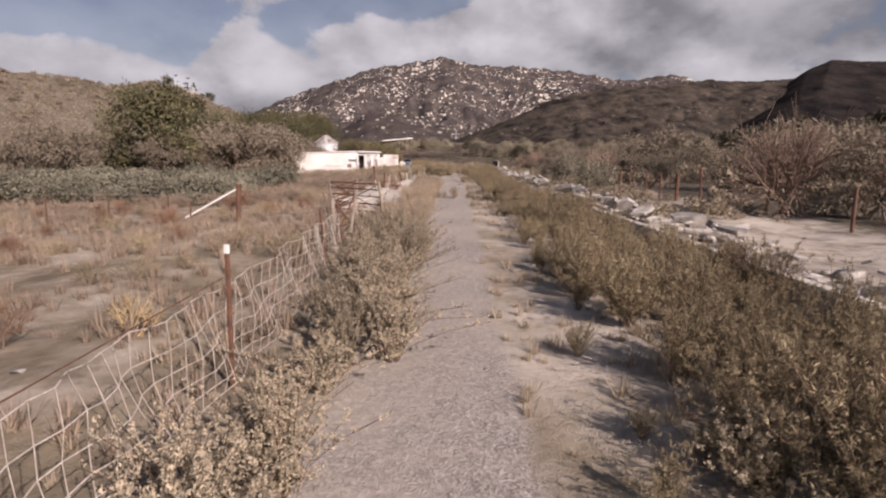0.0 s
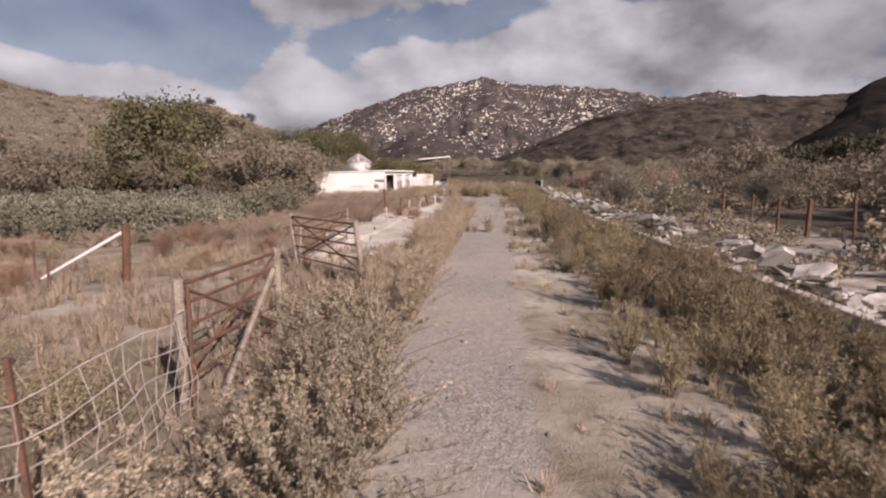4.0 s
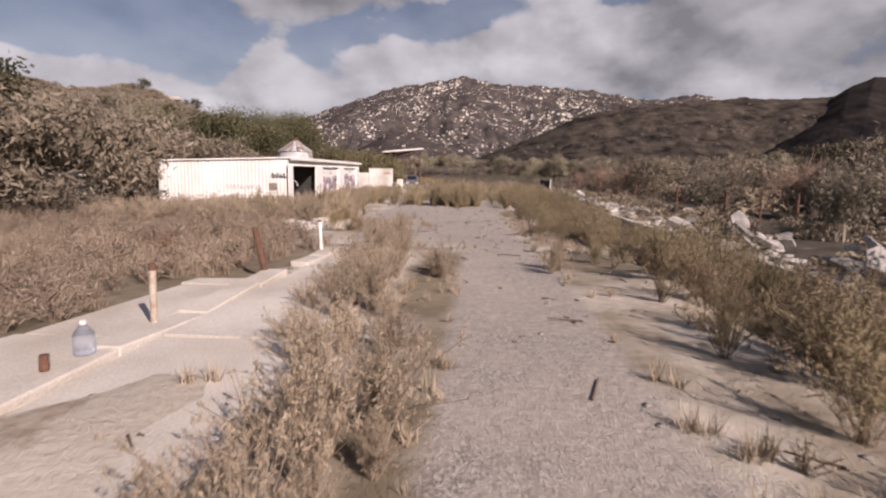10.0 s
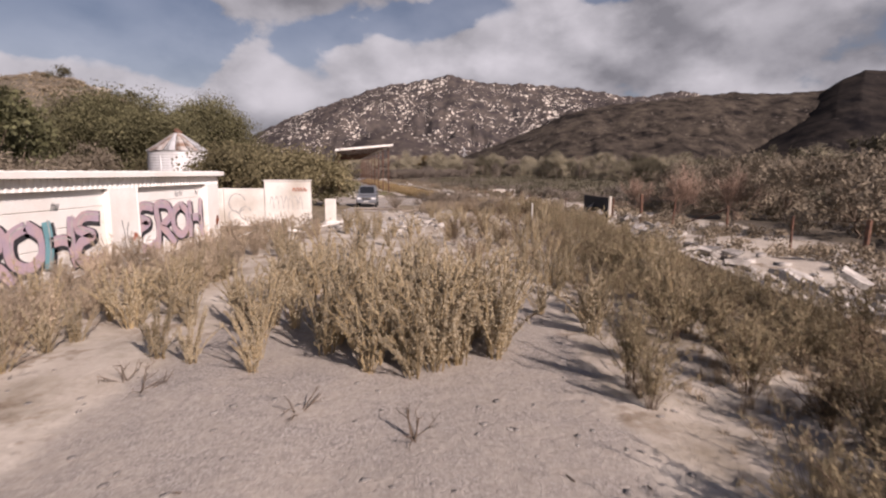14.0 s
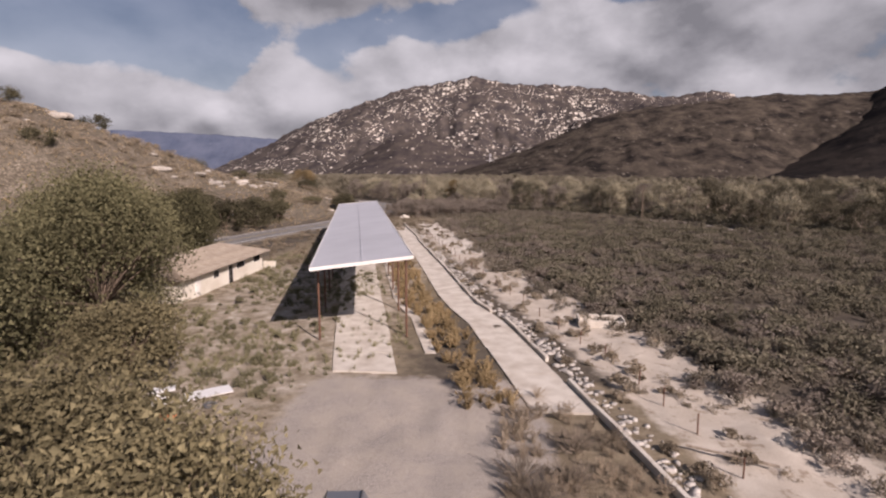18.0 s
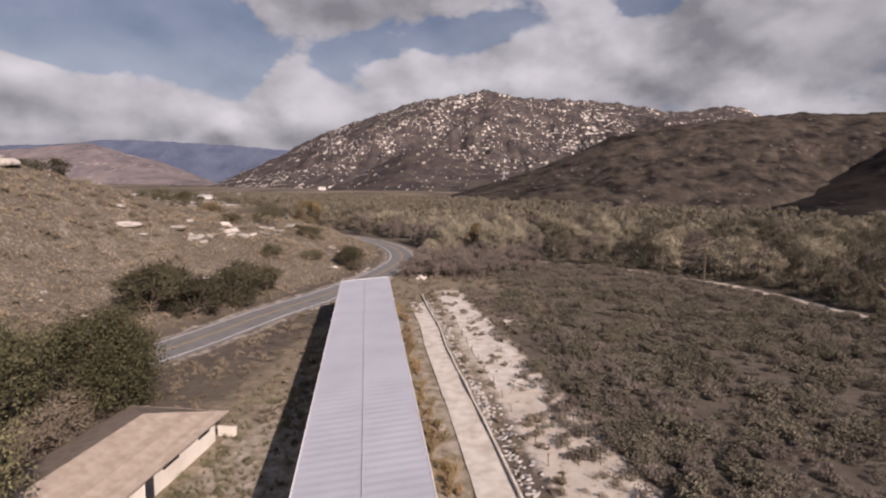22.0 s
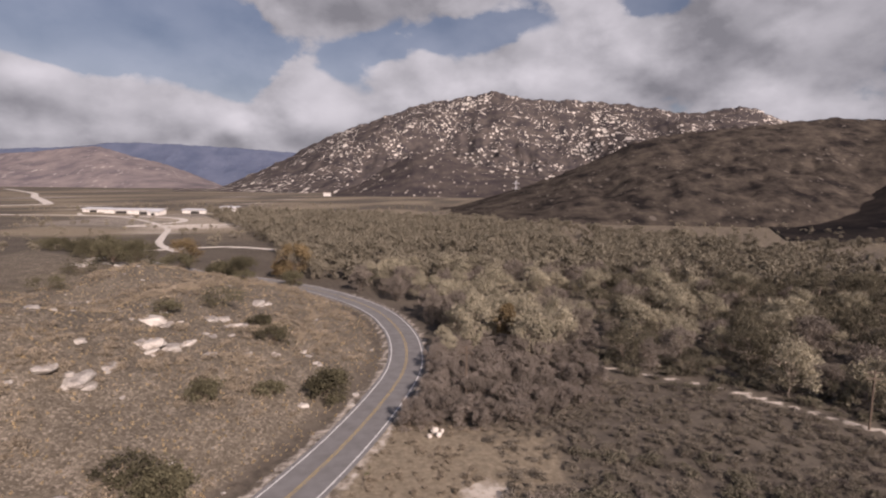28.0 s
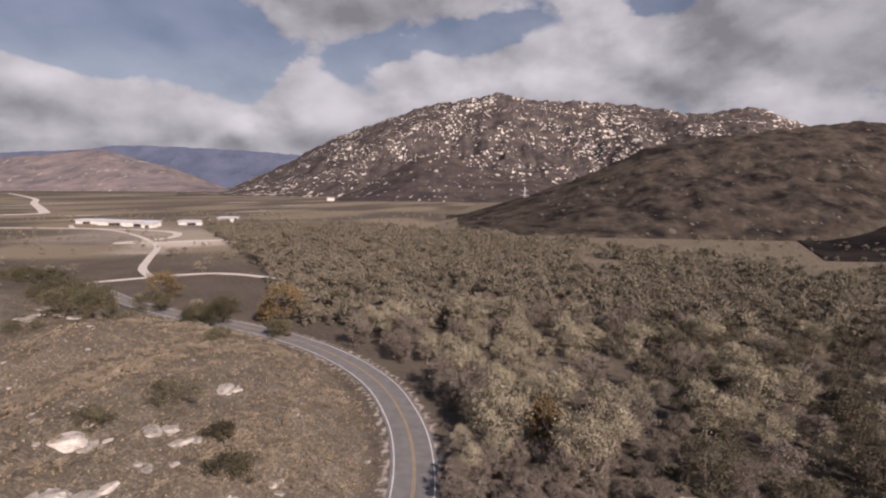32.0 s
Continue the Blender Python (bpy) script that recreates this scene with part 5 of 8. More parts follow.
    pl += region(1100, -150, -52, 20, 132, 56, lambda x, y, r: road_d(x, y)[1] and road_d(x, y)[0] > 8)
    stuff("hill_scrub", g1, pl, [L_FIELD, M_BARK], 0.35, 1.5, 55, "low brown scrub on the stony hillside", "scrub")


scrub_fields()


# ---- trees ----
def tree(x, y, h, r, trunk, leaves, label, group="", seed=1, lobes=30, per=120, leaf=0.2, base=0.22, droop=0.0, name="tree", sink=0.1):
    rs = np.random.RandomState(seed)
    wood, crown = limb_tree(rs, h, r, trunk, lobes, per, leaf, base, droop)
    t = thing(name, (x, y, gz(x, y) - sink), label, "tree" if name == "tree" else "shrub", group)
    part("trunk", fast_mesh("trunk", *wood, M_BARK), None, t)
    part("crown", fast_mesh("crown", *crown, leaves), None, t)
    return t


tree(-18.0, 47.0, 7.9, 4.3, 0.28, L_TREE, "dense olive-green pepper tree behind the field", seed=2, lobes=46, per=170, leaf=0.16, base=0.12)
tree(-26.6, 66.6, 10.4, 3.6, 0.26, L_TREE, "tall olive-green tree among brown brush", seed=3, lobes=34, per=150, leaf=0.18, base=0.12)
tree(-21.5, 88.5, 7.7, 4.0, 0.24, L_DARK, "round olive tree behind the garage", seed=5, lobes=34, per=150, leaf=0.18, base=0.1)
tree(-23.0, 62.0, 6.3, 2.8, 0.22, L_DARK, "dark green tree among brown brush", seed=4, lobes=26, per=140, leaf=0.16, base=0.2)
for k, (x, y, h, r) in enumerate([(-29, 114, 11.5, 6.2), (-37, 120, 12.2, 6.8), (-30.4, 130.4, 12.6, 5.9), (-25.6, 123.6, 11.6, 5.8), (-41.5, 146, 11, 6), (-36, 134, 10, 5), (-37.5, 153, 9.5, 5), (-26, 112, 9.5, 5), (-40, 108, 11, 6), (-47, 116, 10, 6), (-39.5, 156.5, 8.6, 4.8)]):
    tree(x, y, h, r, 0.4, L_TREE, "tall drooping pepper tree beside the old house", "pepper trees by the house", 20 + k, 60, 420, 0.13, 0.12, 1.6)
for k, (x, y, h, r) in enumerate([(-7.6, 102.0, 4.3, 4.2), (-13.0, 104.5, 4.9, 4.6), (-11.2, 97.3, 4.4, 3.8), (-20.5, 107.5, 4.4, 4.2), (-18.6, 116.8, 4.2, 3.4)]):
    tree(x, y, h, r, 0.16, L_BROWN, "wide brown-green evergreen shrub", "wide shrubs beside the yard", 40 + k, 44, 230, 0.13, 0.06, name="wide_shrub")
for k, (x, y, h, r) in enumerate([(-44, 147, 8.0, 5.0), (-50, 152, 8.0, 5.0), (-38, 139, 8.0, 4.6), (-51, 181, 6.6, 4.4), (-47, 185.5, 6.2, 4.0), (-54, 187, 6.0, 4.2), (-128, 303, 9, 6.5), (-119, 301, 8, 6), (-137, 309, 8, 6.5), (-104, 334.5, 8.5, 5.2), (-112, 338, 5.5, 5), (-81, 325, 5, 3.6), (-46, 194, 5.6, 4.0), (-44, 202, 5.0, 3.4), (-37.8, 232.5, 5.4, 3.6), (-42, 128, 9, 5)]):
    tree(x, y, h, r, 0.22, L_OAK, "dark brown-green scrub oak on the slope above the road", "scrub oaks", 60 + k, 34, 150, 0.2, 0.06)
for k, (x, y, h, r) in enumerate([(-68.6, 258.5, 2.8, 4.8), (-73.5, 246.5, 1.8, 2.6), (-57.4, 251.6, 1.5, 2.1), (-50.6, 242.2, 2.0, 3.0), (-49, 203, 2.0, 3.0), (-130, 294, 2.6, 5.4), (-118, 269, 2.4, 4.6), (-120, 312, 2.4, 4), (-85, 300, 2.0, 3), (-51.4, 222, 1.7, 3.0), (-44.6, 227, 1.3, 2.0),
                                  (-104, 92, 2.6, 3.4), (-112, 104, 2.4, 3), (-98, 112, 2.6, 3.6), (-121, 86, 2.6, 3.4), (-90, 100, 2.2, 3), (-86, 205, 2.2, 2.6), (-94, 190, 2.2, 3), (-100, 215, 2.4, 3.2), (-78, 180, 2.0, 2.6), (-90, 170, 2.2, 3)]):
    tree(x, y, h * 1.5, r * 1.15, 0.1, L_OAK, "rounded grey-brown bush on the dry hillside", "hillside bushes", 80 + k, 18, 90, 0.18, 0.05, name="hill_bush")
for k, (x, y, h, r) in enumerate([(-158, 345, 5, 6), (-166, 352, 5, 6), (-150, 338, 4.5, 5), (-171, 346, 4.5, 5), (-109, 345, 5, 5), (-114, 338, 3.8, 4), (-176, 356, 4, 4), (-205, 382, 5, 6), (-234, 392, 5, 6), (-220, 385, 4, 5), (-136, 347, 5, 5)]):
    tree(x, y, h * 1.3, r * 1.3, 0.2, L_OAK, "dark oak beside the road beyond the bend", "oaks beyond the bend", 110 + k, 26, 110, 0.3, 0.06)
for k, (x, y, h, r) in enumerate([(-85, 337, 14, 6), (-145, 366, 11, 7), (-10, 268, 9.5, 2.8), (-91, 341, 7, 4)]):
    tree(x, y, h, r, 0.25, L_SYC, "rust-brown sycamore at the edge of the wood", "sycamores", 120 + k, 30, 120, 0.3, 0.15)


def brush_wall():
    """Tall brown brush between the field, the garage and the hill."""
    geos = []
    for i in range(7):
        rs = np.random.RandomState(400 + i)
        wood, crown = limb_tree(rs, 4.0, 2.4, 0.08, 30, 100, 0.075, 0.05, 0.0, 3.2, 0.5)
        geos.append(join([(*wood, 1), (*crown, 0)]))
    keep = lambda x, y, r: not (-13.5 < x and 60 < y < 84) and not (x > -22 and 92 < y < 112) and x < np.interp(y, [34, 50, 60, 84, 92, 112], [-22, -13, -13.5, -13.5, -24, -26]) and road_d(x, y)[0] > 7 and not (-33.5 < x < -24 and 131 < y < 153)
    pl = region(330, -70, -9, 36, 150, 56, keep, 2.0)
    thick = [(-12.6, 53.4), (-14.4, 54.2), (-16.2, 56), (-13.5, 58.6), (-15.5, 60.2), (-18, 59), (-20.5, 57.5), (-22, 61), (-18.5, 63), (-14.6, 64.5), (-15, 68), (-17, 72), (-14.5, 76), (-15, 81), (-18, 78), (-20, 68), (-24, 58), (-26, 53), (-23.5, 53.5), (-12.9, 50.8), (-15.5, 51.5), (-12.9, 57.0), (-11.6, 58.4), (-12.6, 58.9)]
    stuff("tall_brush", geos, thick, [L_THICKET, M_BARK], 0.95, 1.4, 156, "tall rounded brown brush beside the garage", "brush", squash=(0.9, 1.1))
    right = region(200, 20, 75, 20, 118, 157, lambda x, y, r: x > 20.5 + 1.5 * patchy(x, y, 12, 158), 1.8)
    stuff("river_thicket", geos, right, [L_THICKET, M_BARK], 0.55, 1.15, 159, "grey-brown half-bare thicket beyond the old fence", "brush", squash=(0.8, 1.15))
    stuff("brown_brush", geos, pl, [L_THICKET, M_BARK], 0.6, 1.2, 57, "tall tangled brown brush below the hill", "brush", squash=(0.8, 1.1))
    geos = []
    for i in range(5):
        rs = np.random.RandomState(420 + i)
        wood, crown = limb_tree(rs, 4.2, 2.0, 0.07, 26, 60, 0.075, 0.03, 0.0, 5.0, 1.0)
        geos.append(join([(*wood, 1), (*crown, 0)]))
    pl = region(130, -25, 6, 226, 264, 58, lambda x, y, r: road_d(x, y)[0] > 5.5 and y > 226 + 0.55 * max(0, x + 14) and not road_d(x, y)[1], 1.7)
    stuff("grey_thicket", geos, pl, [L_BAREWOOD, M_BARK], 0.55, 1.05, 59, "grey-purple bare thicket at the road's bend", "brush")


brush_wall()
WOOD = [(-25, 250), (-24, 262), (-30, 278), (-40, 298), (-54, 314), (-72, 330), (-84, 342), (-137, 436), (-330, 700), (-210, 690), (-80, 650), (-10, 600), (60, 545), (110, 495), (165, 440), (225, 385), (300, 330), (300, 150), (110, 150), (82, 190), (62, 206), (52, 230), (32, 249), (4, 260)]


L_FARWOOD = leafy("far_willow_leaves", (0.185, 0.162, 0.118), (0.26, 0.228, 0.168))

L_DEEPWOOD = leafy("dark_olive_leaves", (0.049, 0.043, 0.029), (0.104, 0.091, 0.063))


def woods():
    near, far = [], []
    for i in range(9):
        rs = np.random.RandomState(440 + i)
        wood, crown = limb_tree(rs, 8.0, 3.1, 0.14, 36, 84, 0.115, 0.1, 0.0, 2.8, 0.7)
        near.append(join([(*wood, 1), (*crown, 0)]))
    for i in range(6):
        rs = np.random.RandomState(460 + i)
        wood, crown = limb_tree(rs, 8.0, 3.3, 0.16, 19, 30, 0.30, 0.08, 0.0, 2.4, 0.6)
        far.append((*crown, np.zeros(len(crown[1]), np.int32)))
    ok = lambda x, y, r: in_poly(x, y, WOOD) and road_d(x, y)[0] > 6.5
    gap = lambda x, y: x > 20 and y > 380 and patchy(x, y, 60, 61) < -0.25
    pl = region(600, -60, 200, 196, 345, 62, lambda x, y, r: ok(x, y, r), 3.7)
    mixed = [patchy(x, y, 30, 69) + 0.5 * math.sin(x * 7 + y * 3) > 0.25 for x, y in pl]
    deep = [x > 8 and patchy(x, y, 22, 170) + 0.35 * math.sin(x * 5 + y * 2) + 0.006 * (x - 30) > 0.05 for x, y in pl]
    stuff("olive_wood", near, [p for p, q in zip(pl, deep) if q], [L_DEEPWOOD, L_GREY], 0.6, 1.3, 171, "darker olive-brown trees at the edge of the river wood", "wood")
    pl, mixed = [p for p, q in zip(pl, deep) if not q], [p for p, q in zip(mixed, deep) if not q]
    stuff("willow_wood", near, [p for p, q in zip(pl, mixed) if not q], [L_WILLOW, L_GREY], 0.6, 1.4, 63, "dense olive-brown willow wood along the river", "wood")
    stuff("grey_wood", near, [p for p, q in zip(pl, mixed) if q], [L_BAREWOOD, L_GREY], 0.6, 1.25, 163, "grey half-bare willows along the river", "wood")
    stuff("far_wood", far, region(2300, -340, 300, 335, 720, 64, lambda x, y, r: ok(x, y, r) and not gap(x, y), 5.0), [L_FARWOOD], 0.65, 1.4, 65, "far olive-brown willow wood", "wood")
    stuff("side_wood", far, region(330, 66, 300, -40, 200, 66, lambda x, y, r: x > 78 + 10 * patchy(x, y, 40, 67), 6.0), [L_DEEPWOOD], 1.1, 1.8, 68, "olive-brown willows across the river flat", "wood")

    pl = region(420, -620, -110, 345, 1000, 71, lambda x, y, r: not in_poly(x, y, WOOD) and patchy(x, y, 90, 72) + r.uniform(-0.4, 0.4) > 0.22 and abs(y - 690) > 30) + region(420, 60, 560, 330, 720, 174, lambda x, y, r: not in_poly(x, y, WOOD) and patchy(x, y, 50, 175) > 0)
    stuff("valley_trees", far, pl, [L_FARWOOD], 0.25, 0.7, 73, "scattered brush and trees on the valley floor", "trees")


woods()


def boulders():
    """Pale granite boulders on the slope."""
    meshes = []
    for i in range(7):
        rs = np.random.RandomState(500 + i)
        bm = bmesh.new()
        bmesh.ops.create_icosphere(bm, subdivisions=3, radius=1)
        for v in bm.verts:
            n = noise.noise(v.co * 1.3 + Vector((i * 7, 0, 0))) * 0.35 + noise.noise(v.co * 3.4 + Vector((0, i * 5, 0))) * 0.14
            v.co *= 1 + n
            v.co.z = max(v.co.z, -0.35) * 0.62
            v.co.z = min(v.co.z, 0.42 + 0.08 * noise.noise(v.co * 2))
        me = bpy.data.meshes.new("boulder")
        bm.to_mesh(me)
        bm.free()
        me.materials.append(M_BOULDER)
        meshes.append(me)
    rs = np.random.RandomState(9)
    crop = [(-66.5, 231.5, 3.0), (-63.6, 233.6, 2.4), (-65.0, 229.6, 1.7), (-74.0, 242.5, 3.4), (-71.5, 243.5, 2.0), (-66.0, 249.0, 2.2), (-64.6, 250.6, 1.6), (-61.0, 247.8, 1.7), (-59.6, 249.2, 1.2), (-66.0, 268.0, 2.2), (-63.6, 268.6, 1.3), (-46.5, 245.6, 1.5), (-45.2, 244.0, 1.0),
            (-64.4, 220.6, 2.0), (-65.0, 215.4, 2.8), (-67.5, 213.5, 2.2), (-57.0, 233.0, 1.2), (-52.5, 236.5, 0.9), (-49.0, 239.5, 1.0), (-42.4, 241.5, 1.1), (-41.3, 238.2, 1.0), (-88, 196, 3.2), (-91.5, 199, 2.0), (-72, 205, 2.6), (-75, 208, 1.6), (-80, 225, 1.8), (-96, 232, 2.6), (-130, 306, 4.0), (-136, 300, 3.0), (-140, 311, 3.4), (-125, 312, 2.4)]
    big = [(-53, 198, 1.6), (-51, 196, 1.1), (-34.6, 237, 0.9), (-40, 228, 0.9), (-34.0, 233, 0.7), (-70, 222, 1.0), (-61, 241, 0.9), (-58.5, 243, 0.8)]
    pts = region(260, -115, -34, 150, 320, 70, lambda x, y, r: road_d(x, y)[1] and road_d(x, y)[0] > 6)
    for x, y, s in crop:
        for k in range(2):
            ob = new("rock_outcrop", meshes[rs.randint(7)])
            dx, dy, q = (0, 0, 1.0) if k == 0 else (rs.normal(0, s * 0.7), rs.normal(0, s * 0.6), rs.uniform(0.3, 0.6))
            ob.matrix_basis = Matrix.Translation((x + dx, y + dy, gz(x + dx, y + dy) - 0.13 * s * q)) @ Euler((rs.normal(0, 0.08), rs.normal(0, 0.08), rs.uniform(0, 6.28))).to_matrix().to_4x4() @ Matrix.Diagonal((s * q * 0.95, s * q * 0.66, s * q * 0.62, 1))
            tagged(ob, "flat pale granite outcrop in dry grass", "rock", "flat outcrops")
    for x, y, s in big + [(x, y, 0.15 + 0.6 * rs.uniform() ** 3) for x, y in pts]:
        ob = new("boulder", meshes[rs.randint(7)])
        ob.matrix_basis = Matrix.Translation((x, y, gz(x, y) - 0.14 * s)) @ Matrix.Rotation(rs.uniform(0, 6.28), 4, "Z") @ Matrix.Diagonal((s * rs.uniform(0.8, 1.2), s * 0.8, s * rs.uniform(0.6, 1.0), 1))
        tagged(ob, "pale weathered granite boulder on the hillside", "boulder", "hillside boulders")


boulders()


# ---- shrubs and dead wood on the old field ----
ROUND = variants(clump_shrub, 4, 900, [L_BROOM, L_RED], "round_shrub", h=0.75, r=0.6, lobes=20, per=150, leaf=0.0125, twigs=40)
for k, (x, y, s) in enumerate([(-0.1, 13.7, 0.9), (1.1, 11.3, 0.75), (0.7, 10.8, 0.6), (1.7, 14.0, 0.95), (3.1, 13.4, 1.1), (0.0, 20.7, 0.9), (-0.1, 26.4, 1.0), (-2.1, 13.8, 0.6), (1.7, 11.9, 0.5), (3.5, 16.8, 0.8), (-1.3, 20.2, 0.8), (-4.0, 18.5, 0.8), (-5.5, 23.0, 0.9), (-8.0, 19.5, 0.7), (-3.2, 26.5, 0.9), (-6.6, 15.0, 0.6), (-1.0, 34.0, 0.8), (-3.5, 38.0, 0.9)]):
    put(ROUND[k % 4], x, y, s, k * 1.7, "round_shrub", "low rounded brown-green shrub on the sandy field", "shrub", "round shrubs on the field")
put(to_mesh("dead_root", twig_shrub(np.random.RandomState(910), h=0.8, limbs=16, fork=3, fine=3, r0=0.02, spread=1.9), [L_STRAW]), 2.9, 8.3, 0.75, 0.5, "dead_root", "pale dead root ball lying behind the wire fence", "dead root", "")
for k, (x, y) in enumerate([(0.6, 66.0), (1.0, 65.7), (4.6, 64.6), (3.2, 65.2)]):
    put(to_mesh("fallen_branch", twig_shrub(np.random.RandomState(920 + k), h=0.7, limbs=5, fork=2, fine=2, r0=0.022, spread=3.2), [M_BARK]), x, y, 0.8, k, "fallen_branch", "dark broken branch lying on the sand", "branch", "fallen branches")
stuff("roadside_scrub", [clump_shrub(np.random.RandomState(930 + i), h=1.0, r=0.9, lobes=7, per=24, leaf=0.11, twigs=4) for i in range(5)],
      region(480, -46, -14, 152, 232, 931, lambda x, y, r: road_d(x, y)[0] > 4.8 and not road_d(x, y)[1] and x < strip_x(y) + 6 and not (x > np.interp(y, [150, 192], [-18, -28.5]) and y < 194)), [L_FIELD, M_BARK], 0.25, 0.8, 932, "low brown scrub between canopy and road", "scrub")


# ---- slabs, kerbs and walls ----
def slab_strip(name, left, right, ys, top, thick, mat, label, seed, step=2.6, jitter=0.05):
    """A strip of concrete slabs between two edges, laid one after the other with open joints."""
    rs = np.random.RandomState(seed)
    root = tagged(new(name), label, "concrete slab", kind="structure")
    y = ys[0]
    while y < ys[1]:
        L = min(step * rs.uniform(0.8, 1.2), ys[1] - y)
        j = lambda: rs.uniform(-jitter, jitter)
        a, b = y + 0.015, y + L - 0.015
        z = lambda: top + rs.uniform(-0.012, 0.012)
        part("slab", quadslab([(left(a) + j(), a, z()), (right(a) + j(), a, z()), (right(b) + j(), b, z()), (left(b) + j(), b, z())], thick), mat, root)
        y += L
    return root


slab_strip("canopy_slab", lambda y: np.interp(y, [118, 191], [-7.4, -26.2]), lambda y: np.interp(y, [118, 191], [-3.6, -21.6]), (118.5, 191.5), 0.09, 0.2, M_CONCRETE, "pale stained concrete slab under the canopy", 1, 3.4)
slab_strip("old_driveway", lambda y: strip_x(y) - 3.1 + 0.4 * smooth01((y - 120) / 50), lambda y: strip_x(y) - 0.15, (114, 202), 0.10, 0.2, M_CONCRETE, "pale dusty concrete driveway beside the canopy", 2, 5.0)
slab_strip("side_strip", lambda y: strip_x(y) - 7.3, lambda y: strip_x(y) - 6.6, (122, 196), 0.08, 0.2, M_CONCRETE, "narrow concrete strip along the canopy posts", 3, 4.0)
slab_strip("white_apron", lambda y: float(np.interp(y, [26, 37, 42], [0.8, 0.95, 1.75])) + 0.12 * math.sin(y), lambda y: float(np.interp(y, [27, 36, 42], [2.18, 2.24, 2.36])), (27, 41.5), 0.46, 0.2, M_CONCRETE, "pale concrete apron inside the kerb", 4, 2.4)
slab_strip("track_apron", lambda y: float(np.interp(y, [22, 36, 42], [2.52, 2.64, 2.8])), lambda y: 3.9 + 0.25 * math.sin(y * 0.7) + 0.25, (22.5, 44), 0.47, 0.2, M_CONCRETE, "pale sandy concrete apron beside the track", 5, 2.8)
slab_strip("rubble_floor", lambda y: strip_x(y) + 3.0, lambda y: strip_x(y) + 8.2 - 1.8 * smooth01((y - 190) / 20), (164, 208), 0.06, 0.2, M_CONCRETE, "cracked pale concrete floor of a lost building", 6, 3.0, 0.3)


def kerb_run(name, line, width, height, mat, label, seed, step=2.4, lost=0.06, level=None):
    """Kerb or low wall in sections along a line of (x, y)."""
    rs = np.random.RandomState(seed)
    root = tagged(new(name), label, "wall", kind="structure")
    c = spline(line, step)
    for a, b in zip(c, c[1:]):
        if rs.uniform() < lost:
            continue
        d = (b - a) / np.linalg.norm(b - a)
        n = np.array([d[1], -d[0]]) * width / 2
        z0, z1 = (q + rs.uniform(-0.03, 0.02) for q in ((level(a[1]), level(b[1])) if level else (gz(*a) + height, gz(*b) + height)))
        e = d * 0.012
        p = [(*(a - n + e), z0), (*(a + n + e), z0), (*(b + n - e), z1), (*(b - n - e), z1)]
        bm = quadslab(p, height + 0.35)
        bmesh.ops.bevel(bm, geom=bm.edges[:], offset=0.015, segments=1, affect="EDGES")
        part("wall_section", bm, mat, root)
    return root


kerb_run("wall_right", [(11.15, -3), (11.0, 10), (10.85, 24), (10.98, 40), (11.1, 56), (11.3, 70), (11.45, 76)], 0.2, 0.75, M_CONCRETE, "low weathered concrete retaining wall heaped with rubble", 11, 2.4, 0.0,
         lambda y: float(np.interp(y, [0, 8, 16, 24, 32, 40, 48, 56, 70, 80], [0.95, 0.95, 0.89, 0.80, 0.66, 0.55, 0.50, 0.46, 0.50, 0.50])))
kerb_run("wall_right_far", [(11.5, 77), (11.8, 88), (10.6, 96), (9.5, 100)], 0.2, 0.4, M_CONCRETE, "broken end of the low concrete wall", 12, 2.0, 0.3)
kerb_run("kerb_canopy", [(9.5, 100), (9.0, 104), (7.2, 112), (2.8, 130), (0.6, 135), (-4, 154), (-9.8, 177), (-11.4, 185), (-15.4, 200), (-17.2, 208)], 0.22, 0.34, M_CONCRETE, "low concrete kerb beside the driveway", 13, 3.0, 0.03)
kerb_run("kerb_left", [(2.3, 22), (2.4, 28), (2.44, 36), (2.5, 39.6), (2.6, 41.9)], 0.36, 0.12, M_CONCRETE, "raised pale concrete kerb with pipe posts", 14, 3.2, 0.0)
kerb_run("kerb_end", [(2.68, 42.7), (2.78, 44.4)], 0.32, 0.10, M_CONCRETE, "last broken length of the pale kerb", 15, 3.0, 0.0)


M_PALEPIPE = material("pale_weathered_pipe", (0.55, 0.48, 0.39), 0.8, 0.25, 5, 50, 0.3, tint=(0.30, 0.22, 0.15))


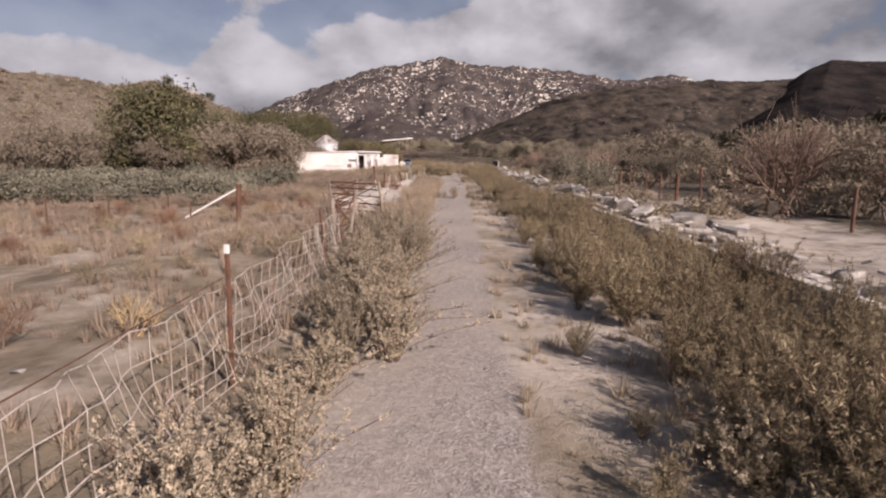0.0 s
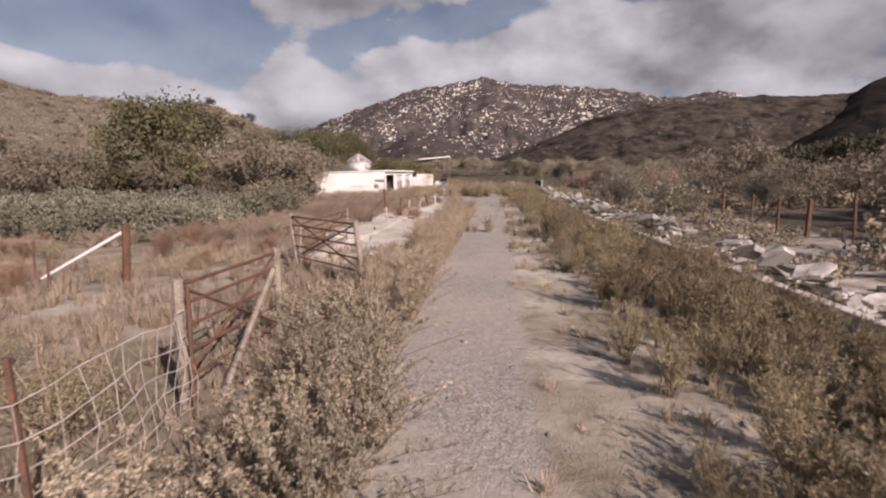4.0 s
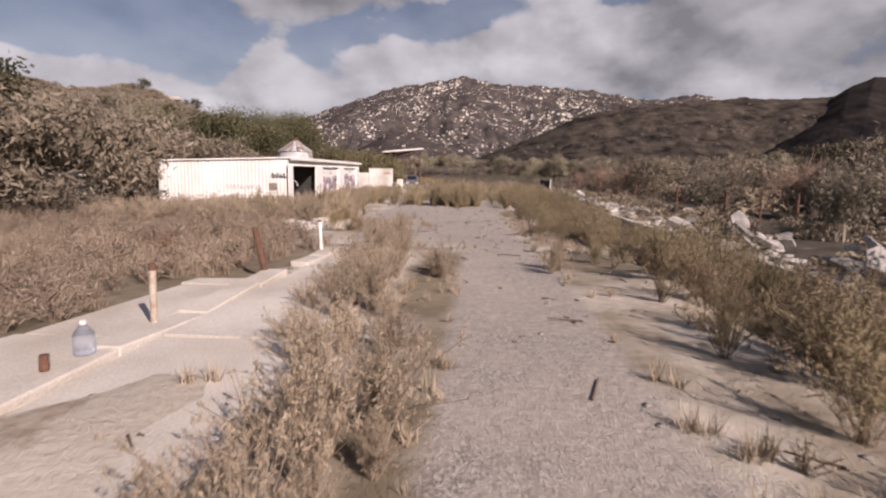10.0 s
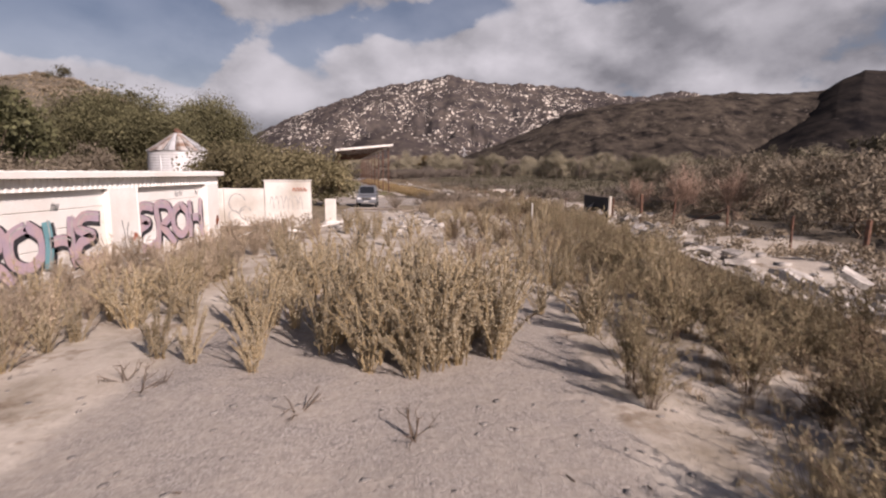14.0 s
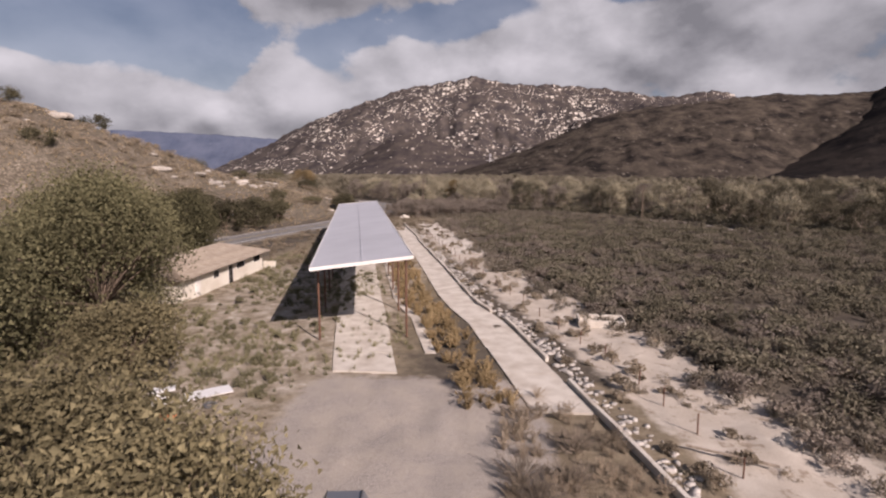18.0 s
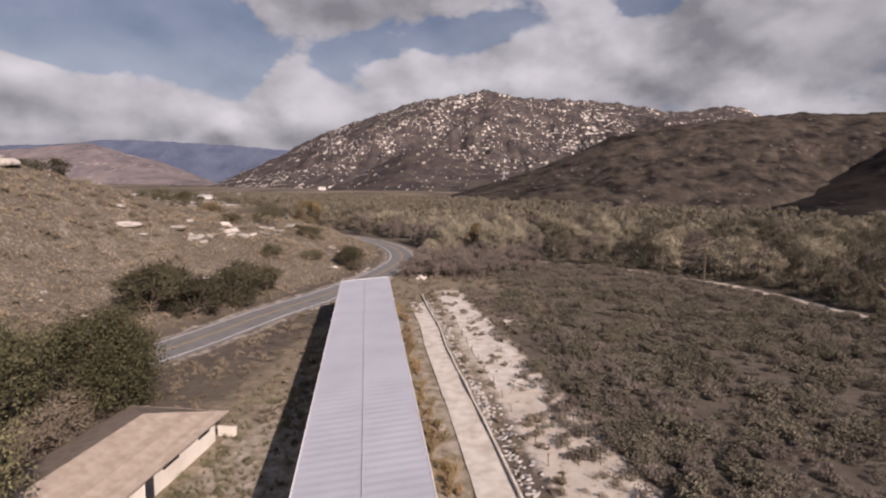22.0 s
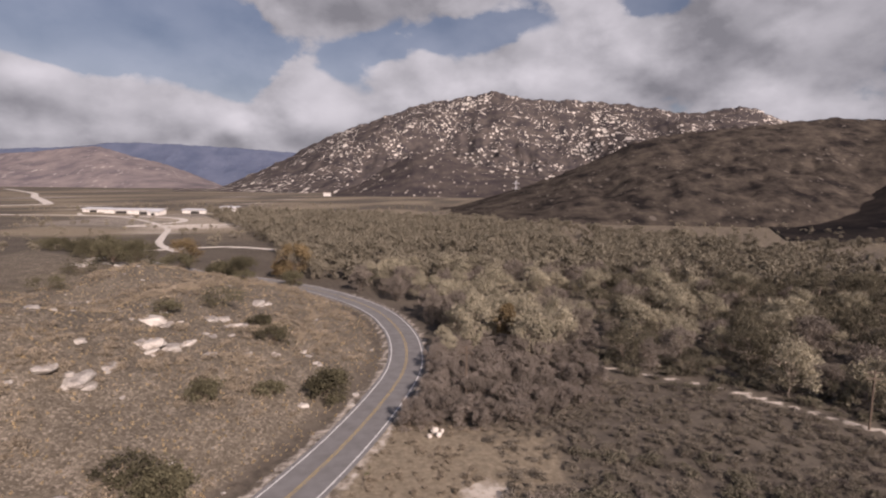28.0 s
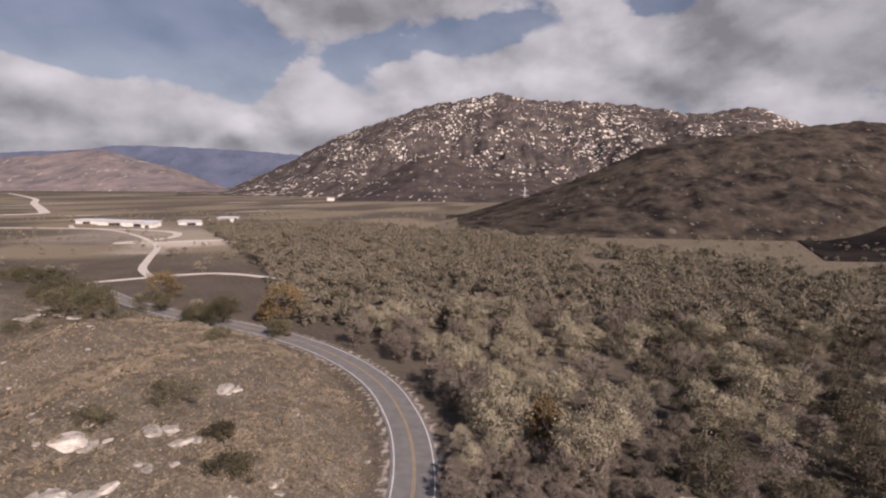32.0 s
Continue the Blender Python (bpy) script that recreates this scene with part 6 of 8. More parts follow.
def pipe_posts():
    """Old pipe posts in the kerb: y, height, thickness, lean, how much of the top is rusty."""
    for y, h, r, lean, rust in ((30.6, 1.42, 0.042, -0.12, 0.5), (33.5, 0.95, 0.036, 0.02, 0.85), (36.05, 0.80, 0.036, -0.08, 0.12), (39.1, 0.72, 0.034, 0.0, 0.1), (41.8, 0.74, 0.045, -0.16, 0.9), (44.15, 0.62, 0.032, -0.03, 0.06)):
        x = float(np.interp(y, [28, 36, 40, 42, 44.4], [2.28, 2.32, 2.38, 2.48, 2.66]))
        p = thing("pipe_post", (x, y, gz(x, y) + 0.02), "pale weathered pipe post with rusty upper part set in the kerb", "post", "pipe posts on the kerb")
        m = 1 - rust
        part("pipe", rod((0, 0, 0), (lean * m, 0.03 * m, h * m + 0.02), r, 9), M_WHITEMETAL if rust < 0.08 else M_PALEPIPE, p)
        part("rusty_top", rod((lean * m, 0.03 * m, h * m), (lean, 0.03, h), r * 1.12, 9), M_RUST, p, "rusty upper part")
    for x, y in ((2.36, 28.0), (2.44, 37.6)):
        ob = part("pipe_stub", rod((x, y, gz(x, y) + 0.1), (x + 0.01, y, gz(x, y) + 0.22), 0.035, 9), M_RUST, None)
        tagged(ob, "rusty cut-off pipe stub in the kerb", "post", "pipe stubs on the kerb")


pipe_posts()

jug = thing("water_jug", (2.46, 38.0, gz(2.46, 38.0) + 0.07), "clear plastic water jug standing on the kerb", "jug")
M_JUG = material("clear_plastic", (0.72, 0.76, 0.82), 0.15, 0.05, 4, 30, 0.0)
M_JUG.node_tree.nodes["Principled BSDF"].inputs["Transmission Weight"].default_value = 0.75
bm = rod((0, 0, 0.05), (0, 0, 0.22), 0.085, 14)
bmesh.ops.bevel(bm, geom=bm.edges[:], offset=0.012, segments=2, affect="EDGES")
part("body", bm, M_JUG, jug)
part("shoulder", rod((0, 0, 0.22), (0, 0, 0.30), 0.08, 14, 0.025), M_JUG, jug)
part("cap", rod((0, 0, 0.30), (0, 0, 0.33), 0.026, 10), M_WHITEMETAL, jug, "white cap")

# ---- broken concrete ----


def chunk_mesh(seed):
    rs = np.random.RandomState(seed)
    n = rs.randint(5, 8)
    ang = np.sort(rs.uniform(0, 6.283, n)) + rs.uniform(0, 1)
    ang = np.linspace(0, 6.283, n, endpoint=False) + rs.normal(0, 0.22, n)
    r = rs.uniform(0.32, 0.62, n)
    t = rs.uniform(0.07, 0.15)
    top = [(math.cos(a) * q, math.sin(a) * q * 0.75, t + rs.normal(0, 0.02)) for a, q in zip(ang, r)]
    low = [(p[0] * rs.uniform(0.85, 1.05), p[1] * rs.uniform(0.85, 1.05), -t) for p in top]
    f = [tuple(range(n)), tuple(range(2 * n - 1, n - 1, -1))] + [(i, n + i, n + (i + 1) % n, (i + 1) % n) for i in range(n)]
    me = mesh_of("concrete_chunk", top + low, f, M_RUBBLE)
    bm = bmesh.new()
    bm.from_mesh(me)
    bmesh.ops.recalc_face_normals(bm, faces=bm.faces[:])
    bm.to_mesh(me)
    bm.free()
    return me


CHUNKS = [chunk_mesh(600 + i) for i in range(12)]


def rubble():
    rs = np.random.RandomState(77)
    n = 0
    heaps = [(9, 12.6, 3.0, 30), (14, 12.4, 4, 24), (22, 12.0, 4, 32), (29, 11.8, 4, 26), (38, 11.6, 4, 22), (46, 11.7, 4, 14), (55, 12.0, 5, 20), (62, 12.2, 4, 30), (68, 11.9, 3, 36), (76, 11.9, 3, 20), (83, 11.6, 3, 24), (90, 11.3, 3, 12)]
    for hy, hx, sp, cnt in heaps:
        for _ in range(cnt):
            y, dx = hy + rs.normal(0, sp * 0.5), abs(rs.normal(0, 0.75))
            x = wall_x(y) + 0.45 + dx * 1.1
            s = rs.uniform(0.25, 0.75) if rs.uniform() < 0.86 else rs.uniform(0.8, 1.15)
            z = gz(x, y) + 0.10 + max(0, rs.normal(0.26, 0.2)) * max(0, 1.1 - dx * 0.45)
            ob = new("concrete_chunk", CHUNKS[rs.randint(12)])
            ob.matrix_basis = Matrix.Translation((x, y, z)) @ Euler((rs.normal(0, 0.34), rs.normal(0, 0.34), rs.uniform(0, 6.28))).to_matrix().to_4x4() @ Matrix.Diagonal((s * 1.15, s, s * 0.7, 1))
            tagged(ob, "broken grey-white concrete slab in a rubble heap", "rubble", "rubble behind the wall")
            n += 1
            if n >= 290:
                return


rubble()


def rubble_rest():
    """Smaller debris: a base of crushed pieces under the heaps, beside the kerb and in the yard."""
    geos = []
    for me in CHUNKS:
        me.calc_loop_triangles()
        v = np.array([q.co[:] for q in me.vertices])
        geos.append((v, np.array([t.vertices[:] for t in me.loop_triangles]), np.zeros(len(me.loop_triangles), np.int32)))
    rs = np.random.RandomState(78)
    pl = [(wall_x(y) + 0.25 + abs(rs.normal(0, 1.0)), y) for y in np.concatenate([rs.uniform(4, 98, 900), rs.uniform(50, 96, 900)])]
    pl += [(float(strip_x(y)) + 0.4 + abs(rs.normal(0, 0.7)), y) for y in rs.uniform(98, 205, 1100)]
    pl += [(1.0 + rs.normal(0, 1.3), 86 + rs.normal(0, 1.3)) for _ in range(150)] + [(2.2 + rs.normal(0, 0.9), 90 + rs.normal(0, 1.2)) for _ in range(70)]
    pl += [(2.8 + rs.normal(0, 1.6), 96.5 + rs.normal(0, 1)) for _ in range(60)] + [(8.2 + rs.normal(0, 0.8), 97 + rs.normal(0, 1.5)) for _ in range(70)]
    ob = stuff("rubble_bits", geos, pl, [M_RUBBLE], 0.12, 0.62, 79, "crushed grey-white concrete pieces", "rubble", sink=-0.03)
    pl = [(x, y) for x, y in region(420, 2.2, 10, 6, 74, 80, lambda x, y, r: True)] + region(240, -4, 6, 60, 100, 81) + region(520, -2, 7.5, 44, 66, 83)
    stuff("pebbles", geos, pl, [M_RUBBLE], 0.03, 0.12, 82, "loose stones on the gravel track", "stones", sink=0.0)


rubble_rest()


# ---- fences ----
def fence_right():
    f = thing("old_fence", (0, 0, 0), "rusty steel post fence with sagging wire", "fence")
    line = spline([(17.6, 18), (17.0, 26.2), (16.4, 29.4), (16.4, 34), (17.4, 46), (18.3, 58.8), (18.6, 70), (17.4, 80), (15.6, 87), (12.6, 100), (9.6, 118), (6.6, 128), (3.5, 139), (0.9, 147.4), (-3, 162), (-6.6, 176), (-9.5, 188)], 3.0)
    rs = np.random.RandomState(5)
    tops = []
    for i, (x, y) in enumerate(line):
        z = gz(x, y)
        h = (1.4 if y < 96 else 0.85) * rs.uniform(0.85, 1.12)
        lx, ly = rs.normal(0, 0.05), rs.normal(0, 0.05)
        thick = 0.085 if i % 4 == 3 and y < 96 else (0.05 if y < 96 else 0.035)
        part("post", rod((x, y, z - 0.3), (x + lx, y + ly, z + h), thick, 6), M_RUST, f)
        tops.append(Vector((x + lx, y + ly, z + h)))
    for i in (4, 9, 15, 21):
        if i + 1 < len(tops):
            a, b = tops[i], tops[i + 1]
            part("brace", rod(a - Vector((0, 0, 0.15)), (b.x, b.y, gz(b.x, b.y) + 0.1), 0.035, 6), M_RUST, f)
    for k, drop in enumerate((0.12, 0.5, 0.85)):
        for a, b in zip(tops[:26], tops[1:27]):
            m = (a + b) / 2 - Vector((0, 0, 0.05))
            d = Vector((0, 0, drop))
            if rs.uniform() < 0.8:
                part("wire", rod(a - d, m - d, 0.006, 3), M_STEELPOST, f)
                part("wire", rod(m - d, b - d, 0.006, 3), M_STEELPOST, f)
    return f


fence_right()


def t_post(parent, x, y, h, tip=False, lean=(0, 0)):
    z = gz(x, y)
    p = part("post", rod((x, y, z - 0.3), (x + lean[0], y + lean[1], z + h), 0.022, 5), M_RUST, parent)
    if tip:
        part("white_tip", rod((x + lean[0] * 0.9, y + lean[1] * 0.9, z + h * 0.95), (x + lean[0], y + lean[1], z + h + 0.01), 0.025, 5), M_WHITEMETAL, p, "white painted tip")


M_WIRE = material("weathered_wire", (0.56, 0.50, 0.44), 0.7, 0.2, 8, 60, 0.0, tint=(0.42, 0.35, 0.28))


def wire_fence():
    f = thing("wire_fence", (0, 0, 0), "sagging rusty hog-wire fence on steel posts", "fence")
    pts = [(4.6, -3.2), (4.55, 2.0), (4.5, 7.15), (4.2, 12.0), (3.98, 13.9)]
    for i, (x, y) in enumerate(pts):
        t_post(f, x, y, (1.2, 1.2, 1.28, 1.12, 1.15)[i], i == 2, ((0, 0), (0.05, 0), (0.02, 0.02), (-0.12, 0.05), (0, 0))[i])
    line = spline(pts, 0.16)
    rs = np.random.RandomState(8)
    n = len(line)
    sway = np.cumsum(rs.normal(0, 0.012, n))
    sway -= np.linspace(0, sway[-1], n)
    sag = 0.07 * np.abs(np.sin(np.linspace(0, 4 * math.pi, n)))
    hts = np.array([0.04, 0.18, 0.34, 0.52, 0.72, 0.95])
    g = np.array([gz(x, y) for x, y in line])
    P = np.zeros((len(hts), n, 3))
    for k, h in enumerate(hts):
        P[k, :, 0] = line[:, 0] + sway * (h / 0.95) * 2.2 + 0.05 * np.sin(np.arange(n) * 0.9 + k)
        P[k, :, 1] = line[:, 1] + rs.normal(0, 0.012, n)
        P[k, :, 2] = g + h - sag * h + rs.normal(0, 0.008, n)
    for k in range(len(hts)):
        part("line_wire", fast_mesh("line_wire", *sticks(P[k, :-1], P[k, 1:], 0.0055, 0.0055), M_WIRE), None, f)
    for i in range(0, n):
        part("stay_wire", fast_mesh("stay_wire", *sticks(P[:-1, i], P[1:, i], 0.0045, 0.0045), M_WIRE), None, f)
    part("top_wire", rod((4.6, -3.2, gz(4.6, -3.2) + 1.0), (4.5, 7.1, gz(4.5, 7.1) + 1.02), 0.005, 5), M_RUST, f)


wire_fence()


def field_fence():
    f = thing("field_fence", (0, 0, 0), "leaning rusty posts of a broken field fence", "fence")
    for x, y, h in ((-2.6, 19.3, 1.0), (-4.45, 19.2, 0.95), (-6.6, 19.4, 1.0), (-1.4, 18.3, 0.6)):
        t_post(f, x, y, h, False, (0.04, 0.02))
    z = gz(-0.1, 18.6)
    part("corner_post", rod((-0.1, 18.6, z - 0.3), (-0.02, 18.6, z + 1.15), 0.07, 8), M_RUST, f)
    part("brace", rod((-0.1, 18.6, z + 1.0), (-1.6, 18.4, z + 0.15), 0.03, 6), M_WHITEMETAL, f, "pale pipe brace")
    for h in (0.45, 0.8):
        part("wire", rod((-0.1, 18.6, z + h), (-6.6, 19.4, z + h - 0.05), 0.006, 3), M_STEELPOST, f)


field_fence()


def pipe_gate(name, a, b, lean, posts, label):
    """A gate of steel tubes between two leaning end posts."""
    g = thing(name, (0, 0, 0), label, "gate")
    a, b, L = Vector(a), Vector(b), Vector(lean)
    ta, tb = a + L, b + L
    part("end_post", rod(a - Vector((0, 0, 0.2)), ta, posts, 8), M_WOOD, g, "weathered pale end post")
    part("end_post", rod(b - Vector((0, 0, 0.2)), tb, posts, 8), M_WOOD, g, "weathered pale end post")
    for s in (0.22, 0.42, 0.62, 0.80, 0.95):
        part("rail", rod(a.lerp(ta, s), b.lerp(tb, s), 0.018, 6), M_RUST, g)
    part("diagonal", rod(a.lerp(ta, 0.22), b.lerp(tb, 0.95), 0.016, 6), M_RUST, g)
    part("diagonal", rod(a.lerp(ta, 0.95), b.lerp(tb, 0.22), 0.016, 6), M_RUST, g)


pipe_gate("pipe_gate", (2.38, 20.7, gz(2.4, 20.7)), (4.3, 18.9, gz(4.3, 18.9)), (-0.2, 0.12, 1.18), 0.045, "rusty tube gate leaning open beside the track")
pipe_gate("field_gate", (2.45, 24.2, gz(2.4, 24.2)), (2.3, 21.0, gz(2.3, 21.0)), (0.02, 0.03, 1.0), 0.03, "rusty wire gate along the kerb")
pipe_gate("old_gate", (3.86, 13.95, gz(3.9, 14)), (4.0, 15.75, gz(4.0, 15.7)), (0.0, 0.0, 1.2), 0.05, "old rusty fence panel at the end of the wire fence")
part("brace", rod((4.15, 14.0, gz(4.15, 14)), (4.02, 15.6, gz(4, 15.6) + 0.95), 0.035, 6), M_WOOD, bpy.data.objects["old_gate"], "leaning wooden brace")


# ---- graffiti ----
G_BLACK = material("black_spray", (0.03, 0.03, 0.035), 0.7, 0.2, 5, 30, 0.0)
G_LILAC = material("lilac_spray", (0.42, 0.33, 0.40), 0.7, 0.12, 3, 30, 0.0, tint=(0.50, 0.36, 0.36))
G_TEAL = material("teal_spray", (0.16, 0.36, 0.40), 0.7, 0.15, 3, 30, 0.0)
G_RED = material("red_spray", (0.45, 0.13, 0.06), 0.7, 0.2, 3, 30, 0.0)
G_GREY = material("faded_spray", (0.34, 0.33, 0.32), 0.8, 0.25, 6, 30, 0.0, tint=(0.5, 0.48, 0.45))


def stroke(pts, width, lift, to_world):
    """A flat painted stroke of the given width through pts (u, v); lift metres off the wall."""
    c = spline(pts, 0.05)
    t = np.gradient(c, axis=0)
    t /= np.linalg.norm(t, axis=1)[:, None] + 1e-9
    n = np.stack([-t[:, 1], t[:, 0]], 1) * width / 2
    v, f = [], []
    for a, b in zip(c + n, c - n):
        v += [to_world(a[0], a[1], lift), to_world(b[0], b[1], lift)]
    for i in range(len(c) - 1):
        f.append((2 * i, 2 * i + 1, 2 * i + 3, 2 * i + 2))
    return v, f


SHAPES = [
    [[(0.85, 0.95), (0.35, 1.0), (0.15, 0.8), (0.6, 0.62), (0.2, 0.5), (0.1, 0.2), (0.5, 0.05), (0.95, 0.15)]],
    [[(0.12, 0.0), (0.2, 0.5), (0.15, 0.98), (0.7, 0.95), (0.8, 0.7), (0.4, 0.5), (0.65, 0.3), (1.0, 0.02)]],
    [[(0.5, 0.95), (0.12, 0.75), (0.12, 0.4), (0.5, 0.2), (0.85, 0.4), (0.85, 0.75), (0.5, 0.95)]],
    [[(0.12, 0.1), (0.2, 0.6), (0.15, 1.0)], [(0.2, 0.55), (0.55, 0.6), (0.8, 0.5)], [(0.85, 1.05), (0.8, 0.5), (0.92, 0.05)]],
]


def mural(parent, y0, y1, z0, z1, wall_x, accent, seed):
    """Bold outlined painted shapes across a door."""
    rs = np.random.RandomState(seed)
    world = lambda u, w, l: (wall_x + l, u, w)
    n = len(SHAPES)
    for k in range(n):
        a = y0 + (y1 - y0) * k / n - 0.08
        w = (y1 - y0) / n + 0.16
        for sh in SHAPES[(k + seed) % n]:
            p = [(a + u * w, z0 + (z1 - z0) * v + rs.normal(0, 0.02)) for u, v in sh]
            lift = 0.004 + 0.003 * k
            part("outline", mesh_of("outline", *stroke([(u + 0.05, v - 0.06) for u, v in p], 0.40, lift, world), G_BLACK), None, parent)
            part("fill", mesh_of("fill", *stroke(p, 0.27, lift + 0.0015, world), G_LILAC if rs.uniform() < 0.93 else accent), None, parent)
            part("highlight", mesh_of("highlight", *stroke([(u + 0.04, v + 0.05) for u, v in p[: max(3, len(p) // 2)]], 0.035, lift + 0.0022, world), G_GREY), None, parent)
    for _ in range(3):
        u, v = rs.uniform(y0, y1), z1 + 0.22
        part("small_mark", mesh_of("small_mark", *stroke([(u, v), (u + 0.05, v + 0.18), (u + 0.12, v), (u + 0.2, v + 0.16)], 0.03, 0.006, world), G_BLACK), None, parent)


doors = [o for o in garage.children if o.name.startswith("roller_door")]
mural(doors[0], 69.5, 73.6, 0.3, 1.6, GX - 0.165, G_TEAL, 1)
mural(doors[1], 75.15, 79.25, 0.3, 1.7, GX - 0.165, G_RED, 4)
for o, pts, w, m in (("pier", [(80.0, 0.8), (80.12, 1.05), (80.02, 0.7), (80.2, 0.95)], 0.12, G_RED), ("pier", [(74.7, 0.75), (74.8, 0.95), (74.9, 0.78)], 0.10, G_RED), ("pier", [(74.2, 1.4), (74.3, 0.9), (74.2, 0.6), (74.35, 0.3)], 0.03, G_BLACK), ("pier", [(74.5, 1.3), (74.4, 1.0), (74.55, 0.7)], 0.03, G_BLACK)):
    part("spray_mark", mesh_of("spray_mark", *stroke(pts, w, 0.024, lambda u, v, l: (GX + l, u, v)), m), None, garage)
# faded tags on the end wall
endw = lambda u, v, l: (u, 62.9 - 0.035 - l, v)
rs_tag = np.random.RandomState(4)
for k in range(5):
    u = -5.6 + 0.16 * k
    part("spray_mark", mesh_of("spray_mark", *stroke([(u, 1.62), (u + 0.07, 1.9 - 0.05 * (k % 2)), (u + 0.12, 1.6), (u + 0.17, 1.75)], 0.045, 0.006, endw), G_BLACK), None, garage)
for k in range(9):
    u = -8.2 + 0.22 * k
    part("spray_mark", mesh_of("spray_mark", *stroke([(u, 1.0 + 0.1 * rs_tag.normal()), (u + 0.1, 1.25), (u + 0.16, 1.0), (u + 0.24, 1.15)], 0.03, 0.006, endw), G_GREY), None, garage)
part("vent", box(-5.75, 62.85, 0.95, -5.3, 62.9, 1.35, 0.01), M_STEELPOST, garage, "grey metal wall vent")


def painted_wall():
    w = thing("graffiti_wall", (0, 0, 0), "freestanding white block wall with faded graffiti", "wall")
    def block(nm, x0, x1, z1):
        part(nm, box(x0, 85.95, -0.2, x1, 86.2, z1, 0.02), M_STUCCO, w)
    block("wall_panel", -13.5, -7.02, 1.93)
    block("wall_panel", -6.98, -4.9, 1.93)
    part("tall_panel", box(-4.88, 85.88, -0.2, -2.6, 86.25, 2.3, 0.02), M_STUCCO, w)
    part("coping", box(-4.92, 85.84, 2.3, -2.56, 86.29, 2.36, 0.01), M_STUCCO, w)
    ww = lambda u, v, l: (u, 85.95 - l, v)
    for cx, cz, r in ((-7.6, 1.1, 0.32), (-8.0, 1.45, 0.22), (-8.4, 0.8, 0.3), (-6.3, 1.2, 0.42), (-5.9, 0.7, 0.3), (-6.5, 0.55, 0.26)):
        pts = [(cx + r * math.cos(t), cz + r * 1.1 * math.sin(t)) for t in np.linspace(0.3, 5.6, 9)]
        part("spray_mark", mesh_of("spray_mark", *stroke(pts, 0.05, 0.006, ww), G_GREY), None, w)
    w2 = lambda u, v, l: (u, 85.88 - l, v)
    for k in range(7):
        u = -4.6 + 0.24 * k
        part("spray_mark", mesh_of("spray_mark", *stroke([(u, 1.2 + 0.15 * (k % 3)), (u + 0.1, 1.55), (u + 0.18, 1.1 + 0.2 * (k % 2)), (u + 0.2, 0.9)], 0.03, 0.006, w2), G_GREY), None, w)
    for k in range(4):
        u = -3.45 + 0.17 * k
        part("spray_mark", mesh_of("spray_mark", *stroke([(u, 1.8), (u + 0.08, 1.98), (u + 0.16, 1.78), (u + 0.2, 1.9)], 0.05, 0.006, w2), G_RED), None, w)


painted_wall()
stub = thing("wall_stub", (-2.25, 88.6, gz(-2.25, 88.6)), "broken upright white wall stub", "wall")
part("block", box(-0.3, -0.1, -0.2, 0.3, 0.1, 1.25, 0.03), M_STUCCO, stub)
low = thing("low_wall", (-17.5, 96.5, 0.0), "low white block wall with faded paint", "wall")
part("block", box(-4.6, -0.12, -0.2, 3.2, 0.12, 1.15, 0.03), M_STUCCO, low)
part("pier", box(-3.0, -0.22, -0.2, -2.6, -0.12, 0.75, 0.02), M_STUCCO, low)
shed = thing("ruined_shed", (-13.2, 56.5, 0.0), "half-hidden white shed among brown brush", "shed")
part("wall", box(-1.5, -0.1, -0.3, 1.2, 0.1, 1.7, 0.03), M_STUCCO, shed)
part("side_wall", box(1.0, 0.1, -0.3, 1.2, 2.4, 1.7, 0.03), M_STUCCO, shed)
part("roof", quadslab([(-1.7, -0.3, 1.85), (1.4, -0.3, 1.75), (1.4, 2.6, 1.75), (-1.7, 2.6, 1.85)], 0.08), M_WHITEMETAL, shed)


